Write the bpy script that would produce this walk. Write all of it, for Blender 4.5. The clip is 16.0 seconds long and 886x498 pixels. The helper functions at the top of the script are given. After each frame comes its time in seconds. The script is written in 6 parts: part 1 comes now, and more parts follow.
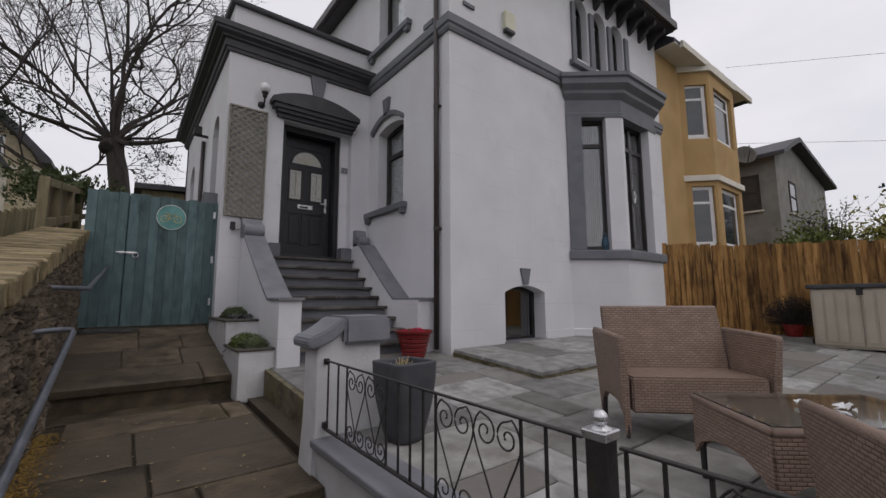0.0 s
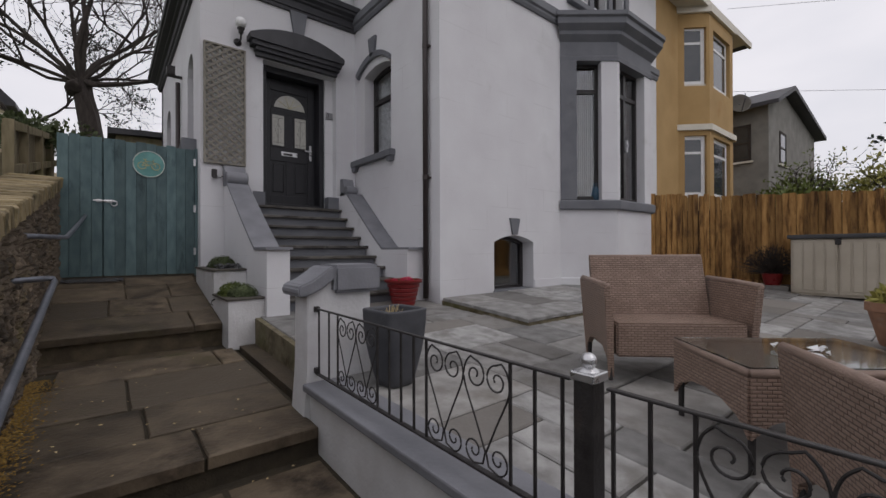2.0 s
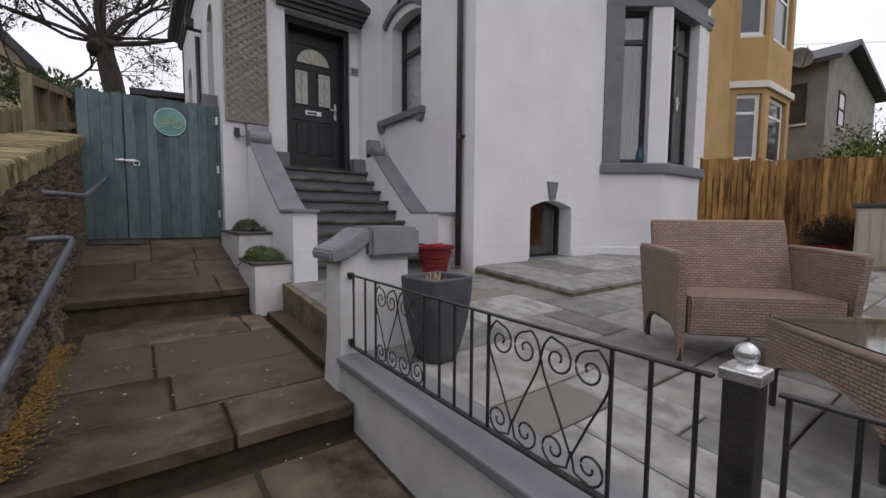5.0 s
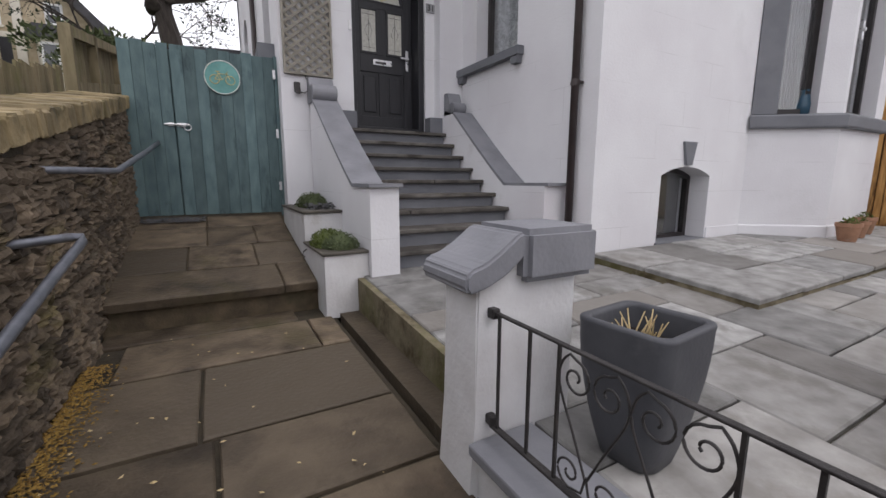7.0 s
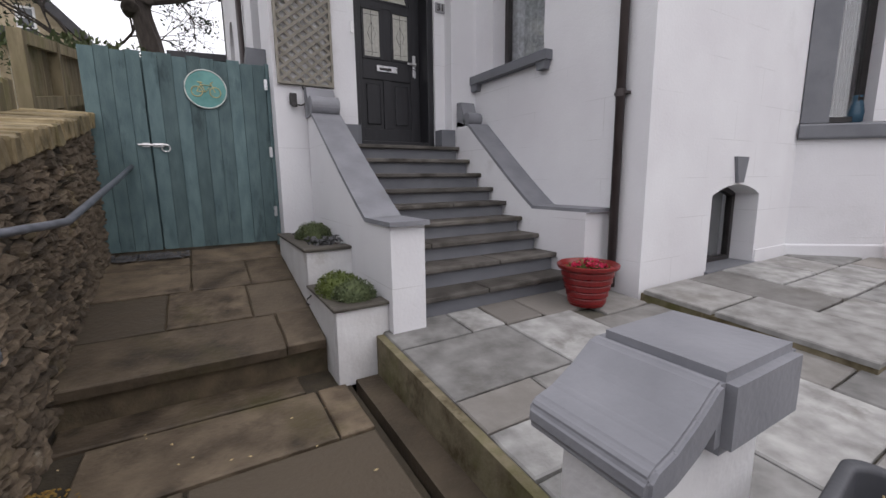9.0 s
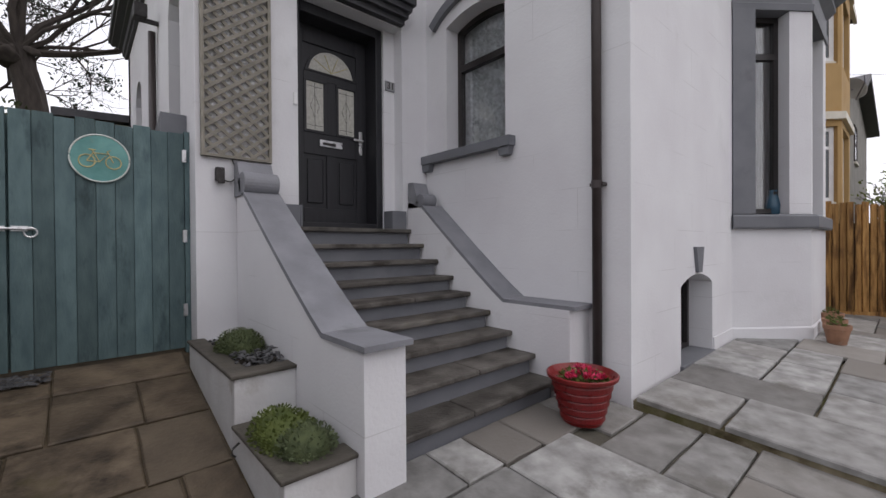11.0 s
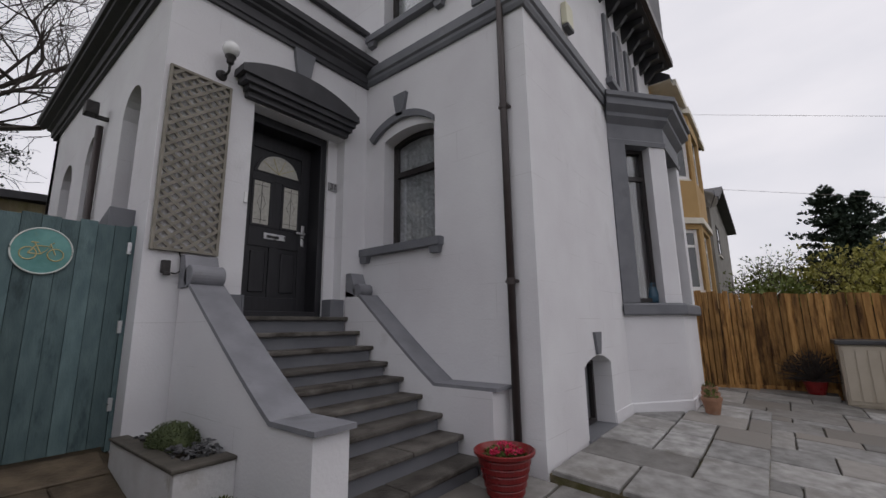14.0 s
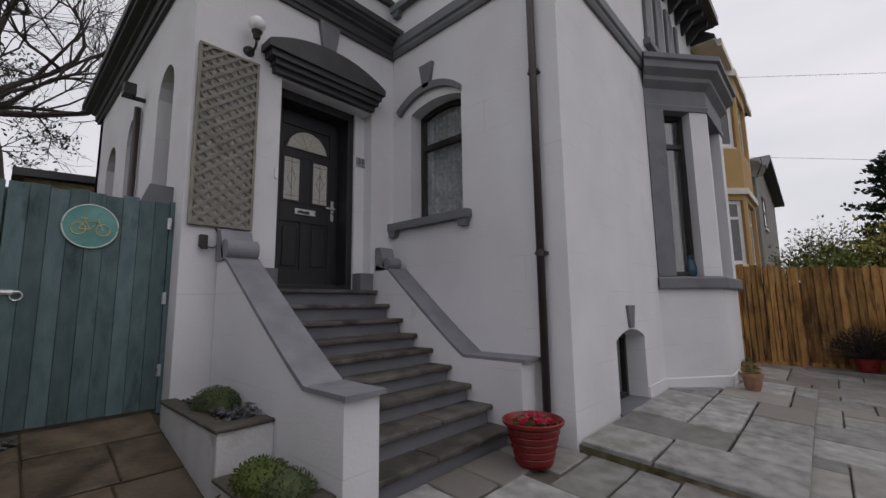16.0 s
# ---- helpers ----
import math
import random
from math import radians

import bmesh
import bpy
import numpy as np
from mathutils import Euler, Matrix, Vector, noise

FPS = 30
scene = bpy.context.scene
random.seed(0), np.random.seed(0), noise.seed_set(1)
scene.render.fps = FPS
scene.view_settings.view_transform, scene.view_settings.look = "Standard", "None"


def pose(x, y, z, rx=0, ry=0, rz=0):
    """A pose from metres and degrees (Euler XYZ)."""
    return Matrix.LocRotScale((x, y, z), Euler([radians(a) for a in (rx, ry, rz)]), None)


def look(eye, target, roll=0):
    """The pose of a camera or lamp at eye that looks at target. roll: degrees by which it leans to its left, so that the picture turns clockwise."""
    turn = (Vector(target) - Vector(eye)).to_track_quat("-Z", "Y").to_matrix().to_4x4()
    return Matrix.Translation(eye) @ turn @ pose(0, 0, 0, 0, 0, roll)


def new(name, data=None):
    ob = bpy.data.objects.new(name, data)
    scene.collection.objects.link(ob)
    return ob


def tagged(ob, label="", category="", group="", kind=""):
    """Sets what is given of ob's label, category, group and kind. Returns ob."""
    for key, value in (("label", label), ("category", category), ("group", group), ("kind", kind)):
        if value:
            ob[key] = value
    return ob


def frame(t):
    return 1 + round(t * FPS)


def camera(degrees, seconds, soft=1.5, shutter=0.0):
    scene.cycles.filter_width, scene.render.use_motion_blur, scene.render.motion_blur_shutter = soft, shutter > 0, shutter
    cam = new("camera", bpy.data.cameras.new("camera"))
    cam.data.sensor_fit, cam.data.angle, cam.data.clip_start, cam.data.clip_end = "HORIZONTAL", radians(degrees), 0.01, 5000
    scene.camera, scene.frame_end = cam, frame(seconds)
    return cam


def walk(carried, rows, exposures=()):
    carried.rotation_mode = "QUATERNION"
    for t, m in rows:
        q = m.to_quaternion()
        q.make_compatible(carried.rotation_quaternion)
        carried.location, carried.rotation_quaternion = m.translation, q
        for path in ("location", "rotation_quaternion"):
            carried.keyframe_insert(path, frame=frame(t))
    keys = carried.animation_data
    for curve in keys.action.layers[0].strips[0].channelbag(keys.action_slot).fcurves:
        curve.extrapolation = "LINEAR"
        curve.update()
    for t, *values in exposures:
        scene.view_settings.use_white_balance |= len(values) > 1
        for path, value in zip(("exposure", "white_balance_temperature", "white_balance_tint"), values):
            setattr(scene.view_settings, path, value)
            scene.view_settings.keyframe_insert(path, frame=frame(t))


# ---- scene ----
cam = camera(94.0, 16.0, soft=1.5)
PATH = [
    (0, (0.199, 0.41, 1.77), (1.407, 1.985, 2.012), -0.2),
    (0.5, (0.206, 0.423, 1.755), (1.418, 2.007, 1.901), -0.2),
    (1, (0.209, 0.422, 1.752), (1.445, 1.993, 1.821), -0.2),
    (1.5, (0.213, 0.415, 1.751), (1.49, 1.954, 1.772), -0.3),
    (2, (0.218, 0.446, 1.756), (1.477, 2.0, 1.761), -0.2),
    (2.5, (0.238, 0.502, 1.762), (1.496, 2.057, 1.768), -0.1),
    (3, (0.243, 0.494, 1.76), (1.534, 2.021, 1.801), -0.3),
    (5.5, (0.328, 1.055, 1.709), (1.384, 2.739, 1.483), -0.2),
    (6, (0.401, 1.374, 1.714), (1.278, 3.151, 1.444), -0.0),
    (6.5, (0.43, 1.571, 1.737), (1.303, 3.352, 1.486), 0.0),
    (7, (0.45, 1.897, 1.823), (1.405, 3.623, 1.493), 0.1),
    (7.5, (0.404, 2.008, 1.978), (1.374, 3.713, 1.591), -0.2),
    (8, (0.431, 2.137, 1.968), (1.385, 3.857, 1.607), -0.3),
    (10.5, (0.532, 3.199, 2.237), (1.762, 4.767, 2.064), -0.5),
    (11, (0.504, 3.266, 2.256), (1.831, 4.762, 2.241), -0.4),
    (11.5, (0.35, 3.261, 2.265), (1.708, 4.727, 2.364), -0.5),
    (12, (0.227, 3.238, 2.272), (1.598, 4.689, 2.4), -0.8),
    (12.5, (0.208, 3.139, 2.289), (1.62, 4.544, 2.459), -0.9),
    (13, (0.169, 3.045, 2.285), (1.668, 4.347, 2.526), -0.9),
    (13.5, (0.149, 3.011, 2.292), (1.687, 4.256, 2.585), -0.8),
    (14, (0.133, 2.982, 2.324), (1.673, 4.204, 2.689), -0.8),
    (14.5, (0.142, 2.978, 2.306), (1.7, 4.164, 2.712), -0.8),
    (15, (0.153, 2.98, 2.3), (1.685, 4.214, 2.662), -0.7),
    (15.5, (0.16, 2.976, 2.296), (1.654, 4.268, 2.612), -0.6),
    (16, (0.169, 2.986, 2.279), (1.627, 4.33, 2.539), -0.7),
]
EXPOSURES = [(t, stops, 6500, 15) for t, stops in ((0, -0.66), (3.0, -0.56), (5.5, -0.16), (6.5, 0.10), (8.0, 0.17), (10.5, 0.0), (11.0, -0.12), (12.5, -0.42), (14.5, -0.70), (16.0, -0.71))]
walk(cam, [(t, look(eye, target, roll)) for t, eye, target, roll in PATH], EXPOSURES)

# ---- sky and light ----
world = bpy.data.worlds.new("overcast")
scene.world = world
world.use_nodes = True
wn, wl = world.node_tree.nodes, world.node_tree.links
wn.clear()
w_out = wn.new("ShaderNodeOutputWorld")
w_bg = wn.new("ShaderNodeBackground")
w_sky = wn.new("ShaderNodeTexSky")
w_sky.sky_type, w_sky.sun_disc = "NISHITA", False
w_sky.sun_elevation, w_sky.sun_rotation = radians(58), radians(153)
w_sky.dust_density, w_sky.air_density = 4.0, 1.0
w_scale = wn.new("ShaderNodeMix")
w_scale.data_type, w_scale.blend_type = "RGBA", "MULTIPLY"
w_scale.inputs[0].default_value = 1.0
w_scale.inputs[7].default_value = (0.10, 0.10, 0.10, 1)
w_tc = wn.new("ShaderNodeTexCoord")
w_map = wn.new("ShaderNodeMapping")
w_map.inputs["Scale"].default_value = (1.2, 1.2, 3.5)
w_noise = wn.new("ShaderNodeTexNoise")
w_noise.inputs["Scale"].default_value, w_noise.inputs["Detail"].default_value = 2.2, 6.0
w_ramp = wn.new("ShaderNodeValToRGB")
w_ramp.color_ramp.elements[0].position, w_ramp.color_ramp.elements[0].color = 0.30, (0.82, 0.84, 0.88, 1)
w_ramp.color_ramp.elements[1].position, w_ramp.color_ramp.elements[1].color = 0.72, (0.99, 0.99, 1.01, 1)
w_mix = wn.new("ShaderNodeMix")
w_mix.data_type = "RGBA"
w_mix.inputs[0].default_value = 0.93
wl.new(w_sky.outputs[0], w_scale.inputs[6])
wl.new(w_tc.outputs["Generated"], w_map.inputs[0])
wl.new(w_map.outputs[0], w_noise.inputs["Vector"])
wl.new(w_noise.outputs["Fac"], w_ramp.inputs[0])
wl.new(w_scale.outputs[2], w_mix.inputs[6])
wl.new(w_ramp.outputs[0], w_mix.inputs[7])
wl.new(w_mix.outputs[2], w_bg.inputs[0])
w_bg.inputs[1].default_value = 1.42
wl.new(w_bg.outputs[0], w_out.inputs[0])
sun = new("sun", bpy.data.lights.new("sun", "SUN"))
sun.data.energy, sun.data.angle, sun.data.color = 0.5, radians(40), (1.0, 0.98, 0.95)
sun.matrix_world = look((3, -6, 11), (0, 0, 0))


# ---- materials ----
def mat(name, c1, c2, scale=6.0, rough=0.7, bump=0.2, grain=60.0, metal=0.0, c3=None, stain=0.55, vary=0.0, stretch=(1, 1, 1), specular=0.4, moss=None, moss_at=0.56, tone=None):
    """Two-scale surface: broad blotches between c1 and c2, fine grain in relief, optional stains of c3, tone varied piece by piece."""
    m = bpy.data.materials.new(name)
    m.use_nodes = True
    n, l = m.node_tree.nodes, m.node_tree.links
    b = n["Principled BSDF"]
    geo = n.new("ShaderNodeNewGeometry")
    mp = n.new("ShaderNodeMapping")
    mp.inputs["Scale"].default_value = stretch
    l.new(geo.outputs["Position"], mp.inputs[0])
    broad = n.new("ShaderNodeTexNoise")
    broad.inputs["Scale"].default_value, broad.inputs["Detail"].default_value = scale, 5.0
    fine = n.new("ShaderNodeTexNoise")
    fine.inputs["Scale"].default_value, fine.inputs["Detail"].default_value = grain, 4.0
    l.new(mp.outputs[0], broad.inputs["Vector"])
    l.new(mp.outputs[0], fine.inputs["Vector"])
    ramp = n.new("ShaderNodeValToRGB")
    ramp.color_ramp.elements[0].position, ramp.color_ramp.elements[1].position = 0.32, 0.68
    ramp.color_ramp.elements[0].color, ramp.color_ramp.elements[1].color = (*c1, 1), (*c2, 1)
    l.new(broad.outputs["Fac"], ramp.inputs[0])
    col = ramp.outputs[0]
    if c3:
        st = n.new("ShaderNodeTexNoise")
        st.inputs["Scale"].default_value, st.inputs["Detail"].default_value, st.inputs["Roughness"].default_value = scale * 0.45, 8.0, 0.65
        l.new(mp.outputs[0], st.inputs["Vector"])
        sr = n.new("ShaderNodeValToRGB")
        sr.color_ramp.elements[0].position, sr.color_ramp.elements[1].position = stain, stain + 0.14
        sr.color_ramp.elements[0].color, sr.color_ramp.elements[1].color = (0, 0, 0, 1), (1, 1, 1, 1)
        l.new(st.outputs["Fac"], sr.inputs[0])
        mx = n.new("ShaderNodeMix")
        mx.data_type = "RGBA"
        l.new(sr.outputs[0], mx.inputs[0])
        l.new(col, mx.inputs[6])
        mx.inputs[7].default_value = (*c3, 1)
        col = mx.outputs[2]
    if moss:
        ms = n.new("ShaderNodeTexNoise")
        ms.inputs["Scale"].default_value, ms.inputs["Detail"].default_value, ms.inputs["Roughness"].default_value = 1.7, 9.0, 0.68
        l.new(geo.outputs["Position"], ms.inputs["Vector"])
        mq = n.new("ShaderNodeValToRGB")
        mq.color_ramp.elements[0].position, mq.color_ramp.elements[1].position = moss_at, moss_at + 0.16
        mq.color_ramp.elements[0].color, mq.color_ramp.elements[1].color = (0, 0, 0, 1), (0.85, 0.85, 0.85, 1)
        l.new(ms.outputs["Fac"], mq.inputs[0])
        mm = n.new("ShaderNodeMix")
        mm.data_type = "RGBA"
        l.new(mq.outputs[0], mm.inputs[0])
        l.new(col, mm.inputs[6])
        mm.inputs[7].default_value = (*moss, 1)
        col = mm.outputs[2]
    if tone:
        ot = n.new("ShaderNodeObjectInfo")
        tm = n.new("ShaderNodeMath")
        tm.operation = "MULTIPLY"
        tm.inputs[1].default_value = 7.31
        l.new(ot.outputs["Random"], tm.inputs[0])
        tf = n.new("ShaderNodeMath")
        tf.operation = "FRACT"
        l.new(tm.outputs[0], tf.inputs[0])
        tp = n.new("ShaderNodeMath")
        tp.operation = "POWER"
        tp.inputs[1].default_value = 2.0
        l.new(tf.outputs[0], tp.inputs[0])
        tx = n.new("ShaderNodeMix")
        tx.data_type = "RGBA"
        l.new(tp.outputs[0], tx.inputs[0])
        l.new(col, tx.inputs[6])
        tx.inputs[7].default_value = (*tone, 1)
        col = tx.outputs[2]
    if vary:
        oi = n.new("ShaderNodeObjectInfo")
        mr = n.new("ShaderNodeMapRange")
        mr.inputs[3].default_value, mr.inputs[4].default_value = 1 - vary, 1 + vary
        l.new(oi.outputs["Random"], mr.inputs[0])
        mv = n.new("ShaderNodeMix")
        mv.data_type, mv.blend_type = "RGBA", "MULTIPLY"
        mv.inputs[0].default_value = 1.0
        l.new(col, mv.inputs[6])
        l.new(mr.outputs[0], mv.inputs[7])
        col = mv.outputs[2]
    l.new(col, b.inputs["Base Color"])
    rr = n.new("ShaderNodeMapRange")
    rr.inputs[3].default_value, rr.inputs[4].default_value = max(rough - 0.12, 0.02), min(rough + 0.12, 1)
    l.new(broad.outputs["Fac"], rr.inputs[0])
    l.new(rr.outputs[0], b.inputs["Roughness"])
    b.inputs["Metallic"].default_value = metal
    b.inputs["Specular IOR Level"].default_value = specular
    if bump:
        add = n.new("ShaderNodeMath")
        add.operation = "ADD"
        l.new(broad.outputs["Fac"], add.inputs[0])
        l.new(fine.outputs["Fac"], add.inputs[1])
        bp = n.new("ShaderNodeBump")
        bp.inputs["Strength"].default_value, bp.inputs["Distance"].default_value = bump, 0.01
        l.new(add.outputs[0], bp.inputs["Height"])
        l.new(bp.outputs[0], b.inputs["Normal"])
    return m


def weave_mat(name, c1, c2):
    """Flat plastic rattan strands in a basket weave, over UVs in metres."""
    m = mat(name, c1, c2, 9.0, 0.5, 0.0, 50.0)
    n, l = m.node_tree.nodes, m.node_tree.links
    b = n["Principled BSDF"]
    uv = n.new("ShaderNodeUVMap")
    br = n.new("ShaderNodeTexBrick")
    br.inputs["Scale"].default_value = 1.0
    br.inputs["Brick Width"].default_value, br.inputs["Row Height"].default_value = 0.042, 0.0165
    br.inputs["Mortar Size"].default_value, br.inputs["Mortar Smooth"].default_value = 0.0036, 1.0
    br.inputs["Color1"].default_value, br.inputs["Color2"].default_value = (1, 1, 1, 1), (0.80, 0.79, 0.78, 1)
    br.inputs["Mortar"].default_value = (0.34, 0.31, 0.29, 1)
    l.new(uv.outputs[0], br.inputs["Vector"])
    mx = n.new("ShaderNodeMix")
    mx.data_type, mx.blend_type = "RGBA", "MULTIPLY"
    mx.inputs[0].default_value = 1.0
    old = b.inputs["Base Color"].links[0].from_socket
    l.new(old, mx.inputs[6])
    l.new(br.outputs["Color"], mx.inputs[7])
    l.new(mx.outputs[2], b.inputs["Base Color"])
    inv = n.new("ShaderNodeMath")
    inv.operation = "SUBTRACT"
    inv.inputs[0].default_value = 1.0
    l.new(br.outputs["Fac"], inv.inputs[1])
    bp = n.new("ShaderNodeBump")
    bp.inputs["Strength"].default_value, bp.inputs["Distance"].default_value = 0.9, 0.004
    l.new(inv.outputs[0], bp.inputs["Height"])
    l.new(bp.outputs[0], b.inputs["Normal"])
    return m


def glass_mat(name, tint=(0.9, 0.93, 0.95), rough=0.02):
    m = bpy.data.materials.new(name)
    m.use_nodes = True
    b = m.node_tree.nodes["Principled BSDF"]
    b.inputs["Base Color"].default_value = (*tint, 1)
    b.inputs["Roughness"].default_value = rough
    b.inputs["Transmission Weight"].default_value = 1.0
    b.inputs["IOR"].default_value = 1.9 if rough < 0.03 else 1.45
    return m


WHITE = mat("white_render", (0.61, 0.60, 0.62), (0.68, 0.68, 0.695), 1.3, 0.82, 0.22, 48.0, c3=(0.55, 0.55, 0.555), stain=0.60, moss=(0.52, 0.51, 0.51), moss_at=0.64)
DIRTY = mat("stained_white_render", (0.54, 0.53, 0.53), (0.66, 0.66, 0.665), 4.0, 0.85, 0.35, 40.0, c3=(0.30, 0.27, 0.23), stain=0.64)
GREY = mat("grey_masonry_paint", (0.125, 0.130, 0.145), (0.165, 0.170, 0.185), 3.0, 0.62, 0.14, 70.0, c3=(0.10, 0.10, 0.11), stain=0.60)
GREY_LIGHT = mat("grey_coping_paint", (0.165, 0.168, 0.185), (0.225, 0.228, 0.248), 4.0, 0.55, 0.25, 50.0, c3=(0.13, 0.133, 0.142), stain=0.56, moss=(0.14, 0.135, 0.13), moss_at=0.60)
CHARCOAL = mat("charcoal_trim", (0.035, 0.035, 0.040), (0.055, 0.055, 0.060), 4.0, 0.5, 0.08, 90.0)
DOOR = mat("anthracite_door", (0.016, 0.016, 0.019), (0.024, 0.024, 0.028), 5.0, 0.42, 0.06, 140.0, stretch=(6, 6, 0.6))
EDGING = mat("dark_slate_edging", (0.050, 0.044, 0.036), (0.095, 0.085, 0.070), 7.0, 0.7, 0.5, 40.0, c3=(0.16, 0.155, 0.12), stain=0.62)
TREAD = mat("worn_step_stone", (0.052, 0.046, 0.040), (0.125, 0.115, 0.103), 6.5, 0.6, 0.55, 50.0, c3=(0.028, 0.023, 0.018), stain=0.50, vary=0.30, moss=(0.075, 0.065, 0.035), moss_at=0.58)
PATIO = mat("grey_sandstone_flag", (0.175, 0.172, 0.166), (0.345, 0.342, 0.332), 7.5, 0.66, 0.40, 38.0, specular=0.28, c3=(0.150, 0.145, 0.135), stain=0.55, vary=0.32, tone=(0.185, 0.170, 0.152), moss=(0.150, 0.142, 0.126), moss_at=0.56)
PATIO_JOINT = mat("dark_patio_pointing", (0.058, 0.053, 0.044), (0.105, 0.096, 0.074), 8.0, 0.9, 0.5, 60.0)
PATIO_EDGE = mat("mossy_edge_stone", (0.12, 0.10, 0.06), (0.21, 0.18, 0.12), 9.0, 0.85, 0.6, 40.0, c3=(0.06, 0.045, 0.02), stain=0.50, moss=(0.10, 0.10, 0.03), moss_at=0.50)
FLAG = mat("brown_york_flag", (0.062, 0.046, 0.031), (0.165, 0.128, 0.088), 5.2, 0.62, 0.65, 36.0, specular=0.28, c3=(0.030, 0.022, 0.015), stain=0.51, vary=0.28, tone=(0.085, 0.068, 0.049), moss=(0.068, 0.058, 0.022), moss_at=0.57)
PATH_JOINT = mat("path_soil", (0.030, 0.024, 0.016), (0.055, 0.044, 0.028), 12.0, 0.95, 0.6, 80.0)
SAND_JOINT = mat("sandy_mortar", (0.055, 0.041, 0.025), (0.11, 0.084, 0.052), 9.0, 0.9, 0.5, 60.0, c3=(0.05, 0.045, 0.022), stain=0.55)
RUBBLE = mat("rubble_stone", (0.046, 0.034, 0.024), (0.165, 0.127, 0.088), 13.0, 0.9, 1.0, 50.0, c3=(0.27, 0.235, 0.185), stain=0.60, vary=0.5, tone=(0.080, 0.062, 0.044), moss=(0.105, 0.088, 0.024), moss_at=0.55)
MORTAR = mat("dark_mortar", (0.028, 0.022, 0.017), (0.06, 0.05, 0.035), 9.0, 0.95, 0.8, 60.0)
COPING = mat("buff_coping_brick", (0.165, 0.128, 0.066), (0.28, 0.222, 0.128), 9.0, 0.85, 0.6, 60.0, c3=(0.085, 0.070, 0.036), stain=0.54, vary=0.28, moss=(0.12, 0.115, 0.04), moss_at=0.56)
GATE = mat("teal_stained_timber", (0.060, 0.100, 0.106), (0.100, 0.152, 0.156), 5.0, 0.72, 0.4, 30.0, c3=(0.030, 0.054, 0.060), stain=0.57, vary=0.24, stretch=(3.0, 3.0, 1.0), moss=(0.036, 0.060, 0.058), moss_at=0.62)
FENCE = mat("orange_fence_timber", (0.22, 0.110, 0.034), (0.40, 0.225, 0.080), 3.4, 0.8, 0.45, 35.0, c3=(0.085, 0.040, 0.014), stain=0.50, vary=0.30, stretch=(6, 6, 0.9), specular=0.25, moss=(0.10, 0.050, 0.018), moss_at=0.56)
OLD_WOOD = mat("weathered_fence_timber", (0.150, 0.122, 0.068), (0.26, 0.215, 0.135), 3.0, 0.85, 0.4, 35.0, c3=(0.075, 0.062, 0.032), stain=0.54, vary=0.25, stretch=(4, 4, 0.8), moss=(0.15, 0.145, 0.055), moss_at=0.50)
LATTICE = mat("grey_green_lattice", (0.170, 0.156, 0.128), (0.245, 0.226, 0.190), 8.0, 0.75, 0.2, 70.0, vary=0.12)
IRON = mat("black_iron", (0.024, 0.022, 0.022), (0.050, 0.046, 0.045), 20.0, 0.5, 0.2, 120.0, metal=0.3, c3=(0.07, 0.05, 0.04), stain=0.62)
GALV = mat("galvanised_tube", (0.13, 0.14, 0.165), (0.21, 0.22, 0.25), 14.0, 0.45, 0.1, 90.0, metal=0.6, c3=(0.09, 0.085, 0.085), stain=0.60)
SILVER = mat("silver_paint", (0.55, 0.55, 0.56), (0.68, 0.68, 0.69), 20.0, 0.3, 0.05, 100.0, metal=0.8)
PIPE = mat("brown_black_pipe", (0.034, 0.025, 0.024), (0.052, 0.040, 0.038), 6.0, 0.4, 0.06, 90.0)
WICKER = weave_mat("taupe_rattan", (0.285, 0.195, 0.150), (0.350, 0.248, 0.196))
WICKER_TOP = mat("taupe_rattan_band", (0.245, 0.172, 0.135), (0.31, 0.222, 0.178), 12.0, 0.5, 0.5, 160.0)
GLASS = glass_mat("window_glass")
TABLE_GLASS = glass_mat("table_glass", (0.80, 0.86, 0.85), 0.05)
UPVC_DARK = mat("dark_window_frame", (0.020, 0.017, 0.017), (0.032, 0.028, 0.028), 6.0, 0.35, 0.04, 100.0)
UPVC_WHITE = mat("white_window_frame", (0.70, 0.70, 0.70), (0.78, 0.78, 0.78), 6.0, 0.35, 0.04, 100.0)
DRAPE = mat("brown_drape", (0.040, 0.022, 0.018), (0.065, 0.038, 0.032), 14.0, 0.9, 0.3, 80.0)
# room shade put into the base colour, so reflections dominate the panes
INSIDE = mat("shade_toned_room", (0.045, 0.036, 0.032), (0.07, 0.058, 0.05), 1.0, 0.9, 0.0)
LACE = mat("lace_curtain", (0.50, 0.50, 0.50), (0.88, 0.88, 0.88), 24.0, 0.9, 0.4, 120.0, c3=(0.34, 0.34, 0.34), stain=0.56)
LEADED = mat("frosted_leaded_pane", (0.42, 0.41, 0.36), (0.55, 0.54, 0.49), 40.0, 0.18, 0.15, 160.0)
RED_POT = mat("glossy_red_glaze", (0.13, 0.009, 0.010), (0.20, 0.015, 0.014), 5.0, 0.3, 0.08, 60.0)
TERRA = mat("terracotta", (0.22, 0.115, 0.070), (0.34, 0.185, 0.115), 8.0, 0.8, 0.3, 60.0, c3=(0.30, 0.24, 0.19), stain=0.58, moss=(0.11, 0.085, 0.05), moss_at=0.58)
GREY_POT = mat("grey_pot", (0.050, 0.052, 0.060), (0.080, 0.082, 0.090), 6.0, 0.55, 0.12, 60.0, c3=(0.11, 0.11, 0.115), stain=0.62)
SOIL = mat("dark_soil", (0.018, 0.013, 0.009), (0.040, 0.028, 0.019), 25.0, 0.95, 0.8, 90.0)
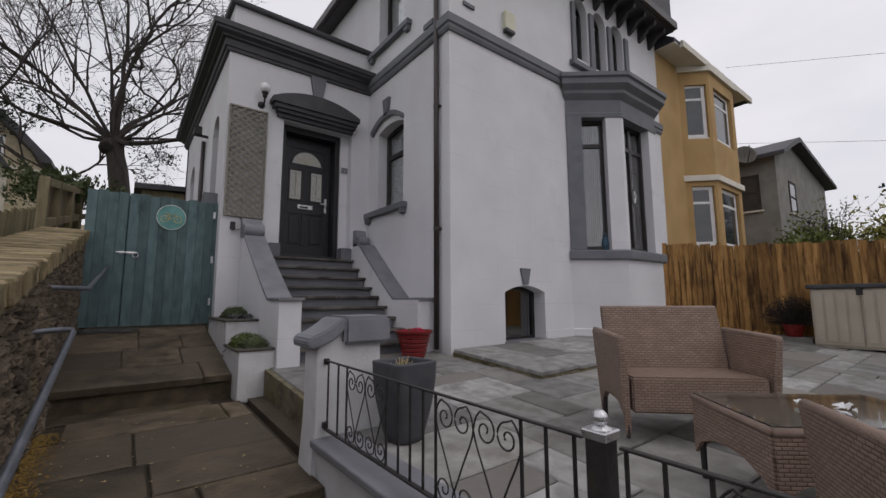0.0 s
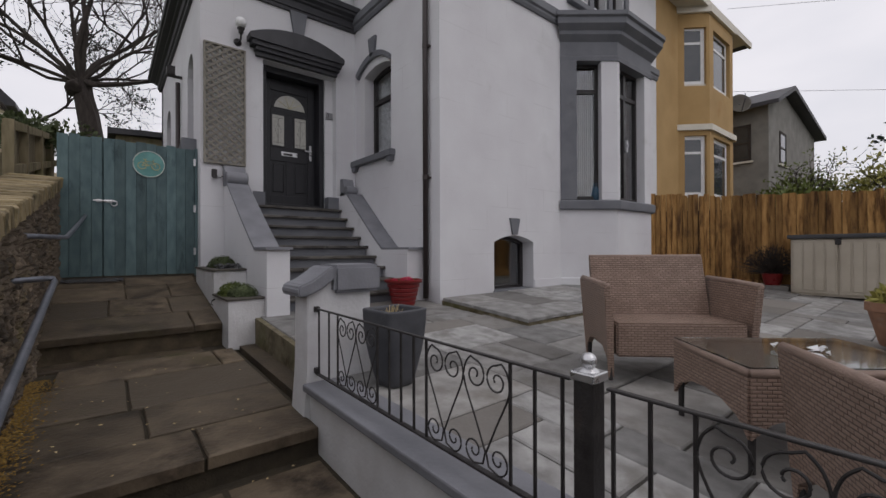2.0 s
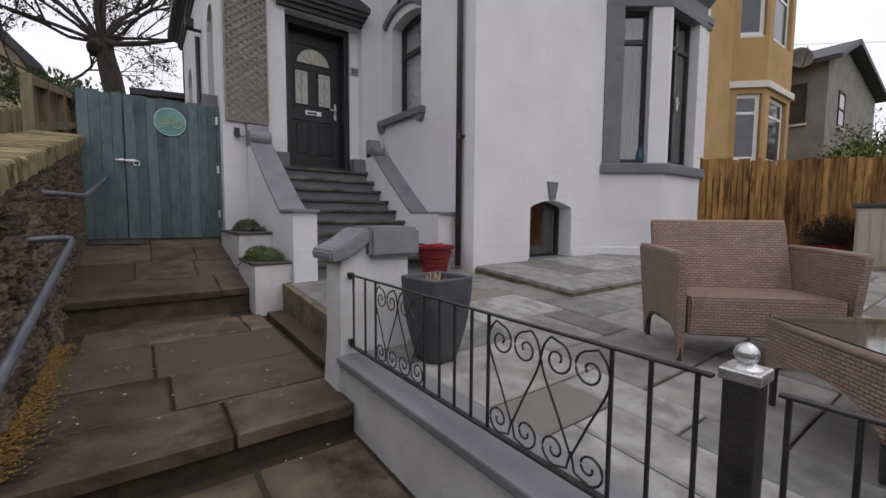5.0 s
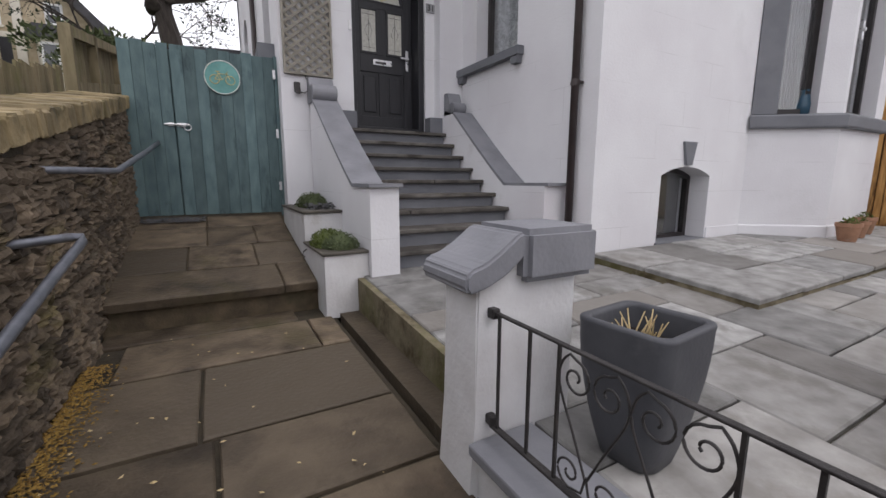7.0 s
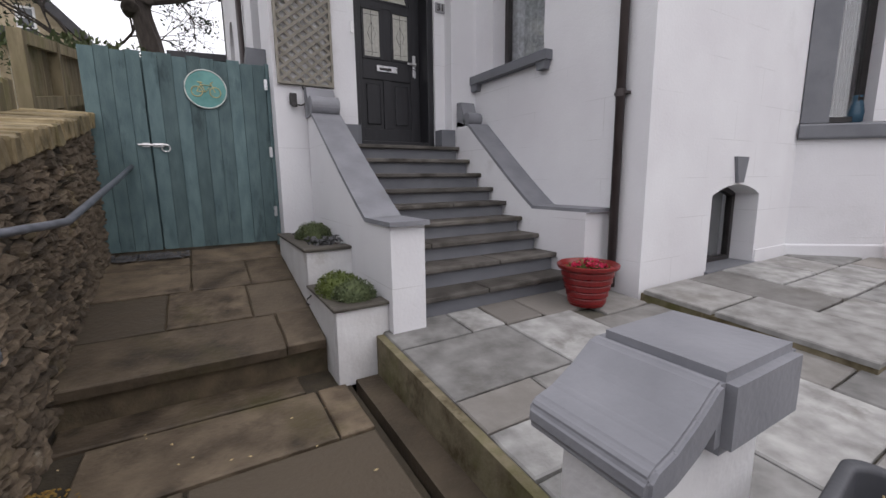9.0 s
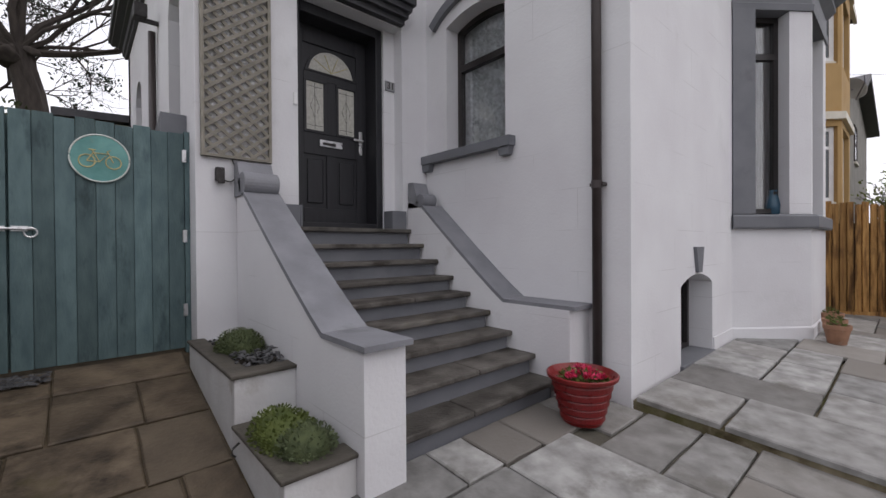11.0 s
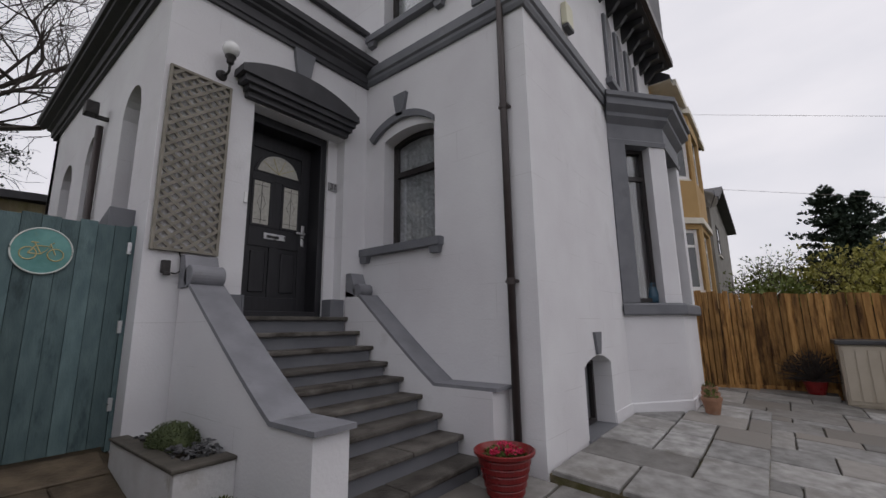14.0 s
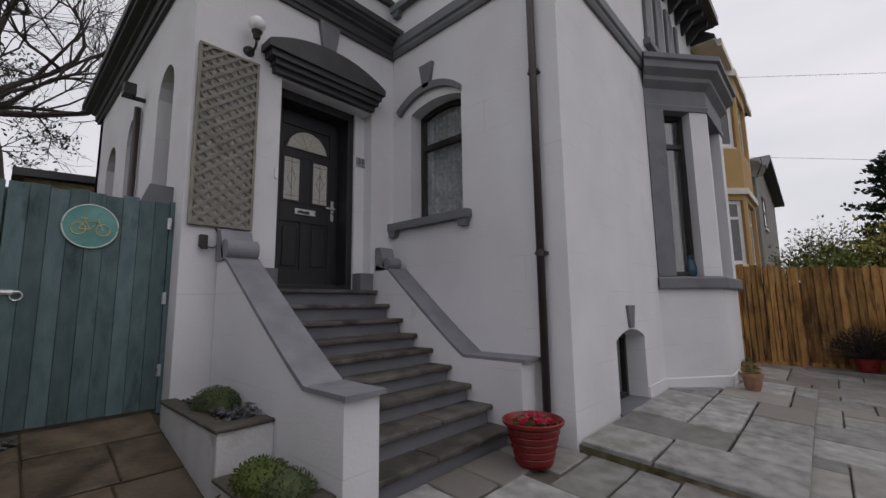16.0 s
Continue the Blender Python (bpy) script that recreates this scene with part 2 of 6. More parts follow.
LEAF = mat("green_foliage", (0.060, 0.085, 0.016), (0.125, 0.155, 0.034), 9.0, 0.7, 0.3, 40.0, vary=0.2)
LEAF_DULL = mat("dull_green_foliage", (0.040, 0.055, 0.020), (0.085, 0.105, 0.042), 16.0, 0.8, 0.3, 40.0)
LEAF_PALE = mat("grey_green_foliage", (0.065, 0.085, 0.04), (0.115, 0.14, 0.07), 12.0, 0.8, 0.3, 40.0)
LEAF_DARK = mat("dark_conifer", (0.012, 0.025, 0.016), (0.028, 0.045, 0.026), 3.0, 0.8, 0.3, 40.0)
RUSSET = mat("dull_russet_leaves", (0.018, 0.014, 0.011), (0.045, 0.030, 0.024), 14.0, 0.85, 0.3, 40.0)
LEAF_YELLOW = mat("yellow_green_foliage", (0.20, 0.20, 0.04), (0.34, 0.31, 0.08), 4.0, 0.7, 0.3, 40.0)
BLOOM = mat("pink_red_petals", (0.50, 0.015, 0.035), (0.60, 0.05, 0.16), 22.0, 0.6, 0.1, 60.0)
STRAW = mat("dry_stalks", (0.45, 0.34, 0.17), (0.58, 0.46, 0.26), 12.0, 0.8, 0.2, 80.0)
BARK = mat("bare_bark", (0.028, 0.022, 0.019), (0.055, 0.045, 0.038), 5.0, 0.9, 0.6, 30.0, stretch=(3, 3, 0.8))
GRASS = mat("lawn", (0.05, 0.075, 0.022), (0.085, 0.11, 0.035), 5.0, 0.9, 0.6, 60.0)
EARTH = mat("far_ground", (0.06, 0.065, 0.04), (0.10, 0.10, 0.06), 0.4, 0.95, 0.4, 9.0)
YELLOW_WALL = mat("ochre_render", (0.37, 0.235, 0.095), (0.45, 0.295, 0.13), 1.5, 0.85, 0.15, 50.0, c3=(0.36, 0.20, 0.07), stain=0.6)
CREAM = mat("cream_trim", (0.62, 0.58, 0.50), (0.70, 0.66, 0.58), 4.0, 0.7, 0.1, 60.0)
BUFF_STONE = mat("buff_rubble_house", (0.38, 0.315, 0.215), (0.53, 0.45, 0.325), 5.0, 0.9, 0.5, 25.0)
GREY_HOUSE = mat("grey_roughcast", (0.19, 0.18, 0.165), (0.27, 0.26, 0.235), 2.2, 0.9, 0.4, 30.0)
SLATE = mat("slate_roof", (0.035, 0.035, 0.040), (0.065, 0.063, 0.068), 4.0, 0.6, 0.3, 40.0)
SHED_BOX = mat("beige_plastic", (0.40, 0.35, 0.275), (0.46, 0.41, 0.33), 3.0, 0.55, 0.06, 80.0)
SHED_LID = mat("dark_grey_plastic", (0.045, 0.045, 0.048), (0.065, 0.065, 0.068), 3.0, 0.5, 0.06, 80.0)
SIGN_TEAL = mat("teal_enamel", (0.07, 0.22, 0.205), (0.13, 0.32, 0.30), 9.0, 0.35, 0.05, 90.0, c3=(0.16, 0.24, 0.17), stain=0.56)
PLATE_GREY = mat("slate_number_plate", (0.24, 0.24, 0.25), (0.32, 0.32, 0.33), 20.0, 0.6, 0.1, 90.0)
SIGN_RIM = mat("pale_sign_rim", (0.50, 0.53, 0.50), (0.62, 0.65, 0.62), 12.0, 0.45, 0.05, 90.0)
SIGN_GOLD = mat("gold_sign_line", (0.42, 0.36, 0.16), (0.52, 0.46, 0.24), 14.0, 0.45, 0.05, 90.0)
CREAM_BOX = mat("cream_alarm_case", (0.58, 0.56, 0.42), (0.64, 0.62, 0.48), 5.0, 0.5, 0.03, 80.0)
GRAVEL = mat("dark_slate_chips", (0.05, 0.05, 0.052), (0.11, 0.11, 0.115), 22.0, 0.8, 0.4, 60.0)
YELLOW_LEAVES = mat("fallen_yellow_leaves", (0.12, 0.065, 0.014), (0.31, 0.195, 0.045), 60.0, 0.85, 0.2, 60.0)
RENDER_GREY = mat("plain_render", (0.16, 0.155, 0.145), (0.22, 0.215, 0.20), 1.5, 0.9, 0.3, 30.0)
# blue-grey of the bay pane's reflection, put into a base colour
BLUE_REFLECTION = mat("blue_reflection_tone", (0.035, 0.085, 0.13), (0.06, 0.12, 0.17), 9.0, 0.25, 0.03, 80.0)
OPAL = mat("opal_globe", (0.72, 0.72, 0.72), (0.80, 0.80, 0.80), 4.0, 0.15, 0.0)


def incise(m, width, height, line=0.0035, depth=0.5):
    """Faint hairlines of lined-out blockwork in a render coat, broken here and there."""
    n, l = m.node_tree.nodes, m.node_tree.links
    b = n["Principled BSDF"]
    geo = n.new("ShaderNodeNewGeometry")
    sep = n.new("ShaderNodeSeparateXYZ")
    l.new(geo.outputs["Position"], sep.inputs[0])
    add = n.new("ShaderNodeMath")
    l.new(sep.outputs[0], add.inputs[0])
    l.new(sep.outputs[1], add.inputs[1])
    com = n.new("ShaderNodeCombineXYZ")
    l.new(add.outputs[0], com.inputs[0])
    l.new(sep.outputs[2], com.inputs[1])
    br = n.new("ShaderNodeTexBrick")
    br.inputs["Scale"].default_value = 1.0
    br.inputs["Brick Width"].default_value, br.inputs["Row Height"].default_value = width, height
    br.inputs["Mortar Size"].default_value, br.inputs["Mortar Smooth"].default_value = line, 0.6
    l.new(com.outputs[0], br.inputs["Vector"])
    gap = n.new("ShaderNodeTexNoise")
    gap.inputs["Scale"].default_value, gap.inputs["Detail"].default_value = 1.6, 3.0
    l.new(geo.outputs["Position"], gap.inputs["Vector"])
    cut = n.new("ShaderNodeMapRange")
    cut.inputs[1].default_value, cut.inputs[2].default_value = 0.50, 0.60
    l.new(gap.outputs["Fac"], cut.inputs[0])
    mul = n.new("ShaderNodeMath")
    mul.operation = "MULTIPLY"
    l.new(br.outputs["Fac"], mul.inputs[0])
    l.new(cut.outputs[0], mul.inputs[1])
    soft = n.new("ShaderNodeMath")
    soft.operation = "MULTIPLY"
    soft.inputs[1].default_value = depth
    l.new(mul.outputs[0], soft.inputs[0])
    mx = n.new("ShaderNodeMix")
    mx.data_type = "RGBA"
    l.new(soft.outputs[0], mx.inputs[0])
    l.new(b.inputs["Base Color"].links[0].from_socket, mx.inputs[6])
    mx.inputs[7].default_value = (0.40, 0.39, 0.39, 1)
    l.new(mx.outputs[2], b.inputs["Base Color"])


incise(WHITE, 0.86, 0.34)

# ---- building helpers ----
def box(bm, x0, x1, y0, y1, z0, z1, bevel=0.0, m=None):
    r = bmesh.ops.create_cube(bm, size=1.0)
    vs = r["verts"]
    t = Matrix.Translation(((x0 + x1) / 2, (y0 + y1) / 2, (z0 + z1) / 2)) @ Matrix.Diagonal((x1 - x0, y1 - y0, z1 - z0, 1))
    bmesh.ops.transform(bm, matrix=(m @ t) if m else t, verts=vs)
    if bevel:
        es = list({e for v in vs for e in v.link_edges})
        bmesh.ops.bevel(bm, geom=es, offset=bevel, segments=2, profile=0.5, affect="EDGES")
    return bm


def prism(bm, pts, place, d0, d1):
    """A polygon of (u, v) pushed from depth d0 to d1; place(u, v, d) gives the point."""
    a = [bm.verts.new(place(u, v, d0)) for u, v in pts]
    b = [bm.verts.new(place(u, v, d1)) for u, v in pts]
    bm.faces.new(a)
    bm.faces.new(list(reversed(b)))
    k = len(pts)
    for i in range(k):
        bm.faces.new((a[i], b[i], b[(i + 1) % k], a[(i + 1) % k]))
    return bm


def tube(bm, pts, r, sides=8, r_end=None):
    """A round bar along a line of points, tapering to r_end."""
    pts = [Vector(p) for p in pts]
    k = len(pts)
    rings = []
    up = Vector((0.031, 0.017, 1.0))
    for i, p in enumerate(pts):
        d = (pts[min(i + 1, k - 1)] - pts[max(i - 1, 0)]).normalized()
        s = d.cross(up)
        if s.length < 0.05:
            s = d.cross(Vector((1, 0, 0)))
        s.normalize()
        o = s.cross(d).normalized()
        rr = r if r_end is None else r + (r_end - r) * i / max(k - 1, 1)
        rings.append([bm.verts.new(p + rr * (math.cos(2 * math.pi * j / sides) * s + math.sin(2 * math.pi * j / sides) * o)) for j in range(sides)])
    for a, b in zip(rings, rings[1:]):
        for j in range(sides):
            bm.faces.new((a[j], a[(j + 1) % sides], b[(j + 1) % sides], b[j]))
    bm.faces.new(list(reversed(rings[0])))
    bm.faces.new(rings[-1])
    return bm


def lathe(bm, profile, centre, sides=28):
    """A turned shape from (radius, height) pairs."""
    rings = []
    for r, h in profile:
        rings.append([bm.verts.new((centre[0] + r * math.cos(2 * math.pi * j / sides), centre[1] + r * math.sin(2 * math.pi * j / sides), centre[2] + h)) for j in range(sides)])
    for a, b in zip(rings, rings[1:]):
        for j in range(sides):
            bm.faces.new((a[j], a[(j + 1) % sides], b[(j + 1) % sides], b[j]))
    bm.faces.new(list(reversed(rings[0])))
    bm.faces.new(rings[-1])
    return bm


def mesh_of(name, bm, material, smooth=False):
    bmesh.ops.recalc_face_normals(bm, faces=bm.faces)
    uv = bm.loops.layers.uv.new("UVMap")
    for f in bm.faces:
        f.smooth = smooth
        n = f.normal
        ax = max(range(3), key=lambda i: abs(n[i]))
        for lp in f.loops:
            c = lp.vert.co
            lp[uv].uv = (c.y, c.z) if ax == 0 else (c.x, c.z) if ax == 1 else (c.x, c.y)
    me = bpy.data.meshes.new(name)
    bm.to_mesh(me)
    bm.free()
    me.materials.append(material)
    return me


def part(name, bm, material, parent, label="", smooth=False):
    ob = new(name, mesh_of(name, bm, material, smooth))
    ob.parent = parent
    if parent is not None:
        ob.matrix_parent_inverse = parent.matrix_world.inverted()
    if label:
        ob["label"] = label
    return ob


def thing(name, at, label, category, group="", kind=""):
    ob = new(name)
    ob.empty_display_size = 0.1
    ob.location = at
    ob.matrix_world = Matrix.Translation(at)
    return tagged(ob, label, category, group, kind)


def solid(name, bm, material, label, category, group="", kind="", smooth=False):
    """A thing of one mesh."""
    return tagged(new(name, mesh_of(name, bm, material, smooth)), label, category, group, kind)


def structure(name, bm, material, label, category, smooth=False):
    return solid(name, bm, material, label, category, kind="structure", smooth=smooth)


def on_y(y):
    return lambda u, v, d: (u, y + d, v)


def on_x(x):
    return lambda u, v, d: (x + d, u, v)


def arch(a, b, spring, rise, k=12):
    """Points of a segmental or round head from a to b."""
    out = []
    w = (b - a) / 2
    if rise <= 0.001:
        return [(a, spring), (b, spring)]
    rad = (w * w + rise * rise) / (2 * rise)
    for i in range(k + 1):
        u = a + (b - a) * i / k
        du = u - (a + b) / 2
        out.append((u, spring + math.sqrt(max(rad * rad - du * du, 0)) - (rad - rise)))
    return out


def wall_with_openings(bm, place, u0, u1, z0, z1, thick, openings):
    """openings: (a, b, bottom, spring, rise), side by side along the wall."""
    cur = u0
    for a, b, c, d, rise in sorted(openings):
        if a > cur:
            prism(bm, [(cur, z0), (a, z0), (a, z1), (cur, z1)], place, 0, thick)
        if c > z0:
            prism(bm, [(a, z0), (b, z0), (b, c), (a, c)], place, 0, thick)
        prism(bm, arch(a, b, d, rise) + [(b, z1), (a, z1)], place, 0, thick)
        cur = b
    if cur < u1:
        prism(bm, [(cur, z0), (u1, z0), (u1, z1), (cur, z1)], place, 0, thick)
    return bm


def ground_z(x, y):
    """The patio's fall."""
    return 0.70 + 0.07 * y + 0.012 * x


# ---- the house ----
XW, YF, YP, XP = 3.55, 4.62, 6.97, 1.205   # window wall, front wall, porch front, porch side
Z_STR = 5.66
XE = 9.77

bm = bmesh.new()
wall_with_openings(bm, on_y(YF), XW, 6.2, 0.3, Z_STR, 0.35, [(4.55, 5.44, 1.15, 1.87, 0.10)])
wall_with_openings(bm, on_y(YF), 8.84, XE, 0.3, Z_STR, 0.35, [])
structure("wall_front_lower", bm, WHITE, "white painted rendered front wall of the house", "wall")
bm = bmesh.new()
wall_with_openings(bm, on_y(YF), XW, XE, Z_STR, 7.95, 0.35, [(6.55, 6.98, 6.25, 7.30, 0.2), (7.20, 7.63, 6.25, 7.30, 0.2), (7.85, 8.28, 6.25, 7.30, 0.2)])
structure("wall_front_upper", bm, WHITE, "white painted rendered upper front wall", "wall")
bm = bmesh.new()
wall_with_openings(bm, on_x(XW), YF + 0.35, 12.0, 0.3, Z_STR, 0.35, [(5.80, 6.62, 3.27, 4.63, 0.08)])
structure("wall_side_lower", bm, WHITE, "white painted rendered side wall with an arched window", "wall")
bm = bmesh.new()
wall_with_openings(bm, on_x(XW), YF + 0.35, 12.0, Z_STR, 7.95, 0.35, [(5.78, 6.66, 6.24, 7.6, 0.0)])
structure("wall_side_upper", bm, WHITE, "white painted rendered upper side wall", "wall")
bm = bmesh.new()
wall_with_openings(bm, on_y(YP), XP, XW, 0.6, 5.9, 0.32, [(2.03, 3.20, 2.43, 4.64, 0.0)])
structure("wall_porch_front", bm, WHITE, "white painted rendered porch wall around the front door", "wall")
bm = bmesh.new()
box(bm, 3.06, 3.20, 7.12, 7.29, 2.43, 4.64)
structure("wall_door_jamb", bm, WHITE, "white rendered jamb beside the front door", "wall")
bm = bmesh.new()
wall_with_openings(bm, on_x(XP), YP + 0.32, 12.2, 0.6, 5.9, 0.30, [(7.55, 8.14, 2.75, 4.45, 0.33), (9.05, 9.68, 2.75, 4.42, 0.30), (10.40, 11.10, 2.75, 4.40, 0.28)])
structure("wall_porch_side", bm, WHITE, "white painted porch side wall with arched niches", "wall")
bm = bmesh.new()
box(bm, XP, XW, 11.9, 12.198, 0.6, 6.05)
box(bm, XW, XE, 12.0, 12.3, 0.3, 7.95)
structure("wall_rear", bm, WHITE, "white rendered rear wall", "wall")
# inner walls added so no sky shows through the windows; coloured dark for shade
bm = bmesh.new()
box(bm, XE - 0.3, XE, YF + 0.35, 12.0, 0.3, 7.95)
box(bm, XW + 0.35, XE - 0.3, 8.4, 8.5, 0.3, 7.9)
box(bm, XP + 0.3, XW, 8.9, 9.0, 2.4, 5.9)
structure("wall_inner", bm, INSIDE, "inner walls of the house, dimness put into the colour", "wall")
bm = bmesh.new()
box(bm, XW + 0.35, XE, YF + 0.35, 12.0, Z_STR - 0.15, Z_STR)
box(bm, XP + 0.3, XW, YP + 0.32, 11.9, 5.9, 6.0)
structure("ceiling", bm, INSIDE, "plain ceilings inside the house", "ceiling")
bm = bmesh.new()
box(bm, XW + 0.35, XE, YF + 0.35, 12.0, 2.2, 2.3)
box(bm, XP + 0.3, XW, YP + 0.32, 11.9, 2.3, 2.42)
structure("floor", bm, INSIDE, "floors inside the house, dimness put into the colour", "floor")


def run_moulding(bm, profile, line):
    """A moulding of (out, z) profile along a line of (x, y, nx, ny) stations, mitred."""
    rows = []
    for x, y, nx, ny in line:
        rows.append([bm.verts.new((x + nx * o, y + ny * o, z)) for o, z in profile])
    k = len(profile)
    for a, b in zip(rows, rows[1:]):
        for j in range(k):
            bm.faces.new((a[j], a[(j + 1) % k], b[(j + 1) % k], b[j]))
    bm.faces.new(rows[0])
    bm.faces.new(list(reversed(rows[-1])))
    return bm


# string course and porch cornice
bm = bmesh.new()
STR_PROFILE = [(-0.02, 5.52), (0.03, 5.52), (0.05, 5.56), (0.05, 5.60), (0.075, 5.62), (0.075, 5.74), (0.04, 5.76), (-0.02, 5.76)]
run_moulding(bm, STR_PROFILE, [(XW, YP, -1, 0), (XW, YF, -1, -1), (6.25, YF, 0, -1)])
run_moulding(bm, STR_PROFILE, [(8.80, YF, 0, -1), (XE, YF, 0, -1)])
structure("trim_string_course", bm, GREY, "grey painted string course around the house", "moulding")
bm = bmesh.new()
CORN = [(-0.02, 5.50), (0.035, 5.50), (0.04, 5.545), (0.06, 5.555), (0.065, 5.655), (0.10, 5.675), (0.105, 5.70), (0.175, 5.73), (0.18, 5.765), (0.205, 5.775), (0.21, 5.85), (0.19, 5.87), (-0.02, 5.89)]
run_moulding(bm, CORN, [(XW, YP, 0, -1), (XP, YP, -1.25, -1), (XP, 12.2, -1.25, 1)])
structure("trim_porch_cornice", bm, CHARCOAL, "dark grey moulded cornice around the porch", "cornice")
bm = bmesh.new()
run_moulding(bm, [(-0.30, 5.86), (-0.04, 5.86), (-0.04, 6.30), (-0.30, 6.30)], [(XW, YP, 0, -1), (XP, YP, -1, -1), (XP, 12.2, -1, 1)])
structure("wall_parapet", bm, WHITE, "white porch parapet", "parapet")
bm = bmesh.new()
run_moulding(bm, [(-0.34, 6.30), (0.02, 6.30), (0.03, 6.33), (0.03, 6.37), (-0.34, 6.40)], [(XW, YP, 0, -1), (XP, YP, -1, -1), (XP, 12.2, -1, 1)])
structure("trim_parapet_coping", bm, CHARCOAL, "dark grey parapet coping", "coping")

# roof with deep bracketed eaves
bm = bmesh.new()
prism(bm, [(3.34, 8.0), (XE, 8.0), (XE, 10.6), (6.4, 10.6)], on_y(4.2), 0, 8.2)
structure("roof", bm, SLATE, "dark slate main roof", "roof")
eaves = thing("eaves", (3.55, 4.3, 7.8), "dark soffit with paired eaves brackets", "eaves", kind="structure")
bm = bmesh.new()
box(bm, 3.30, XE, 4.16, YF, 7.84, 7.95)
box(bm, 3.30, XW, YF, 12.3, 7.84, 7.95)
part("soffit", bm, CHARCOAL, eaves)
bm = bmesh.new()
box(bm, 3.24, XE, 4.08, 4.16, 7.86, 8.02)
box(bm, 3.22, 3.30, 4.08, 12.3, 7.86, 8.02)
part("gutter", bm, PIPE, eaves)
bm = bmesh.new()
prism(bm, [(YF, 7.50), (YF, 7.84), (4.22, 7.84), (4.24, 7.74), (4.40, 7.70), (4.52, 7.56)], lambda u, v, d: (d, u, v), 0, 0.09)
bracket_mesh = mesh_of("bracket", bm, CHARCOAL)
for i in range(14):
    b = new("bracket", bracket_mesh)
    b.location = (3.7 + i * 0.44, 0, 0)
    b.parent = eaves
    b.matrix_parent_inverse = eaves.matrix_world.inverted()


# ---- windows ----
def sash_window(name, place, a, b, z0, z1, rise, depth, material, label, transom=None, curtain=None, mullion=False):
    """Frame, glass, an optional transom and curtain, set back in its opening."""
    p = Vector(place((a + b) / 2, z0, depth))
    w = thing(name, p, label, "window", kind="structure")
    f = 0.055
    bm = bmesh.new()
    prism(bm, [(a, z0), (a + f, z0), (a + f, z1), (a, z1)], place, depth, depth + 0.07)
    prism(bm, [(b - f, z0), (b, z0), (b, z1), (b - f, z1)], place, depth, depth + 0.07)
    prism(bm, [(a + f, z0), (b - f, z0), (b - f, z0 + f), (a + f, z0 + f)], place, depth, depth + 0.07)
    head = arch(a, b, z1, rise)
    prism(bm, head + [(u, v - f) for u, v in reversed(head)], place, depth, depth + 0.068)
    if transom:
        prism(bm, [(a + f, transom), (b - f, transom), (b - f, transom + 0.07), (a + f, transom + 0.07)], place, depth, depth + 0.072)
    if mullion:
        c = (a + b) / 2
        prism(bm, [(c - 0.03, z0 + f), (c + 0.03, z0 + f), (c + 0.03, z1), (c - 0.03, z1)], place, depth, depth + 0.066)
    part("window_frame", bm, material, w)
    bm = bmesh.new()
    prism(bm, [(a + 0.01, z0 + 0.01), (b - 0.01, z0 + 0.01)] + list(reversed(arch(a + 0.01, b - 0.01, z1 - 0.01, rise))), place, depth + 0.03, depth + 0.04)
    g = part("pane", bm, GLASS, w, "clear reflecting glass")
    g.visible_shadow = False
    if curtain:
        bm = bmesh.new()
        k = 60
        rows = []
        for i in range(k + 1):
            u = a + (b - a) * i / k
            dd = depth + 0.13 + 0.018 * math.sin(i * 1.25) + 0.008 * math.sin(i * 2.9)
            rows.append((bm.verts.new(place(u, z0 + 0.02, dd)), bm.verts.new(place(u, z1 + rise, dd))))
        for r0, r1 in zip(rows, rows[1:]):
            bm.faces.new((r0[0], r1[0], r1[1], r0[1]))
        part("curtain", bm, curtain, w, "patterned white lace net curtain" if curtain is LACE else "dark brown drawn curtain", smooth=True)
    return w


def sill(name, place, a, b, top, out, drop=0.09, ends=True, label="grey painted stone window sill on end corbels"):
    s = thing(name, Vector(place((a + b) / 2, top, 0)), label, "window sill", kind="structure")
    bm = bmesh.new()
    prism(bm, [(a, top - drop), (b, top - drop), (b, top), (a, top)], place, -out, 0.10)
    part("slab", bm, GREY, s)
    if ends:
        for u in (a + 0.02, b - 0.16):
            bm = bmesh.new()
            prism(bm, [(u + 0.02, top - drop - 0.08), (u + 0.12, top - drop - 0.08), (u + 0.14, top - drop), (u, top - drop)], place, -out * 0.8, 0.0)
            part("corbel", bm, GREY, s)
    return s


def keystone(place, c, z0, z1, w0, w1, out, label="grey painted tapered keystone"):
    bm = bmesh.new()
    prism(bm, [(c - w0 / 2, z0), (c + w0 / 2, z0), (c + w1 / 2, z1), (c - w1 / 2, z1)], place, -out, 0.03)
    structure("trim_keystone", bm, GREY, label, "keystone")


sash_window("window_1", on_x(XW), 5.80, 6.62, 3.27, 4.63, 0.08, 0.17, UPVC_DARK, "dark framed arched window with lace curtain", transom=4.18, curtain=LACE)
sill("sill_1", on_x(XW), 5.68, 7.0, 3.27, 0.09)
bm = bmesh.new()
prism(bm, arch(5.79, 6.86, 4.73, 0.20, 16) + list(reversed(arch(5.79, 6.80, 4.65, 0.19, 16))), on_x(XW), -0.05, 0.02)
structure("trim_hood_mould", bm, GREY, "grey painted arched hood mould", "moulding")
keystone(on_x(XW), 6.32, 4.88, 5.18, 0.10, 0.22, 0.05)
sash_window("window_2", on_x(XW), 5.78, 6.66, 6.24, 7.6, 0.0, 0.17, UPVC_DARK, "dark framed upstairs window with net curtain", curtain=LACE)
sill("sill_2", on_x(XW), 5.58, 6.94, 6.24, 0.09)
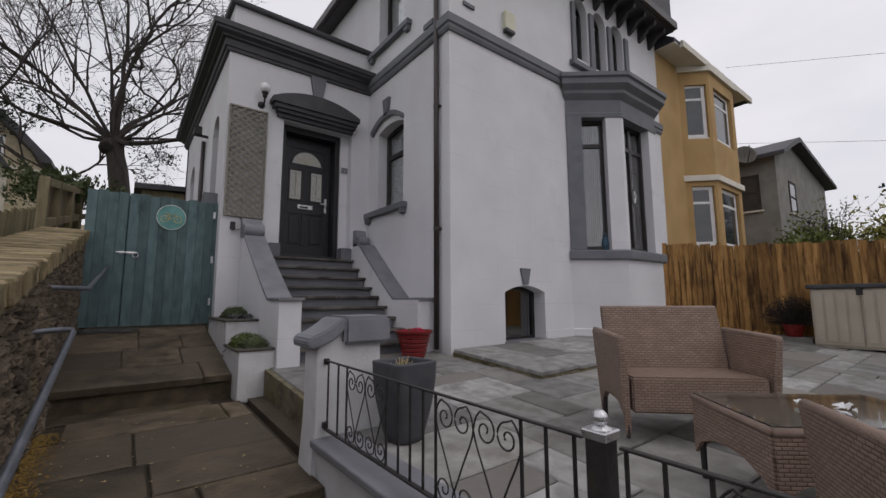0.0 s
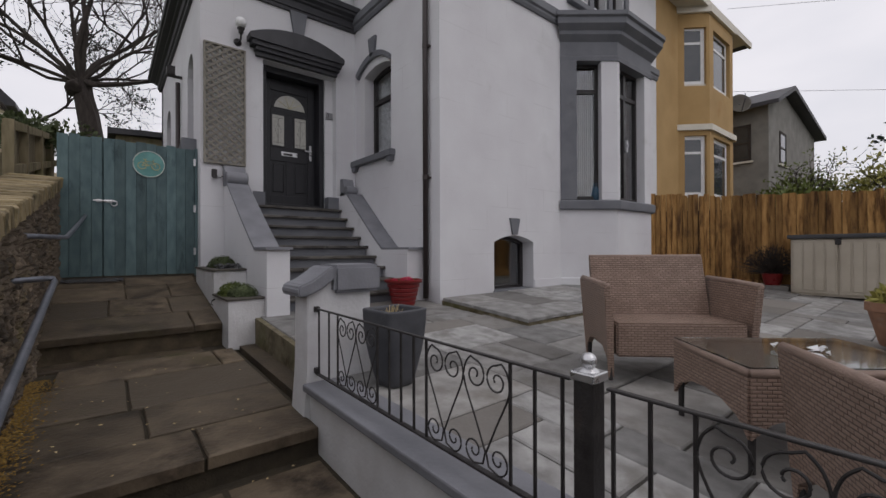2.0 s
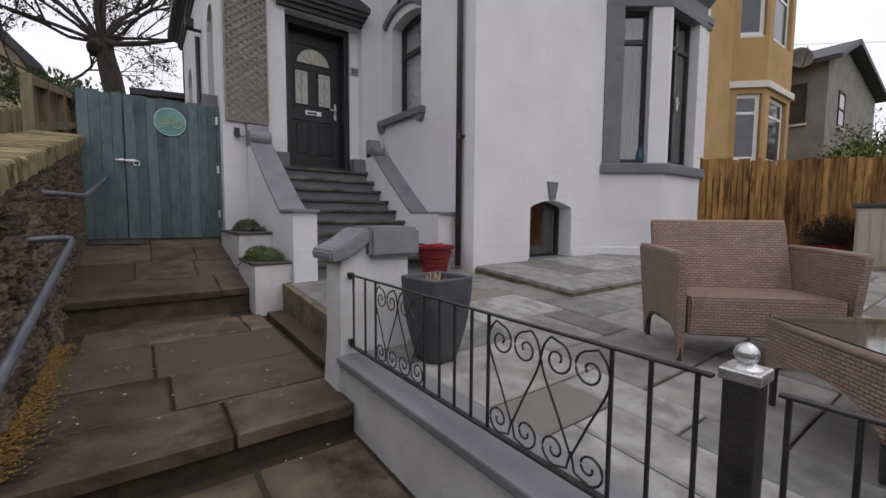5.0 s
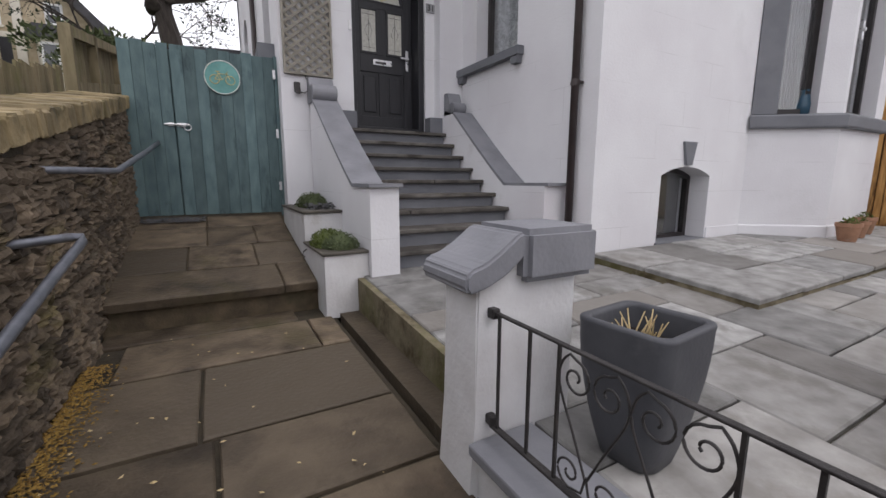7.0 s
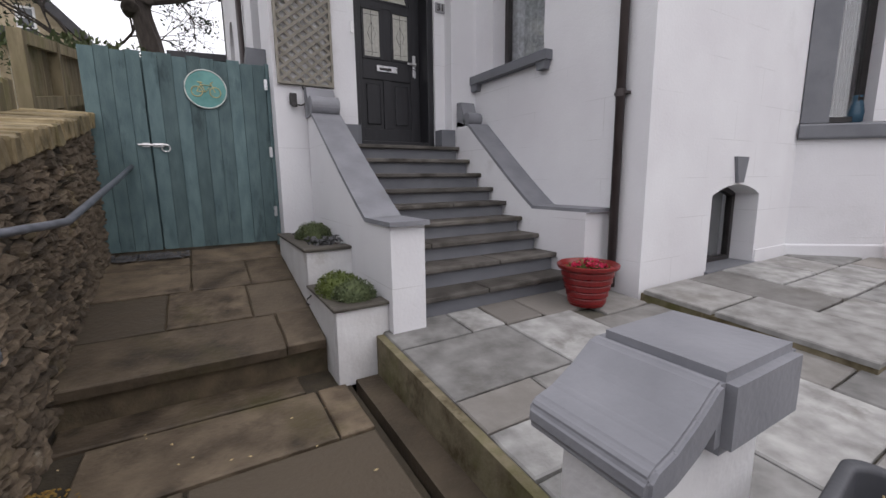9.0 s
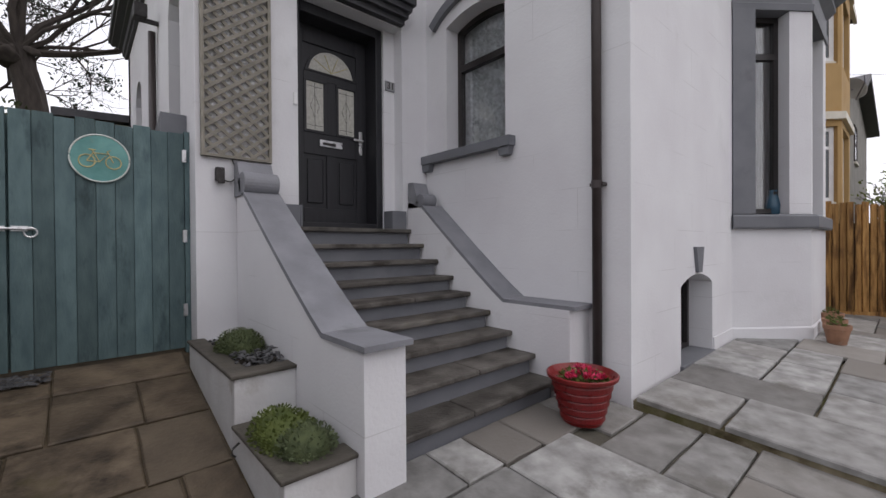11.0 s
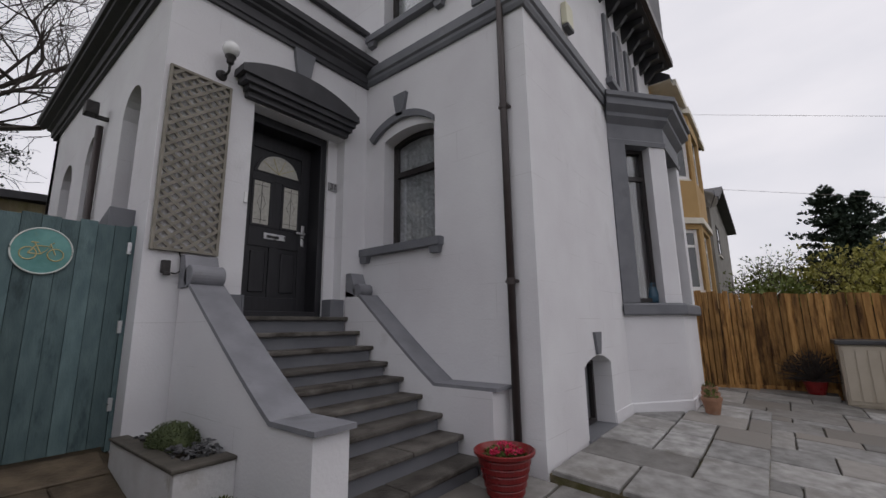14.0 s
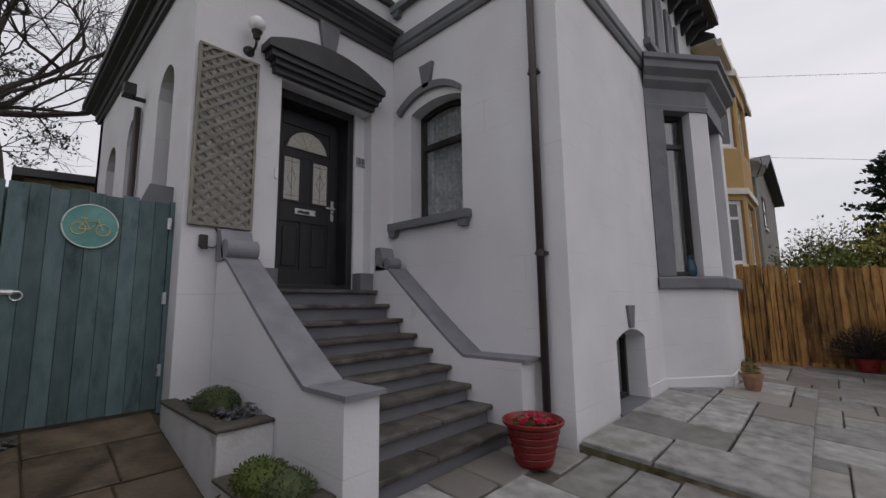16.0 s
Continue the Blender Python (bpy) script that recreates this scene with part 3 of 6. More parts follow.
sash_window("window_3", on_y(YF), 4.55, 5.44, 1.15, 1.87, 0.10, 0.22, UPVC_DARK, "small dark basement window in an arched recess")
bm = bmesh.new()
box(bm, 4.53, 5.46, YF - 0.03, YF + 0.218, 1.08, 1.165, 0.008)
structure("sill_3", bm, GREY, "grey painted basement window sill", "window sill")
bm = bmesh.new()
box(bm, 5.46, 6.16, YF - 0.014, YF, 0.9, 1.285, 0.003)
structure("baseboard_front", bm, WHITE, "white rendered plinth along the front wall", "plinth")
keystone(on_y(YF), 4.985, 1.985, 2.23, 0.10, 0.22, 0.03)
for i, a in enumerate((6.55, 7.20, 7.85)):
    sash_window("window_%d" % (i + 4), on_y(YF), a, a + 0.43, 6.25, 7.30, 0.2, 0.14, UPVC_DARK, "narrow arched upstairs window in a group of three", curtain=LACE)
bm = bmesh.new()
for a in (6.40, 6.98, 7.63, 8.28):
    box(bm, a + 0.04, a + 0.18 if a != 6.40 else a + 0.15, YF - 0.05, YF, 6.12, 7.32, 0.01)
structure("trim_window_pilasters", bm, GREY, "grey painted pilasters between arched windows", "pilaster")
bm = bmesh.new()
box(bm, 6.36, 8.50, YF - 0.10, YF, 6.02, 6.12, 0.01)
structure("trim_window_ledge", bm, GREY, "grey painted ledge under arched windows", "window sill")

# ---- bay window ----
V0, V1, V2, V3 = (6.17, 4.62), (6.93, 4.02), (8.16, 4.02), (8.86, 4.62)


def offset_line(out):
    """Bay outline pushed outwards, as moulding stations."""
    def unit(a, b):
        d = Vector((b[0] - a[0], b[1] - a[1])).normalized()
        return Vector((d.y, -d.x))
    n1, n2, n3 = unit(V0, V1), unit(V1, V2), unit(V2, V3)
    m1, m2 = (n1 + n2) / (1 + n1.dot(n2)), (n2 + n3) / (1 + n2.dot(n3))
    return [(*V0, n1.x - 0.3, n1.y * 0.55), (*V1, m1.x, m1.y), (*V2, m2.x, m2.y), (*V3, n3.x + 0.3, n3.y * 0.55)]


def on_seg(a, b):
    """Places (u along the face from a, z, depth inwards)."""
    d = Vector((b[0] - a[0], b[1] - a[1])).normalized()
    return lambda u, v, t: (a[0] + d.x * u - d.y * t, a[1] + d.y * u + d.x * t, v)


BAY_IN = offset_line(0)
bm = bmesh.new()
run_moulding(bm, [(-0.28, 0.6), (0, 0.6), (0, 2.43), (-0.28, 2.43)], BAY_IN)
structure("wall_bay_base", bm, WHITE, "white rendered lower wall of the bay", "wall")
bm = bmesh.new()
run_moulding(bm, [(-0.02, 0.9), (0.02, 0.9), (0.02, 1.27), (0.01, 1.285), (-0.02, 1.285)], BAY_IN)
structure("baseboard_bay", bm, WHITE, "white rendered plinth of the bay", "plinth")
bm = bmesh.new()
run_moulding(bm, [(-0.28, 2.43), (0.06, 2.43), (0.07, 2.45), (0.07, 2.57), (0.05, 2.59), (-0.28, 2.62)], BAY_IN)
structure("sill_bay", bm, GREY, "grey painted sill around the bay", "window sill")
bm = bmesh.new()
run_moulding(bm, [(-0.28, 4.95), (0.02, 4.95), (0.03, 5.02), (0.01, 5.04), (0.01, 5.27), (0.04, 5.30), (0.10, 5.36), (0.10, 5.42), (0.20, 5.50), (0.20, 5.60), (0.24, 5.62), (0.24, 5.69), (0.0, 5.80), (-0.28, 5.82)], BAY_IN)
structure("trim_bay_cornice", bm, GREY, "grey painted moulded cornice and fascia of the bay", "cornice")
L1 = math.hypot(V1[0] - V0[0], V1[1] - V0[1])
LF = V2[0] - V1[0]
bm = bmesh.new()
S1, S2, S3 = on_seg(V0, V1), on_seg(V1, V2), on_seg(V2, V3)
prism(bm, [(0.0, 2.6), (0.27, 2.6), (0.27, 4.96), (0.0, 4.96)], S1, -0.02, 0.24)
structure("pilaster_bay", bm, GREY, "grey painted pilaster beside the bay window", "pilaster")
for q, (seg, a, b, t) in enumerate(((S1, L1 - 0.27, L1, 0.24), (S2, 0.0, 0.08, 0.22), (S2, LF - 0.25, LF, 0.24), (S3, 0.0, 0.22, 0.24), (S3, L1 - 0.24, L1, 0.24))):
    bm = bmesh.new()
    prism(bm, [(a, 2.6), (b, 2.6), (b, 4.96), (a, 4.96)], seg, 0.0, t)
    structure("pier_%d" % (q + 1), bm, WHITE, "white rendered pier of the bay window", "pier")
sash_window("window_7", S1, 0.27, L1 - 0.27, 2.62, 4.95, 0.0, 0.15, UPVC_DARK, "tall narrow dark framed bay window", transom=4.45, curtain=DRAPE)
sash_window("window_8", S2, 0.08, LF - 0.25, 2.62, 4.95, 0.0, 0.15, UPVC_DARK, "dark framed front bay window with opening casement", transom=4.45, mullion=True, curtain=DRAPE)
sash_window("window_9", S3, 0.22, L1 - 0.24, 2.62, 4.95, 0.0, 0.15, UPVC_DARK, "tall narrow dark framed bay window", transom=4.45, curtain=DRAPE)
bm = bmesh.new()
box(bm, 7.46, 7.49, 4.12, 4.17, 3.50, 3.72, 0.008)
box(bm, 7.46, 7.49, 4.10, 4.13, 3.60, 3.64, 0.005)
solid("window_handle", bm, SILVER, "pale casement handle on the bay window", "handle")

# jug shape added to stand for a pale blue-grey reflection in the pane
bm = bmesh.new()
lathe(bm, [(0.05, 0.0), (0.075, 0.02), (0.085, 0.12), (0.06, 0.22), (0.045, 0.26), (0.055, 0.30), (0.045, 0.30), (0.035, 0.26), (0.01, 0.24)], (6.82, 4.36, 2.60), 20)
solid("blue_reflection_shape", bm, BLUE_REFLECTION, "jug-shaped stand-in for the blue-grey reflection in the bay window", "jug", smooth=True)

# ---- front door ----
door = thing("door_1", (2.55, 7.30, 2.45), "closed anthracite panelled front door with leaded glass", "door", kind="structure")
bm = bmesh.new()
for a, b, c, d in ((2.03, 2.13, 2.43, 4.66), (2.98, 3.06, 2.43, 4.66), (2.13, 2.98, 4.54, 4.66), (2.13, 2.98, 2.43, 2.50)):
    box(bm, a, b, 7.15, 7.46, c, d, 0.008)
part("door_frame", bm, DOOR, door)
bm = bmesh.new()
YD = 7.37
box(bm, 2.13, 2.98, YD + 0.012, YD + 0.06, 2.50, 4.54)
for a, b, c, d in ((2.13, 2.25, 2.50, 4.54), (2.86, 2.98, 2.50, 4.54), (2.25, 2.86, 2.50, 2.66), (2.25, 2.86, 3.22, 3.44), (2.25, 2.86, 4.36, 4.54), (2.25, 2.86, 4.00, 4.07), (2.50, 2.61, 2.66, 3.22), (2.50, 2.61, 3.44, 4.00)):
    box(bm, a, b, YD - 0.006, YD + 0.012, c, d, 0.004)
part("door_leaf", bm, DOOR, door)
for a in (2.29, 2.65):
    bm = bmesh.new()
    box(bm, a, a + 0.17, YD - 0.002, YD + 0.012, 2.71, 3.17, 0.012)
    part("raised_panel", bm, DOOR, door)
for a in (2.25, 2.61):
    bm = bmesh.new()
    for p, q, r, s in ((a, a + 0.25, 3.44, 3.47), (a, a + 0.25, 3.97, 4.0), (a, a + 0.03, 3.47, 3.97), (a + 0.22, a + 0.25, 3.47, 3.97)):
        box(bm, p, q, YD - 0.014, YD + 0.012, r, s, 0.004)
    part("glazing_bead", bm, DOOR, door)
    bm = bmesh.new()
    box(bm, a + 0.03, a + 0.22, YD, YD + 0.012, 3.47, 3.97)
    pane = part("pane", bm, LEADED, door, "frosted pane with leaded diamond pattern")
    bm = bmesh.new()
    c = a + 0.125
    for pts in ([(c, 3.48), (c, 3.96)], [(c - 0.05, 3.72), (c, 3.84), (c + 0.05, 3.72), (c, 3.60), (c - 0.05, 3.72)], [(a + 0.04, 3.52), (a + 0.21, 3.52)], [(a + 0.04, 3.92), (a + 0.21, 3.92)]):
        tube(bm, [(u, YD - 0.002, v) for u, v in pts], 0.0025, 5)
    part("lead_line", bm, CHARCOAL, pane)
fan = arch(2.30, 2.81, 4.09, 0.22, 16)
bm = bmesh.new()
prism(bm, [(2.27, 4.07)] + [(2.27 + (u - 2.30) * 0.57 / 0.51, v + 0.035 * math.sin(math.pi * i / 16)) for i, (u, v) in enumerate(fan)] + [(2.84, 4.07)], on_y(YD), -0.012, 0.012)
part("fanlight_frame", bm, DOOR, door)
bm = bmesh.new()
prism(bm, fan, on_y(YD), -0.018, -0.010)
part("fanlight_pane", bm, LEADED, door, "frosted semicircular pane")
bm = bmesh.new()
for k in range(1, 5):
    ang = math.pi * k / 5
    tube(bm, [(2.555, YD - 0.02, 4.095), (2.555 + 0.24 * math.cos(ang), YD - 0.02, 4.095 + 0.185 * math.sin(ang))], 0.004, 5)
part("lead_line", bm, SIGN_GOLD, door)
bm = bmesh.new()
box(bm, 2.42, 2.68, YD - 0.022, YD - 0.004, 3.31, 3.38, 0.006)
letter = part("letterbox", bm, SILVER, door, "chrome letterbox plate")
bm = bmesh.new()
box(bm, 2.45, 2.60, YD - 0.026, YD - 0.02, 3.325, 3.355, 0.003)
part("flap", bm, IRON, letter)
bm = bmesh.new()
box(bm, 2.885, 2.925, YD - 0.02, YD - 0.004, 3.28, 3.54, 0.006)
box(bm, 2.80, 2.92, YD - 0.06, YD - 0.04, 3.42, 3.445, 0.008)
box(bm, 2.895, 2.915, YD - 0.05, YD - 0.015, 3.42, 3.445)
part("door_handle", bm, SILVER, door, "chrome lever handle")
bm = bmesh.new()
box(bm, 1.985, 2.02, YP - 0.02, YP, 3.55, 3.66, 0.006)
solid("doorbell", bm, UPVC_WHITE, "small white doorbell push beside the door", "doorbell")
bm = bmesh.new()
box(bm, 3.05, 3.24, 6.95, 7.119, 2.43, 2.64, 0.006)
box(bm, 1.88, 2.03, YP - 0.035, YP, 2.43, 2.64, 0.006)
box(bm, 2.03, 2.05, YP - 0.035, 7.15, 2.43, 2.64)
structure("trim_door_plinths", bm, GREY, "grey painted plinth blocks of the doorway", "plinth")

# hood over the door
bm = bmesh.new()
top0 = arch(1.80, 3.26, 4.905, 0.185, 24)
prism(bm, top0 + [(3.26, 4.83), (1.80, 4.83)], on_y(YP), -0.20, 0.02)
prism(bm, [(1.84, 4.765), (3.23, 4.765), (3.23, 4.83), (1.84, 4.83)], on_y(YP), -0.165, 0.02)
prism(bm, [(1.90, 4.71), (3.21, 4.71), (3.21, 4.765), (1.90, 4.765)], on_y(YP), -0.125, 0.02)
prism(bm, [(1.92, 4.65), (3.19, 4.65), (3.19, 4.71), (1.92, 4.71)], on_y(YP), -0.075, 0.02)
structure("trim_door_hood", bm, CHARCOAL, "dark grey moulded hood over the front door", "door hood")
keystone(on_y(YP), 2.56, 5.06, 5.51, 0.12, 0.27, 0.05)

# ---- stone steps with side walls ----
steps = thing("stone_steps", (2.45, 5.1, 1.03), "flight of nine grey painted steps with worn stone treads", "steps")
STEP_Y = (5.075, 5.275, 5.51, 5.755, 6.005, 6.235, 6.46, 6.69, 6.91)
STEP_Z = (1.225, 1.385, 1.535, 1.68, 1.825, 1.965, 2.12, 2.28, 2.44)
for i in range(9):
    y0, zt = STEP_Y[i], STEP_Z[i]
    bm = bmesh.new()
    box(bm, 1.74, 3.24, y0 + 0.03, 6.97, zt - 0.19, zt - 0.042)
    part("riser", bm, GREY, steps)
    cuts = [1.74, 2.35 + 0.3 * math.sin(i * 2.1), 3.24] if i in (0, 1, 2, 4) else [1.74, 3.24]
    for a, b in zip(cuts, cuts[1:]):
        bm = bmesh.new()
        box(bm, a + 0.003, b - 0.003 if b < 3.2 else 3.265, y0 - 0.018, y0 + 0.275 if i < 8 else 7.19, zt - 0.042, zt, 0.010)
        part("tread", bm, TREAD, steps)


def side_wall(name, x0, x1, over, kink, radius, scroll, label):
    s = thing(name, ((x0 + x1) / 2, 4.95, 0.9), label, "stair wall", group="stair side walls")
    w = x1 - x0 + 2 * over
    # the slope sags a little towards the foot
    slope = [(kink + (6.72 - kink) * f, 1.765 + 0.90 * (f ** 1.06)) for f in (0.0, 0.12, 0.3, 0.5, 0.75, 1.0)]
    bm = bmesh.new()
    prism(bm, [(4.95, 0.75), (YP - 0.01, 0.75), (YP - 0.01, 2.75), (6.72, 2.66)] + slope[-2::-1] + [(4.95, 1.765)], on_x(x0), 0, x1 - x0)
    part("wall_body", bm, WHITE, s)
    bm = bmesh.new()
    prism(bm, [(4.91, 1.765)] + slope + [(u - 0.010, v + 0.030) for u, v in reversed(slope)] + [(4.91, 1.795)], on_x(x0 - over), 0, w)
    part("coping", bm, GREY_LIGHT, s, "grey painted sloping coping")
    bm = bmesh.new()
    bmesh.ops.create_cone(bm, cap_ends=True, segments=24, radius1=radius, radius2=radius, depth=scroll,
                          matrix=Matrix.Translation((x0 - over + scroll / 2, 6.75, 2.675 + radius)) @ Matrix.Rotation(radians(90), 4, "Y"))
    prism(bm, [(6.77, 2.67), (6.95, 2.67), (6.95, 2.95), (6.86, 2.95), (6.80, 2.67 + 1.7 * radius)], on_x(x0 - over), 0, scroll)
    bmesh.ops.bevel(bm, geom=[e for e in bm.edges if e.calc_face_angle(0) > 0.9], offset=0.006, segments=1, affect="EDGES")
    part("scroll", bm, GREY_LIGHT, s, "grey painted scroll end")
    return s


side_wall("stair_side_wall", 1.50, 1.74, 0.02, 5.36, 0.09, 0.27, "white rendered stair wall with grey coping and square newel")
side_wall("stair_side_wall", 3.26, 3.545, 0.0, 5.60, 0.072, 0.19, "white rendered stair wall with grey coping against the house")

# planters beside the steps
def planter(y0, y1, z0, z1, plants):
    p = thing("planter", (1.33, y0, z0), "white rendered raised planter with slate edging", "planter", group="planters by the steps")
    bm = bmesh.new()
    box(bm, 1.15, 1.50, y0, y0 + 0.07, z0, z1, 0.006)
    box(bm, 1.15, 1.22, y0 + 0.07, y1, z0, z1)
    box(bm, 1.22, 1.50, y1 - 0.05, y1, z0, z1)
    part("wall_body", bm, DIRTY, p)
    bm = bmesh.new()
    box(bm, 1.13, 1.50, y0 - 0.02, y0 + 0.13, z1, z1 + 0.025, 0.008)
    box(bm, 1.132, 1.255, y0 + 0.13, y1, z1, z1 + 0.021, 0.007)
    part("edging", bm, EDGING, p, "dark slate edging")
    bm = bmesh.new()
    box(bm, 1.22, 1.50, y0 + 0.07, y1, z0, z1 - 0.004)
    part("soil", bm, SOIL, p)
    return p


planter(5.02, 5.75, 0.75, 1.25, 0)
planter(5.75, 6.96, 0.95, 1.52, 0)

# ---- ground, path and patio ----
bm = bmesh.new()
for x0, x1, y0, y1 in ((-300, 300, -300, 300),):
    vs = [bm.verts.new(p) for p in ((x0, y0, 0.1), (x1, y0, 0.1), (x1, y1, 0.1), (x0, y1, 0.1))]
    bm.faces.new(vs)
structure("ground", bm, EARTH, "open ground reaching to the horizon", "ground")
bm = bmesh.new()
prism(bm, [(-6, 0.0), (-6, 0.26), (-2, 0.40), (2.86, 0.53), (2.86, 0.69), (5.295, 0.765), (5.295, 0.0)], on_x(-0.4), 0, 1.62)
structure("path_bed", bm, PATH_JOINT, "dark soil bed under the path flags", "path bed")
bm = bmesh.new()
corners = [(1.45, -6), (10.35, -6), (10.35, 5.25), (1.45, 5.25)]
tops = [bm.verts.new((x, y, ground_z(x, y) - 0.03)) for x, y in corners]
lows = [bm.verts.new((x, y, 0.0)) for x, y in corners]
bm.faces.new(tops)
for q in range(4):
    bm.faces.new((lows[q], lows[(q + 1) % 4], tops[(q + 1) % 4], tops[q]))
structure("patio_bed", bm, PATIO_JOINT, "dark pointing bed under the patio flags", "patio bed")
bm = bmesh.new()
prism(bm, [(3.2, 0.6), (3.2, ground_z(1.45, 3.2) - 0.01), (5.0, ground_z(1.45, 5.0) - 0.01), (5.0, 0.6)], on_x(1.40), 0, 0.05)
structure("patio_edge", bm, PATIO_EDGE, "mossy stone edge of the patio beside the path", "kerb")
bm = bmesh.new()
prism(bm, [(3.2, 0.6), (3.2, 0.737), (5.0, 0.792), (5.0, 0.6)], on_x(1.25), 0, 0.15)
structure("gutter_channel", bm, FLAG, "damp mossy channel between path and patio", "channel")

bm = bmesh.new()
prism(bm, [(5.30, 0.0), (5.30, 0.997), (7.2, 1.385), (16, 2.6), (16, 0.0)], on_x(-0.4), 0, 1.62)
structure("path_bed_upper", bm, SAND_JOINT, "sandy mortar bed under the upper path flags", "path bed")
# plain walls added unseen to close the place behind the walk, cutting low sky
bm = bmesh.new()
box(bm, -12, 14, -9.3, -9.0, 0.0, 3.2)
box(bm, -12.3, -12, -9.3, 12, 0.0, 4.0)
structure("wall_sky_block", bm, RENDER_GREY, "plain unseen wall added to cut low sky light", "wall")

# low wall with pillar and railing
bm = bmesh.new()
box(bm, 1.20, 1.45, -4.0, 3.0, 0.1, 0.885)
structure("wall_low", bm, DIRTY, "low white rendered retaining wall beside the path", "wall")
bm = bmesh.new()
box(bm, 1.15, 1.43, -4.0, 2.985, 0.885, 0.93, 0.01)
structure("trim_low_wall_coping", bm, GREY_LIGHT, "grey painted coping of the low wall", "coping")
pillar = thing("gate_pillar", (1.35, 3.1, 0.6), "white rendered gate pillar with grey stepped cap", "pillar")
bm = bmesh.new()
prism(bm, [(1.14, 0.5), (1.63, 0.5), (1.63, 1.52), (1.36, 1.58), (1.185, 1.50), (1.183, 1.0), (1.165, 0.75)], on_y(2.99), 0, 0.22)
bmesh.ops.bevel(bm, geom=list(bm.edges), offset=0.008, segments=2, affect="EDGES")
part("pillar_body", bm, DIRTY, pillar)
bm = bmesh.new()
box(bm, 1.345, 1.685, 2.935, 3.265, 1.478, 1.662, 0.0)
bmesh.ops.bevel(bm, geom=list(bm.edges), offset=0.022, segments=4, affect="EDGES")
part("cap_block", bm, GREY_LIGHT, pillar, "thick grey cap block")
bm = bmesh.new()
under = [(1.128, 1.464), (1.20, 1.480), (1.275, 1.515), (1.347, 1.572)]
over = [(1.347, 1.655), (1.318, 1.650), (1.255, 1.602), (1.19, 1.562), (1.135, 1.545), (1.114, 1.525), (1.112, 1.484)]
prism(bm, under + over, on_y(2.945), 0, 0.31)
bmesh.ops.recalc_face_normals(bm, faces=bm.faces[:])
bmesh.ops.bevel(bm, geom=list(bm.edges), offset=0.010, segments=3, affect="EDGES")
part("cap_slope", bm, GREY_LIGHT, pillar, "curved sloping grey cap piece")

# rubble retaining wall core and coping line
def cop_z(y):
    return 2.08 + 0.19 * (y - 4.4)


bm = bmesh.new()
prism(bm, [(-6, 0.0), (-6, cop_z(-6) - 0.12), (7.6, cop_z(7.6) - 0.12), (7.6, 0.0)], on_x(-0.62), 0, 0.35)
structure("wall_rubble", bm, MORTAR, "old rubble stone retaining wall", "wall")
bm = bmesh.new()
prism(bm, [(-6, 0.0), (-6, cop_z(-6) - 0.2), (7.6, cop_z(7.6) - 0.1), (40, cop_z(7.6) + 2.0), (40, 0.0)], on_x(-30), 0, 29.4)
structure("lawn", bm, GRASS, "grassy bank above the rubble wall", "lawn")

# garden gate
gate = thing("garden_gate", (0.5, 7.2, 1.43), "closed teal stained double garden gate of vertical boards", "gate")
for a, b, k in ((-0.262, 0.160, 4), (0.172, 1.165, 9)):
    w = (b - a) / k
    for i in range(k):
        bm = bmesh.new()
        box(bm, a + i * w + 0.001, a + (i + 1) * w - 0.001, 7.185 + 0.004 * (i % 2), 7.214, 1.44, 3.185 + 0.012 * math.sin(i * 2.3 + a), 0.003)
        part("board", bm, GATE, gate)
    bm = bmesh.new()
    box(bm, a, b, 7.2145, 7.218, 1.45, 3.14)
    part("backing", bm, GATE, gate)
    for z in (1.65, 2.35, 2.98):
        bm = bmesh.new()
        box(bm, a, b, 7.219, 7.25, z, z + 0.09)
        part("ledge", bm, GATE, gate)
bm = bmesh.new()
box(bm, 0.135, 0.20, 7.255, 7.28, 1.45, 3.15)
part("meeting_strip", bm, GATE, gate)
bm = bmesh.new()
box(bm, 1.168, 1.203, 7.18, 7.26, 1.40, 3.20)
part("gate_post", bm, GATE, gate)

# fences
fence = thing("boundary_fence", (10.3, 1.0, 1.0), "new orange-brown featheredge boundary fence", "fence")
FENCE_LINE = [(10.285, -6.0), (10.285, 3.45), (9.46, 4.59)]


def fence_run(z0, z1, back, thick, name, material):
    """A timber, or the dark gap sheet, that follows the fence, set back from the boards."""
    for (xa, ya), (xb, yb) in zip(FENCE_LINE, FENCE_LINE[1:]):
        d = Vector((xb - xa, yb - ya)).normalized()
        n = Vector((d.y, -d.x))
        bm = bmesh.new()
        prism(bm, [(xa + n.x * back, ya + n.y * back), (xb + n.x * back, yb + n.y * back), (xb + n.x * (back + thick), yb + n.y * (back + thick)), (xa + n.x * (back + thick), ya + n.y * (back + thick))], lambda u, v, t: (u, v, t), z0, z1)
        part(name, bm, material, fence)


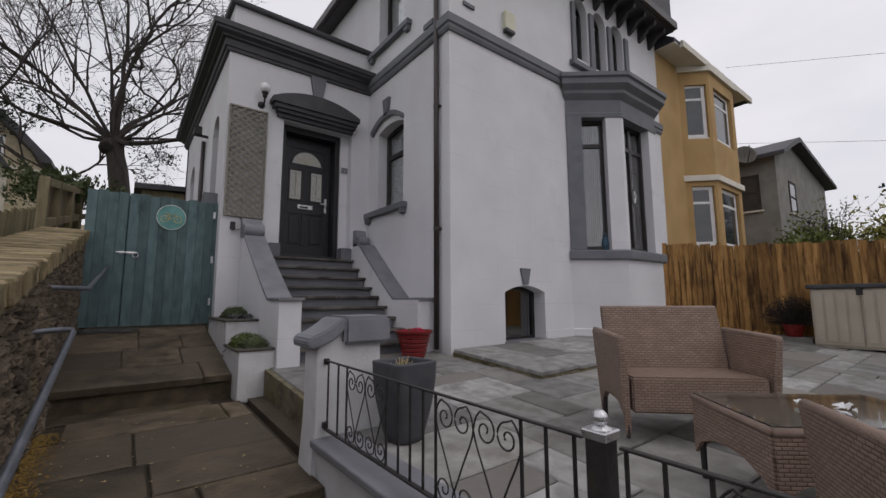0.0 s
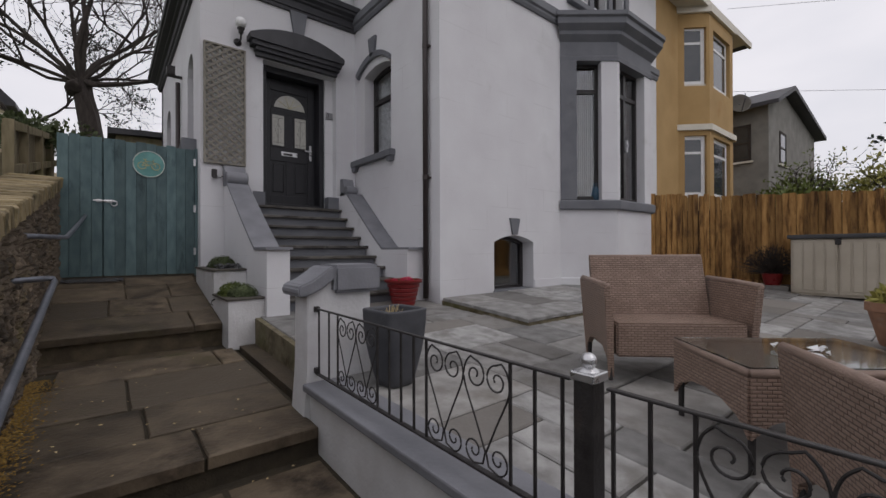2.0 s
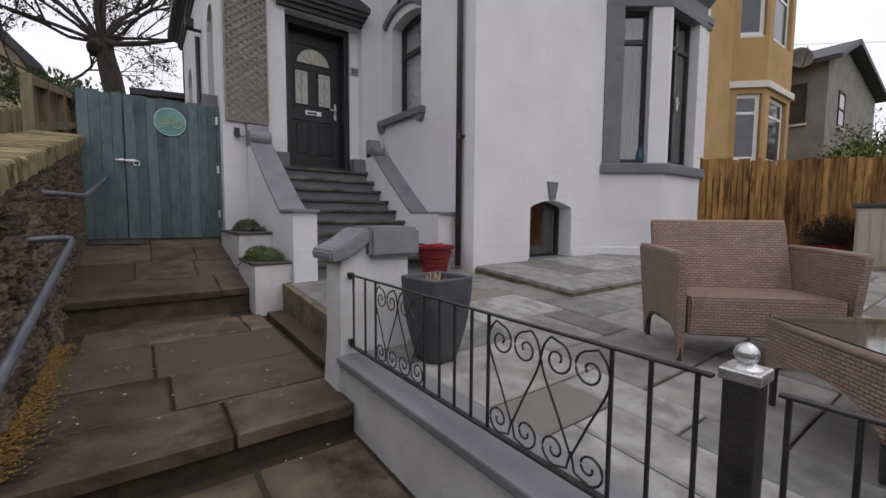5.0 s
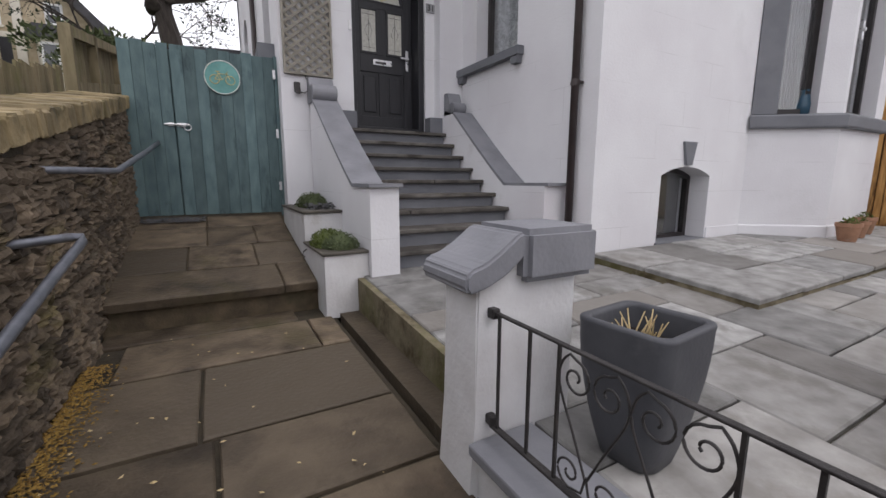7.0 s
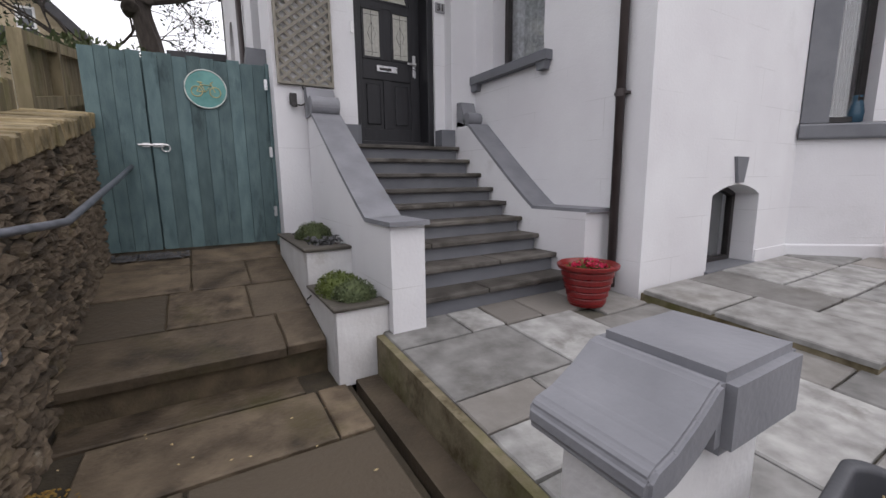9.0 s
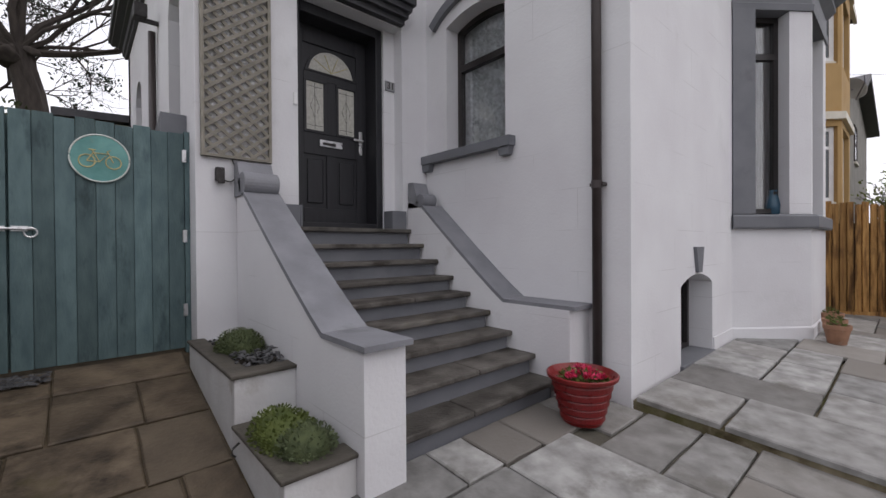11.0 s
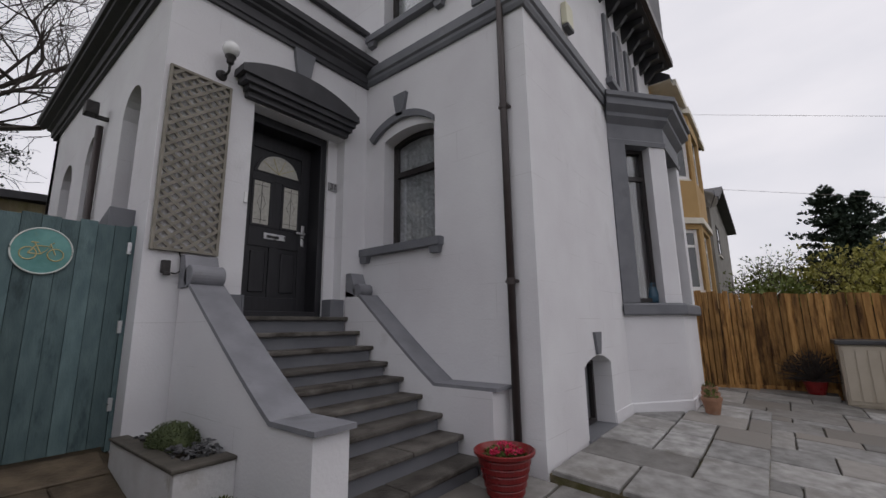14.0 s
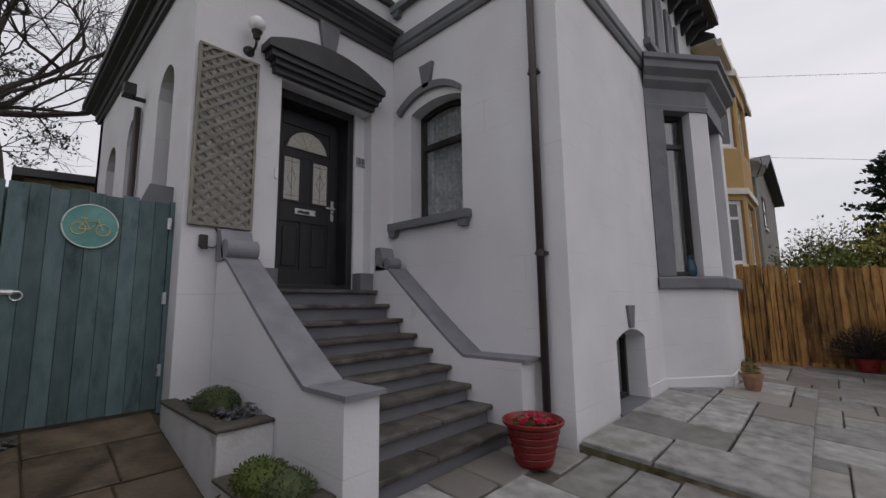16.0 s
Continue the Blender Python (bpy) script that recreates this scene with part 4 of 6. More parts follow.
fence_run(0.9, 1.14, -0.025, 0.05, "gravel_board", FENCE)
fence_run(1.4, 1.48, 0.04, 0.05, "rail", FENCE)
fence_run(2.5, 2.58, 0.04, 0.05, "rail", FENCE)
# dark sheet added behind the boards; its colour gives the gaps their shade
fence_run(1.12, 2.58, 0.018, 0.016, "backing", BARK)
rnd = random.Random(17)
for (xa, ya), (xb, yb) in zip(FENCE_LINE, FENCE_LINE[1:]):
    d = Vector((xb - xa, yb - ya))
    n_boards = int(d.length / 0.104) + 1
    d.normalize()
    n = Vector((d.y, -d.x))
    for i in range(n_boards):
        c = Vector((xa, ya)) + d * (0.03 + i * 0.104)
        zt = 2.945 - 0.062 * (4.5 - c.y) + rnd.uniform(-0.03, 0.03)
        lean = rnd.uniform(-0.008, 0.008)
        bm = bmesh.new()
        prism(bm, [(-0.050, 1.10), (0.050, 1.10), (0.050 + lean, zt + rnd.uniform(-0.012, 0.012)), (-0.050 + lean, zt)], lambda u, v, t, c=c, d=d, n=n: (c.x + d.x * u + n.x * (t - 0.22 * u), c.y + d.y * u + n.y * (t - 0.22 * u), v), -0.006, 0.012)
        part("board", bm, FENCE, fence)
bm = bmesh.new()
box(bm, 9.80, 10.25, 2.32, 3.40, 0.90, 1.075, 0.012)
solid("fence_plinth", bm, PATIO, "low flagged stone plinth along the foot of the fence", "plinth")

# storage box
store = thing("storage_box", (9.9, 1.64, 0.93), "beige plastic garden storage box with dark lid", "storage box")
bm = bmesh.new()
box(bm, 9.63, 10.2, 1.0, 2.26, 0.95, 1.93, 0.01)
part("body", bm, SHED_BOX, store)
for a, b in ((1.03, 1.63), (1.65, 2.24)):
    bm = bmesh.new()
    box(bm, 9.605, 9.63, a, b, 0.99, 1.91, 0.008)
    d = part("door", bm, SHED_BOX, store)
    for j in range(4):
        bm = bmesh.new()
        c = a + 0.08 + j * (b - a - 0.16) / 3
        box(bm, 9.588, 9.605, c - 0.056, c + 0.056, 1.05, 1.85, 0.004)
        part("panel", bm, SHED_BOX, d)
bm = bmesh.new()
box(bm, 9.56, 10.22, 0.97, 2.30, 1.93, 2.0, 0.015)
part("lid", bm, SHED_LID, store, "dark grey lid")
bm = bmesh.new()
box(bm, 9.575, 9.60, 1.60, 1.68, 1.82, 1.94, 0.01)
part("latch", bm, IRON, store, "black latch")


# ---- iron railing ----
def curl(c, r0, turns, start, flip, k=26):
    """A spiral bar end in the railing's plane: (along, height) points from the rim inwards."""
    return [(c[0] + flip * r0 * (1 - 0.82 * i / k) * math.cos(start + turns * 2 * math.pi * i / k), c[1] + r0 * (1 - 0.82 * i / k) * math.sin(start + turns * 2 * math.pi * i / k)) for i in range(k + 1)]


def railing(y1, y0, panels, bars, label):
    """Runs from y1 down to y0 along the low wall; panels are (from, to) of heart scrolls."""
    x, zt, zb = 1.24, 1.385, 0.985
    r = thing("iron_railing", (x, (y0 + y1) / 2, 0.93), label, "railing", group="railings on the low wall")
    bm = bmesh.new()
    box(bm, x - 0.0095, x + 0.0095, y0, y1, zt, zt + 0.008, 0.0025)
    part("top_rail", bm, IRON, r)
    bm = bmesh.new()
    box(bm, x - 0.012, x + 0.012, y0, y1, zb - 0.01, zb, 0.002)
    part("bottom_rail", bm, IRON, r)
    for y in bars:
        bm = bmesh.new()
        box(bm, x - 0.0044, x + 0.0044, y - 0.0044, y + 0.0044, zb, zt)
        part("bar", bm, IRON, r)
    for a, b in panels:
        for y in (a, b):
            bm = bmesh.new()
            box(bm, x - 0.0044, x + 0.0044, y - 0.0044, y + 0.0044, zb, zt)
            part("bar", bm, IRON, r)
        half = (a - b) / 2
        for h in range(2):
            c = a - half * (h + 0.5)
            w = half * 0.5
            for f in (-1, 1):
                cc = (c + f * w * 0.47, zt - 0.075)
                sp = curl(cc, w * 0.47, 1.35, math.pi * 0.5, f)
                stem = [(c, zb + 0.06), (c + f * w * 0.45, zb + 0.17), (c + f * w * 0.95, zt - 0.11), (c + f * w * 0.90, zt - 0.045), (c + f * w * 0.62, zt - 0.008)]
                line = []
                for i in range(len(stem) - 1):
                    p0, p1, p2, p3 = stem[max(i - 1, 0)], stem[i], stem[i + 1], stem[min(i + 2, len(stem) - 1)]
                    for q in range(5):
                        t = q / 5
                        line.append(tuple(0.5 * ((2 * p1[m]) + (-p0[m] + p2[m]) * t + (2 * p0[m] - 5 * p1[m] + 4 * p2[m] - p3[m]) * t * t + (-p0[m] + 3 * p1[m] - 3 * p2[m] + p3[m]) * t ** 3) for m in (0, 1)))
                bm = bmesh.new()
                tube(bm, [(x, u, v) for u, v in line + sp], 0.0036, 6)
                part("scroll", bm, IRON, r)
                lower = curl((c + f * w * 0.52, zb + 0.055), w * 0.42, 1.3, -math.pi * 0.5, f)
                bm = bmesh.new()
                tube(bm, [(x, u, v) for u, v in [(c, zb + 0.075), (c + f * w * 0.12, zb + 0.02)] + lower], 0.0036, 6)
                part("scroll", bm, IRON, r)
    return r


railing(2.97, 1.13, [(2.67, 2.22), (1.82, 1.36)], [2.94, 2.79, 2.11, 2.01, 1.91, 1.26, 1.16], "black wrought iron railing with heart scroll panels")
railing(1.02, -3.0, [(0.81, 0.36), (-0.3, -0.75), (-1.4, -1.85)], [1.005, 0.91, 0.26, 0.15, 0.04, -0.07, -0.18, -0.86, -0.97, -1.08, -1.19, -1.30, -1.96, -2.1, -2.25, -2.4, -2.6, -2.8], "black wrought iron railing continuing past the post")
for z in (1.385, 1.0):
    bm = bmesh.new()
    box(bm, 1.224, 1.256, 2.955, 2.992, z - 0.018, z + 0.018, 0.006)
    solid("rail_bracket", bm, IRON, "black iron bracket fixing the railing to the pillar", "bracket", group="rail brackets")
post = thing("rail_post", (1.24, 1.075, 0.93), "black square iron post with silver ball cap", "post")
bm = bmesh.new()
box(bm, 1.21, 1.27, 1.045, 1.105, 0.93, 1.40, 0.004)
part("shaft", bm, IRON, post)
bm = bmesh.new()
box(bm, 1.203, 1.277, 1.038, 1.112, 1.40, 1.425, 0.004)
bmesh.ops.create_uvsphere(bm, u_segments=18, v_segments=12, radius=0.022, matrix=Matrix.Translation((1.24, 1.075, 1.452)))
bmesh.ops.create_cone(bm, cap_ends=True, segments=16, radius1=0.03, radius2=0.012, depth=0.012, matrix=Matrix.Translation((1.24, 1.075, 1.431)))
part("ball_cap", bm, SILVER, post, "silver painted ball cap", smooth=False)

# ---- tubular handrails on the rubble wall ----
def handrail(points, label):
    bm = bmesh.new()
    tube(bm, points, 0.0185, 14)
    solid("handrail", bm, GALV, label, "handrail", group="path handrails", smooth=True)


handrail([(-0.27, 4.02, 1.575), (-0.10, 4.20, 1.578), (-0.07, 4.245, 1.572), (-0.06, 4.20, 1.555), (-0.06, 3.9, 1.505), (-0.06, 1.5, 1.06), (-0.06, -1.5, 0.72), (-0.06, -4.0, 0.5)], "grey galvanised tube handrail sloping down the path")
handrail([(-0.27, 4.45, 1.865), (-0.09, 5.05, 1.872), (-0.06, 5.18, 1.875), (-0.05, 5.30, 1.90), (-0.02, 6.4, 2.07), (0.0, 7.18, 2.20)], "grey galvanised tube handrail running up to the gate")

# ---- front wall fittings ----
lat = thing("trellis_panel", (1.51, 6.95, 2.98), "grey-green painted diamond trellis panel on the wall", "trellis")
for a, b, c, d in ((1.24, 1.265, 2.98, 4.67), (1.755, 1.78, 2.98, 4.67), (1.265, 1.755, 2.98, 3.005), (1.265, 1.755, 4.645, 4.67)):
    bm = bmesh.new()
    box(bm, a, b, 6.925, 6.965, c, d, 0.003)
    part("frame_bar", bm, LATTICE, lat)
for sgn, y in ((-1, 6.945), (1, 6.933)):
    c = 2.98 - 0.55
    while c < 4.67 + 0.55:
        # strip v = c + sgn * 0.8 * (u - mid)
        u0, u1 = 1.262, 1.758
        f = lambda u: c + sgn * 0.8 * (u - 1.51)
        lo, hi = u0, u1
        for lim in (3.0, 4.65):
            ux = 1.51 + (lim - c) / (sgn * 0.8)
            if u0 < ux < u1:
                if (f(lo) < 3.0 or f(lo) > 4.65):
                    lo = ux
                else:
                    hi = ux
        m = (lo + hi) / 2
        if hi - lo > 0.02 and 3.0 <= f(m) <= 4.65:
            L = (hi - lo) / math.cos(math.atan(0.8))
            bm = bmesh.new()
            box(bm, -L / 2, L / 2, -0.005, 0.005, -0.0145, 0.0145, 0.0, Matrix.Translation((m, y, f(m))) @ Matrix.Rotation(-sgn * math.atan(0.8), 4, "Y"))
            part("slat", bm, LATTICE, lat)
        c += 0.098

lamp = thing("wall_lantern", (1.69, 6.95, 4.85), "black wall lantern with a white opal globe", "wall lamp")
bm = bmesh.new()
bmesh.ops.create_cone(bm, cap_ends=True, segments=20, radius1=0.055, radius2=0.045, depth=0.03, matrix=Matrix.Translation((1.68, 6.955, 4.78)) @ Matrix.Rotation(radians(90), 4, "X"))
tube(bm, [(1.68, 6.95, 4.78), (1.685, 6.88, 4.755), (1.69, 6.83, 4.77), (1.69, 6.82, 4.82), (1.69, 6.82, 4.87)], 0.013, 8)
lathe(bm, [(0.02, 0.0), (0.034, 0.02), (0.034, 0.06), (0.05, 0.075), (0.05, 0.09), (0.02, 0.095)], (1.69, 6.82, 4.84), 18)
part("arm", bm, IRON, lamp, "black bracket arm and cup", smooth=True)
bm = bmesh.new()
bmesh.ops.create_uvsphere(bm, u_segments=24, v_segments=16, radius=0.078, matrix=Matrix.Translation((1.69, 6.82, 5.005)))
part("globe", bm, OPAL, lamp, "white opal globe", smooth=True)

bm = bmesh.new()
box(bm, 1.34, 1.405, 6.92, YP, 2.79, 2.90, 0.008)
box(bm, 1.35, 1.40, 6.90, 6.925, 2.77, 2.80, 0.004)
solid("outdoor_socket", bm, IRON, "black outdoor socket box on the wall", "socket")
bm = bmesh.new()
tube(bm, [(1.40, 6.95, 2.80), (1.45, 6.94, 2.79), (1.49, 6.94, 2.82), (1.50, 6.95, 2.90), (1.47, 6.955, 2.97), (1.48, 6.955, 3.02)], 0.006, 6)
solid("power_cable", bm, IRON, "black cable looping up from the socket", "cable", smooth=True)

plate = thing("house_number", (3.14, 7.12, 3.985), "small grey slate house number plate reading 31", "number plate")
bm = bmesh.new()
box(bm, 3.075, 3.20, 7.10, 7.12, 3.985, 4.09, 0.004)
part("plate", bm, PLATE_GREY, plate)
cu = bpy.data.curves.new("digits", "FONT")
cu.body, cu.size, cu.extrude, cu.align_x, cu.align_y = "31", 0.105, 0.002, "CENTER", "CENTER"
tmp = bpy.data.objects.new("digits", cu)
dig = new("digits", bpy.data.meshes.new_from_object(tmp))
bpy.data.objects.remove(tmp)
dig.data.materials.append(IRON)
dig.matrix_world = Matrix.Translation((3.138, 7.096, 4.035)) @ Matrix.Rotation(radians(90), 4, "X")
dig.parent = plate
dig.matrix_parent_inverse = plate.matrix_world.inverted()

sign = thing("bicycle_sign", (0.64, 7.18, 2.91), "round teal sign with a gold bicycle on the gate", "sign")
bm = bmesh.new()
bmesh.ops.create_cone(bm, cap_ends=True, segments=48, radius1=0.172, radius2=0.172, depth=0.012, matrix=Matrix.Translation((0.64, 7.176, 2.91)) @ Matrix.Rotation(radians(90), 4, "X"))
part("disc", bm, SIGN_TEAL, sign)
bm = bmesh.new()
tube(bm, [(0.64 + 0.17 * math.cos(2 * math.pi * i / 48), 7.170, 2.91 + 0.17 * math.sin(2 * math.pi * i / 48)) for i in range(49)], 0.006, 6)
part("rim", bm, SIGN_RIM, sign, "pale raised rim", smooth=True)
bm = bmesh.new()
for c, r in ((0.565, 0.045), (0.715, 0.045)):
    tube(bm, [(c + r * math.cos(2 * math.pi * i / 28), 7.167, 2.885 + r * math.sin(2 * math.pi * i / 28)) for i in range(29)], 0.0045, 5)
for pts in ([(0.565, 2.885), (0.60, 2.945), (0.685, 2.945), (0.635, 2.885), (0.565, 2.885)], [(0.635, 2.885), (0.595, 2.965)], [(0.715, 2.885), (0.68, 2.965), (0.70, 2.975)], [(0.575, 2.968), (0.615, 2.968)]):
    tube(bm, [(u, 7.167, v) for u, v in pts], 0.0045, 5)
part("bicycle", bm, SIGN_GOLD, sign, "gold bicycle outline")

latch = thing("gate_latch", (0.19, 7.18, 2.39), "galvanised sliding gate bolt", "latch")
bm = bmesh.new()
box(bm, 0.10, 0.155, 7.172, 7.185, 2.372, 2.408, 0.003)
box(bm, 0.18, 0.26, 7.172, 7.185, 2.372, 2.408, 0.003)
tube(bm, [(0.07, 7.165, 2.39), (0.29, 7.165, 2.39)], 0.009, 8)
part("bolt", bm, SILVER, latch)
bm = bmesh.new()
tube(bm, [(0.275 + 0.032 * math.cos(a * math.pi / 8), 7.16, 2.365 + 0.032 * math.sin(a * math.pi / 8)) for a in range(17)], 0.006, 6)
part("ring", bm, SILVER, latch)
for z in (1.75, 2.35, 3.0):
    bm = bmesh.new()
    box(bm, 1.150, 1.180, 7.165, 7.186, z - 0.05, z + 0.05, 0.003)
    part("hinge", bm, SILVER, gate, "galvanised hinge")

# rainwater pipes
def downpipe(x, y, z0, z1, axis, label):
    p = thing("downpipe", (x, y, z0), label, "downpipe", group="downpipes")
    bm = bmesh.new()
    tube(bm, [(x, y, z0), (x, y, z1)], 0.036, 14)
    part("pipe", bm, PIPE, p, smooth=True)
    z = z0 + 1.6
    while z < z1:
        bm = bmesh.new()
        tube(bm, [(x, y, z - 0.03), (x, y, z + 0.03)], 0.041, 14)
        box(bm, x - 0.075 if axis == "y" else x - 0.008, x + 0.075 if axis == "y" else x + 0.07, y - 0.055 if axis != "y" else y - 0.01, y + 0.055 if axis != "y" else y + 0.05, z - 0.012, z + 0.012)
        part("bracket", bm, PIPE, p)
        z += 1.75
    return p


downpipe(XW - 0.055, 4.855, 1.12, 7.85, "x", "dark brown cast iron downpipe beside the corner")
downpipe(XP - 0.05, 8.87, 1.5, 4.66, "x", "black downpipe on the porch side wall")
flood = thing("floodlight", (1.1, 8.76, 4.78), "small black floodlight under the porch eave", "floodlight")
bm = bmesh.new()
box(bm, 0.98, 1.10, 8.68, 8.84, 4.72, 4.87, 0.01)
box(bm, 1.08, XP, 8.74, 8.78, 4.70, 4.74)
part("head", bm, IRON, flood)
bm = bmesh.new()
prism(bm, [(7.28, 3.14), (7.66, 3.14), (7.66, 3.24), (7.28, 3.36)], lambda u, v, d: (1.02 + d, u, v), 0, 0.185)
solid("ledge_stone", bm, GREY, "grey painted stone ledge on the porch side wall", "ledge")
bm = bmesh.new()
box(bm, XW - 0.03, XW, 4.98, 5.22, 5.83, 5.91, 0.006)
box(bm, 3.80, 4.02, YF - 0.03, YF, 6.02, 6.08, 0.006)
structure("trim_quoin_ends", bm, GREY, "short grey painted quoin ends near the corner", "quoin")
alarm = thing("alarm_box", (4.72, 4.58, 6.1), "cream burglar alarm box on the front wall", "alarm box")
bm = bmesh.new()
box(bm, 4.62, 4.84, YF - 0.08, YF, 5.98, 6.28, 0.015)
part("case", bm, CREAM_BOX, alarm)
bm = bmesh.new()
box(bm, 4.63, 4.83, YF - 0.085, YF - 0.005, 5.93, 5.985, 0.01)
part("base", bm, SHED_LID, alarm)


# ---- rattan furniture ----
def rattan_seat(name, at, turn, width, depth, label, group=""):
    """Seat with full woven sides that curve up to the legs. Local x along the back, y from the back to the front (negative)."""
    m = Matrix.Translation(at) @ Matrix.Rotation(radians(turn), 4, "Z")
    s = thing(name, at, label, "garden seat", group)
    w, d = width, depth

    def add(pname, bm, material, plabel="", smooth=False):
        me = mesh_of(pname, bm, material, smooth)
        ob = new(pname, me)
        ob.parent = s
        ob.matrix_parent_inverse = s.matrix_world.inverted()
        ob.matrix_world = m
        if plabel:
            ob["label"] = plabel

    bm = bmesh.new()
    prism(bm, [(-d, 0.16), (-d, 0.385), (-0.10, 0.375), (-0.02, 0.16)], lambda u, v, t: (t, u, v), 0.055, w - 0.055)
    bmesh.ops.bevel(bm, geom=list(bm.edges), offset=0.012, segments=2, affect="EDGES")
    add("seat", bm, WICKER)
    # back, leaning outwards at the top
    bm = bmesh.new()
    prism(bm, [(-0.11, 0.37), (-0.065, 0.33), (0.045, 0.80), (0.035, 0.815), (0.0, 0.81)], lambda u, v, t: (t, u, v), 0.04, w - 0.04)
    add("backrest", bm, WICKER)
    bm = bmesh.new()
    tube(bm, [(0.04, 0.022, 0.812), (w - 0.04, 0.022, 0.812)], 0.017, 8)
    add("back_edge", bm, WICKER_TOP, "braided rattan edge", True)
    for i, x in enumerate((0.0, w - 0.05)):
        lean = -0.035 if i == 0 else 0.035
        bm = bmesh.new()
        low = [(-d + 0.02, 0.02), (-d + 0.05, 0.14), (-d + 0.14, 0.20), (-d * 0.5, 0.225), (-0.12, 0.20), (-0.05, 0.14), (-0.02, 0.02)]
        top = [(0.02, 0.64), (-d * 0.5, 0.635), (-d - 0.02, 0.625)]
        prism(bm, low + [(0.0, 0.30)] + top + [(-d - 0.01, 0.4)], lambda u, v, t, lean=lean, x=x: (x + t + lean * max(v - 0.3, 0) / 0.3, u, v), 0.005, 0.043)
        bmesh.ops.triangulate(bm, faces=[f for f in bm.faces if len(f.verts) > 4])
        add("arm", bm, WICKER)
        bm = bmesh.new()
        tube(bm, [(x + 0.025 + lean, 0.02, 0.645), (x + 0.025 + lean, -d * 0.5, 0.64), (x + 0.025 + lean, -d - 0.02, 0.63)], 0.021, 8)
        add("arm_edge", bm, WICKER_TOP, "braided rattan edge", True)
        for y in (-d + 0.03, -0.04):
            bm = bmesh.new()
            tube(bm, [(x + 0.025, y, 0.0), (x + 0.025, y, 0.20)], 0.014, 8, 0.018)
            add("leg", bm, IRON)
    return s


rattan_seat("rattan_sofa", (3.187, 2.304, 0.885), -43.5, 0.935, 0.58, "taupe woven rattan two-seat garden sofa")
rattan_seat("rattan_armchair", (2.05, 0.03, 0.745), 122.7, 0.58, 0.60, "taupe woven rattan garden armchair behind the railing")

table = thing("rattan_table", (2.5, 1.0, 0.87), "low taupe rattan garden table with glass top", "garden table")
tm = Matrix.Translation((2.31, 0.985, 0.803)) @ Matrix.Rotation(radians(-41.5), 4, "Z")


def add_table(pname, bm, material, plabel="", smooth=False):
    ob = new(pname, mesh_of(pname, bm, material, smooth))
    ob.parent = table
    ob.matrix_parent_inverse = table.matrix_world.inverted()
    ob.matrix_world = tm
    if plabel:
        ob["label"] = plabel
    return ob


TW, TD = 0.86, 0.60
for n_, (o, d_, L) in enumerate((((0, 0), (1, 0), TW), ((0, 0), (0, 1), TD), ((0, TD), (1, 0), TW), ((TW, 0), (0, 1), TD))):
    bm = bmesh.new()
    lowl = [(0.0, 0.15), (L * 0.10, 0.22), (L * 0.3, 0.265), (L * 0.5, 0.275), (L * 0.7, 0.265), (L * 0.9, 0.22), (L, 0.15)]
    prism(bm, lowl + [(L, 0.425), (0, 0.425)], lambda u, v, t, o=o, d_=d_: (o[0] + d_[0] * u + d_[1] * (t - 0.01), o[1] + d_[1] * u + d_[0] * (t - 0.01), v), 0, 0.02)
    add_table("side_panel", bm, WICKER)
for x, y in ((0.02, 0.02), (TW - 0.02, 0.02), (0.02, TD - 0.02), (TW - 0.02, TD - 0.02)):
    bm = bmesh.new()
    tube(bm, [(x, y, 0.0), (x, y, 0.4)], 0.014, 8, 0.019)
    add_table("leg", bm, IRON)
bm = bmesh.new()
tube(bm, [(0, 0, 0.43), (TW, 0, 0.43), (TW, TD, 0.43), (0, TD, 0.43), (0, 0, 0.43)], 0.019, 8)
add_table("top_edge", bm, WICKER_TOP, "braided rattan edge", True)
bm = bmesh.new()
box(bm, 0.01, TW - 0.01, 0.01, TD - 0.01, 0.41, 0.425)
add_table("top_panel", bm, WICKER)
bm = bmesh.new()
box(bm, -0.005, TW + 0.005, -0.005, TD + 0.005, 0.450, 0.456, 0.002)
add_table("glass_top", bm, TABLE_GLASS, "clear glass sheet")
bm = bmesh.new()
rnd = random.Random(4)
for i in range(14):
    c = Vector((0.30 + rnd.random() * 0.24, 0.12 + rnd.random() * 0.22, 0.47))
    vs = [bm.verts.new(c + Vector((rnd.uniform(-0.035, 0.035), rnd.uniform(-0.035, 0.035), rnd.uniform(-0.008, 0.02)))) for _ in range(4)]
    bmesh.ops.convex_hull(bm, input=vs)
wrap = solid("crumpled_wrapper", bm, UPVC_WHITE, "crumpled clear and white wrapper on the table", "wrapper")
wrap.matrix_world = tm


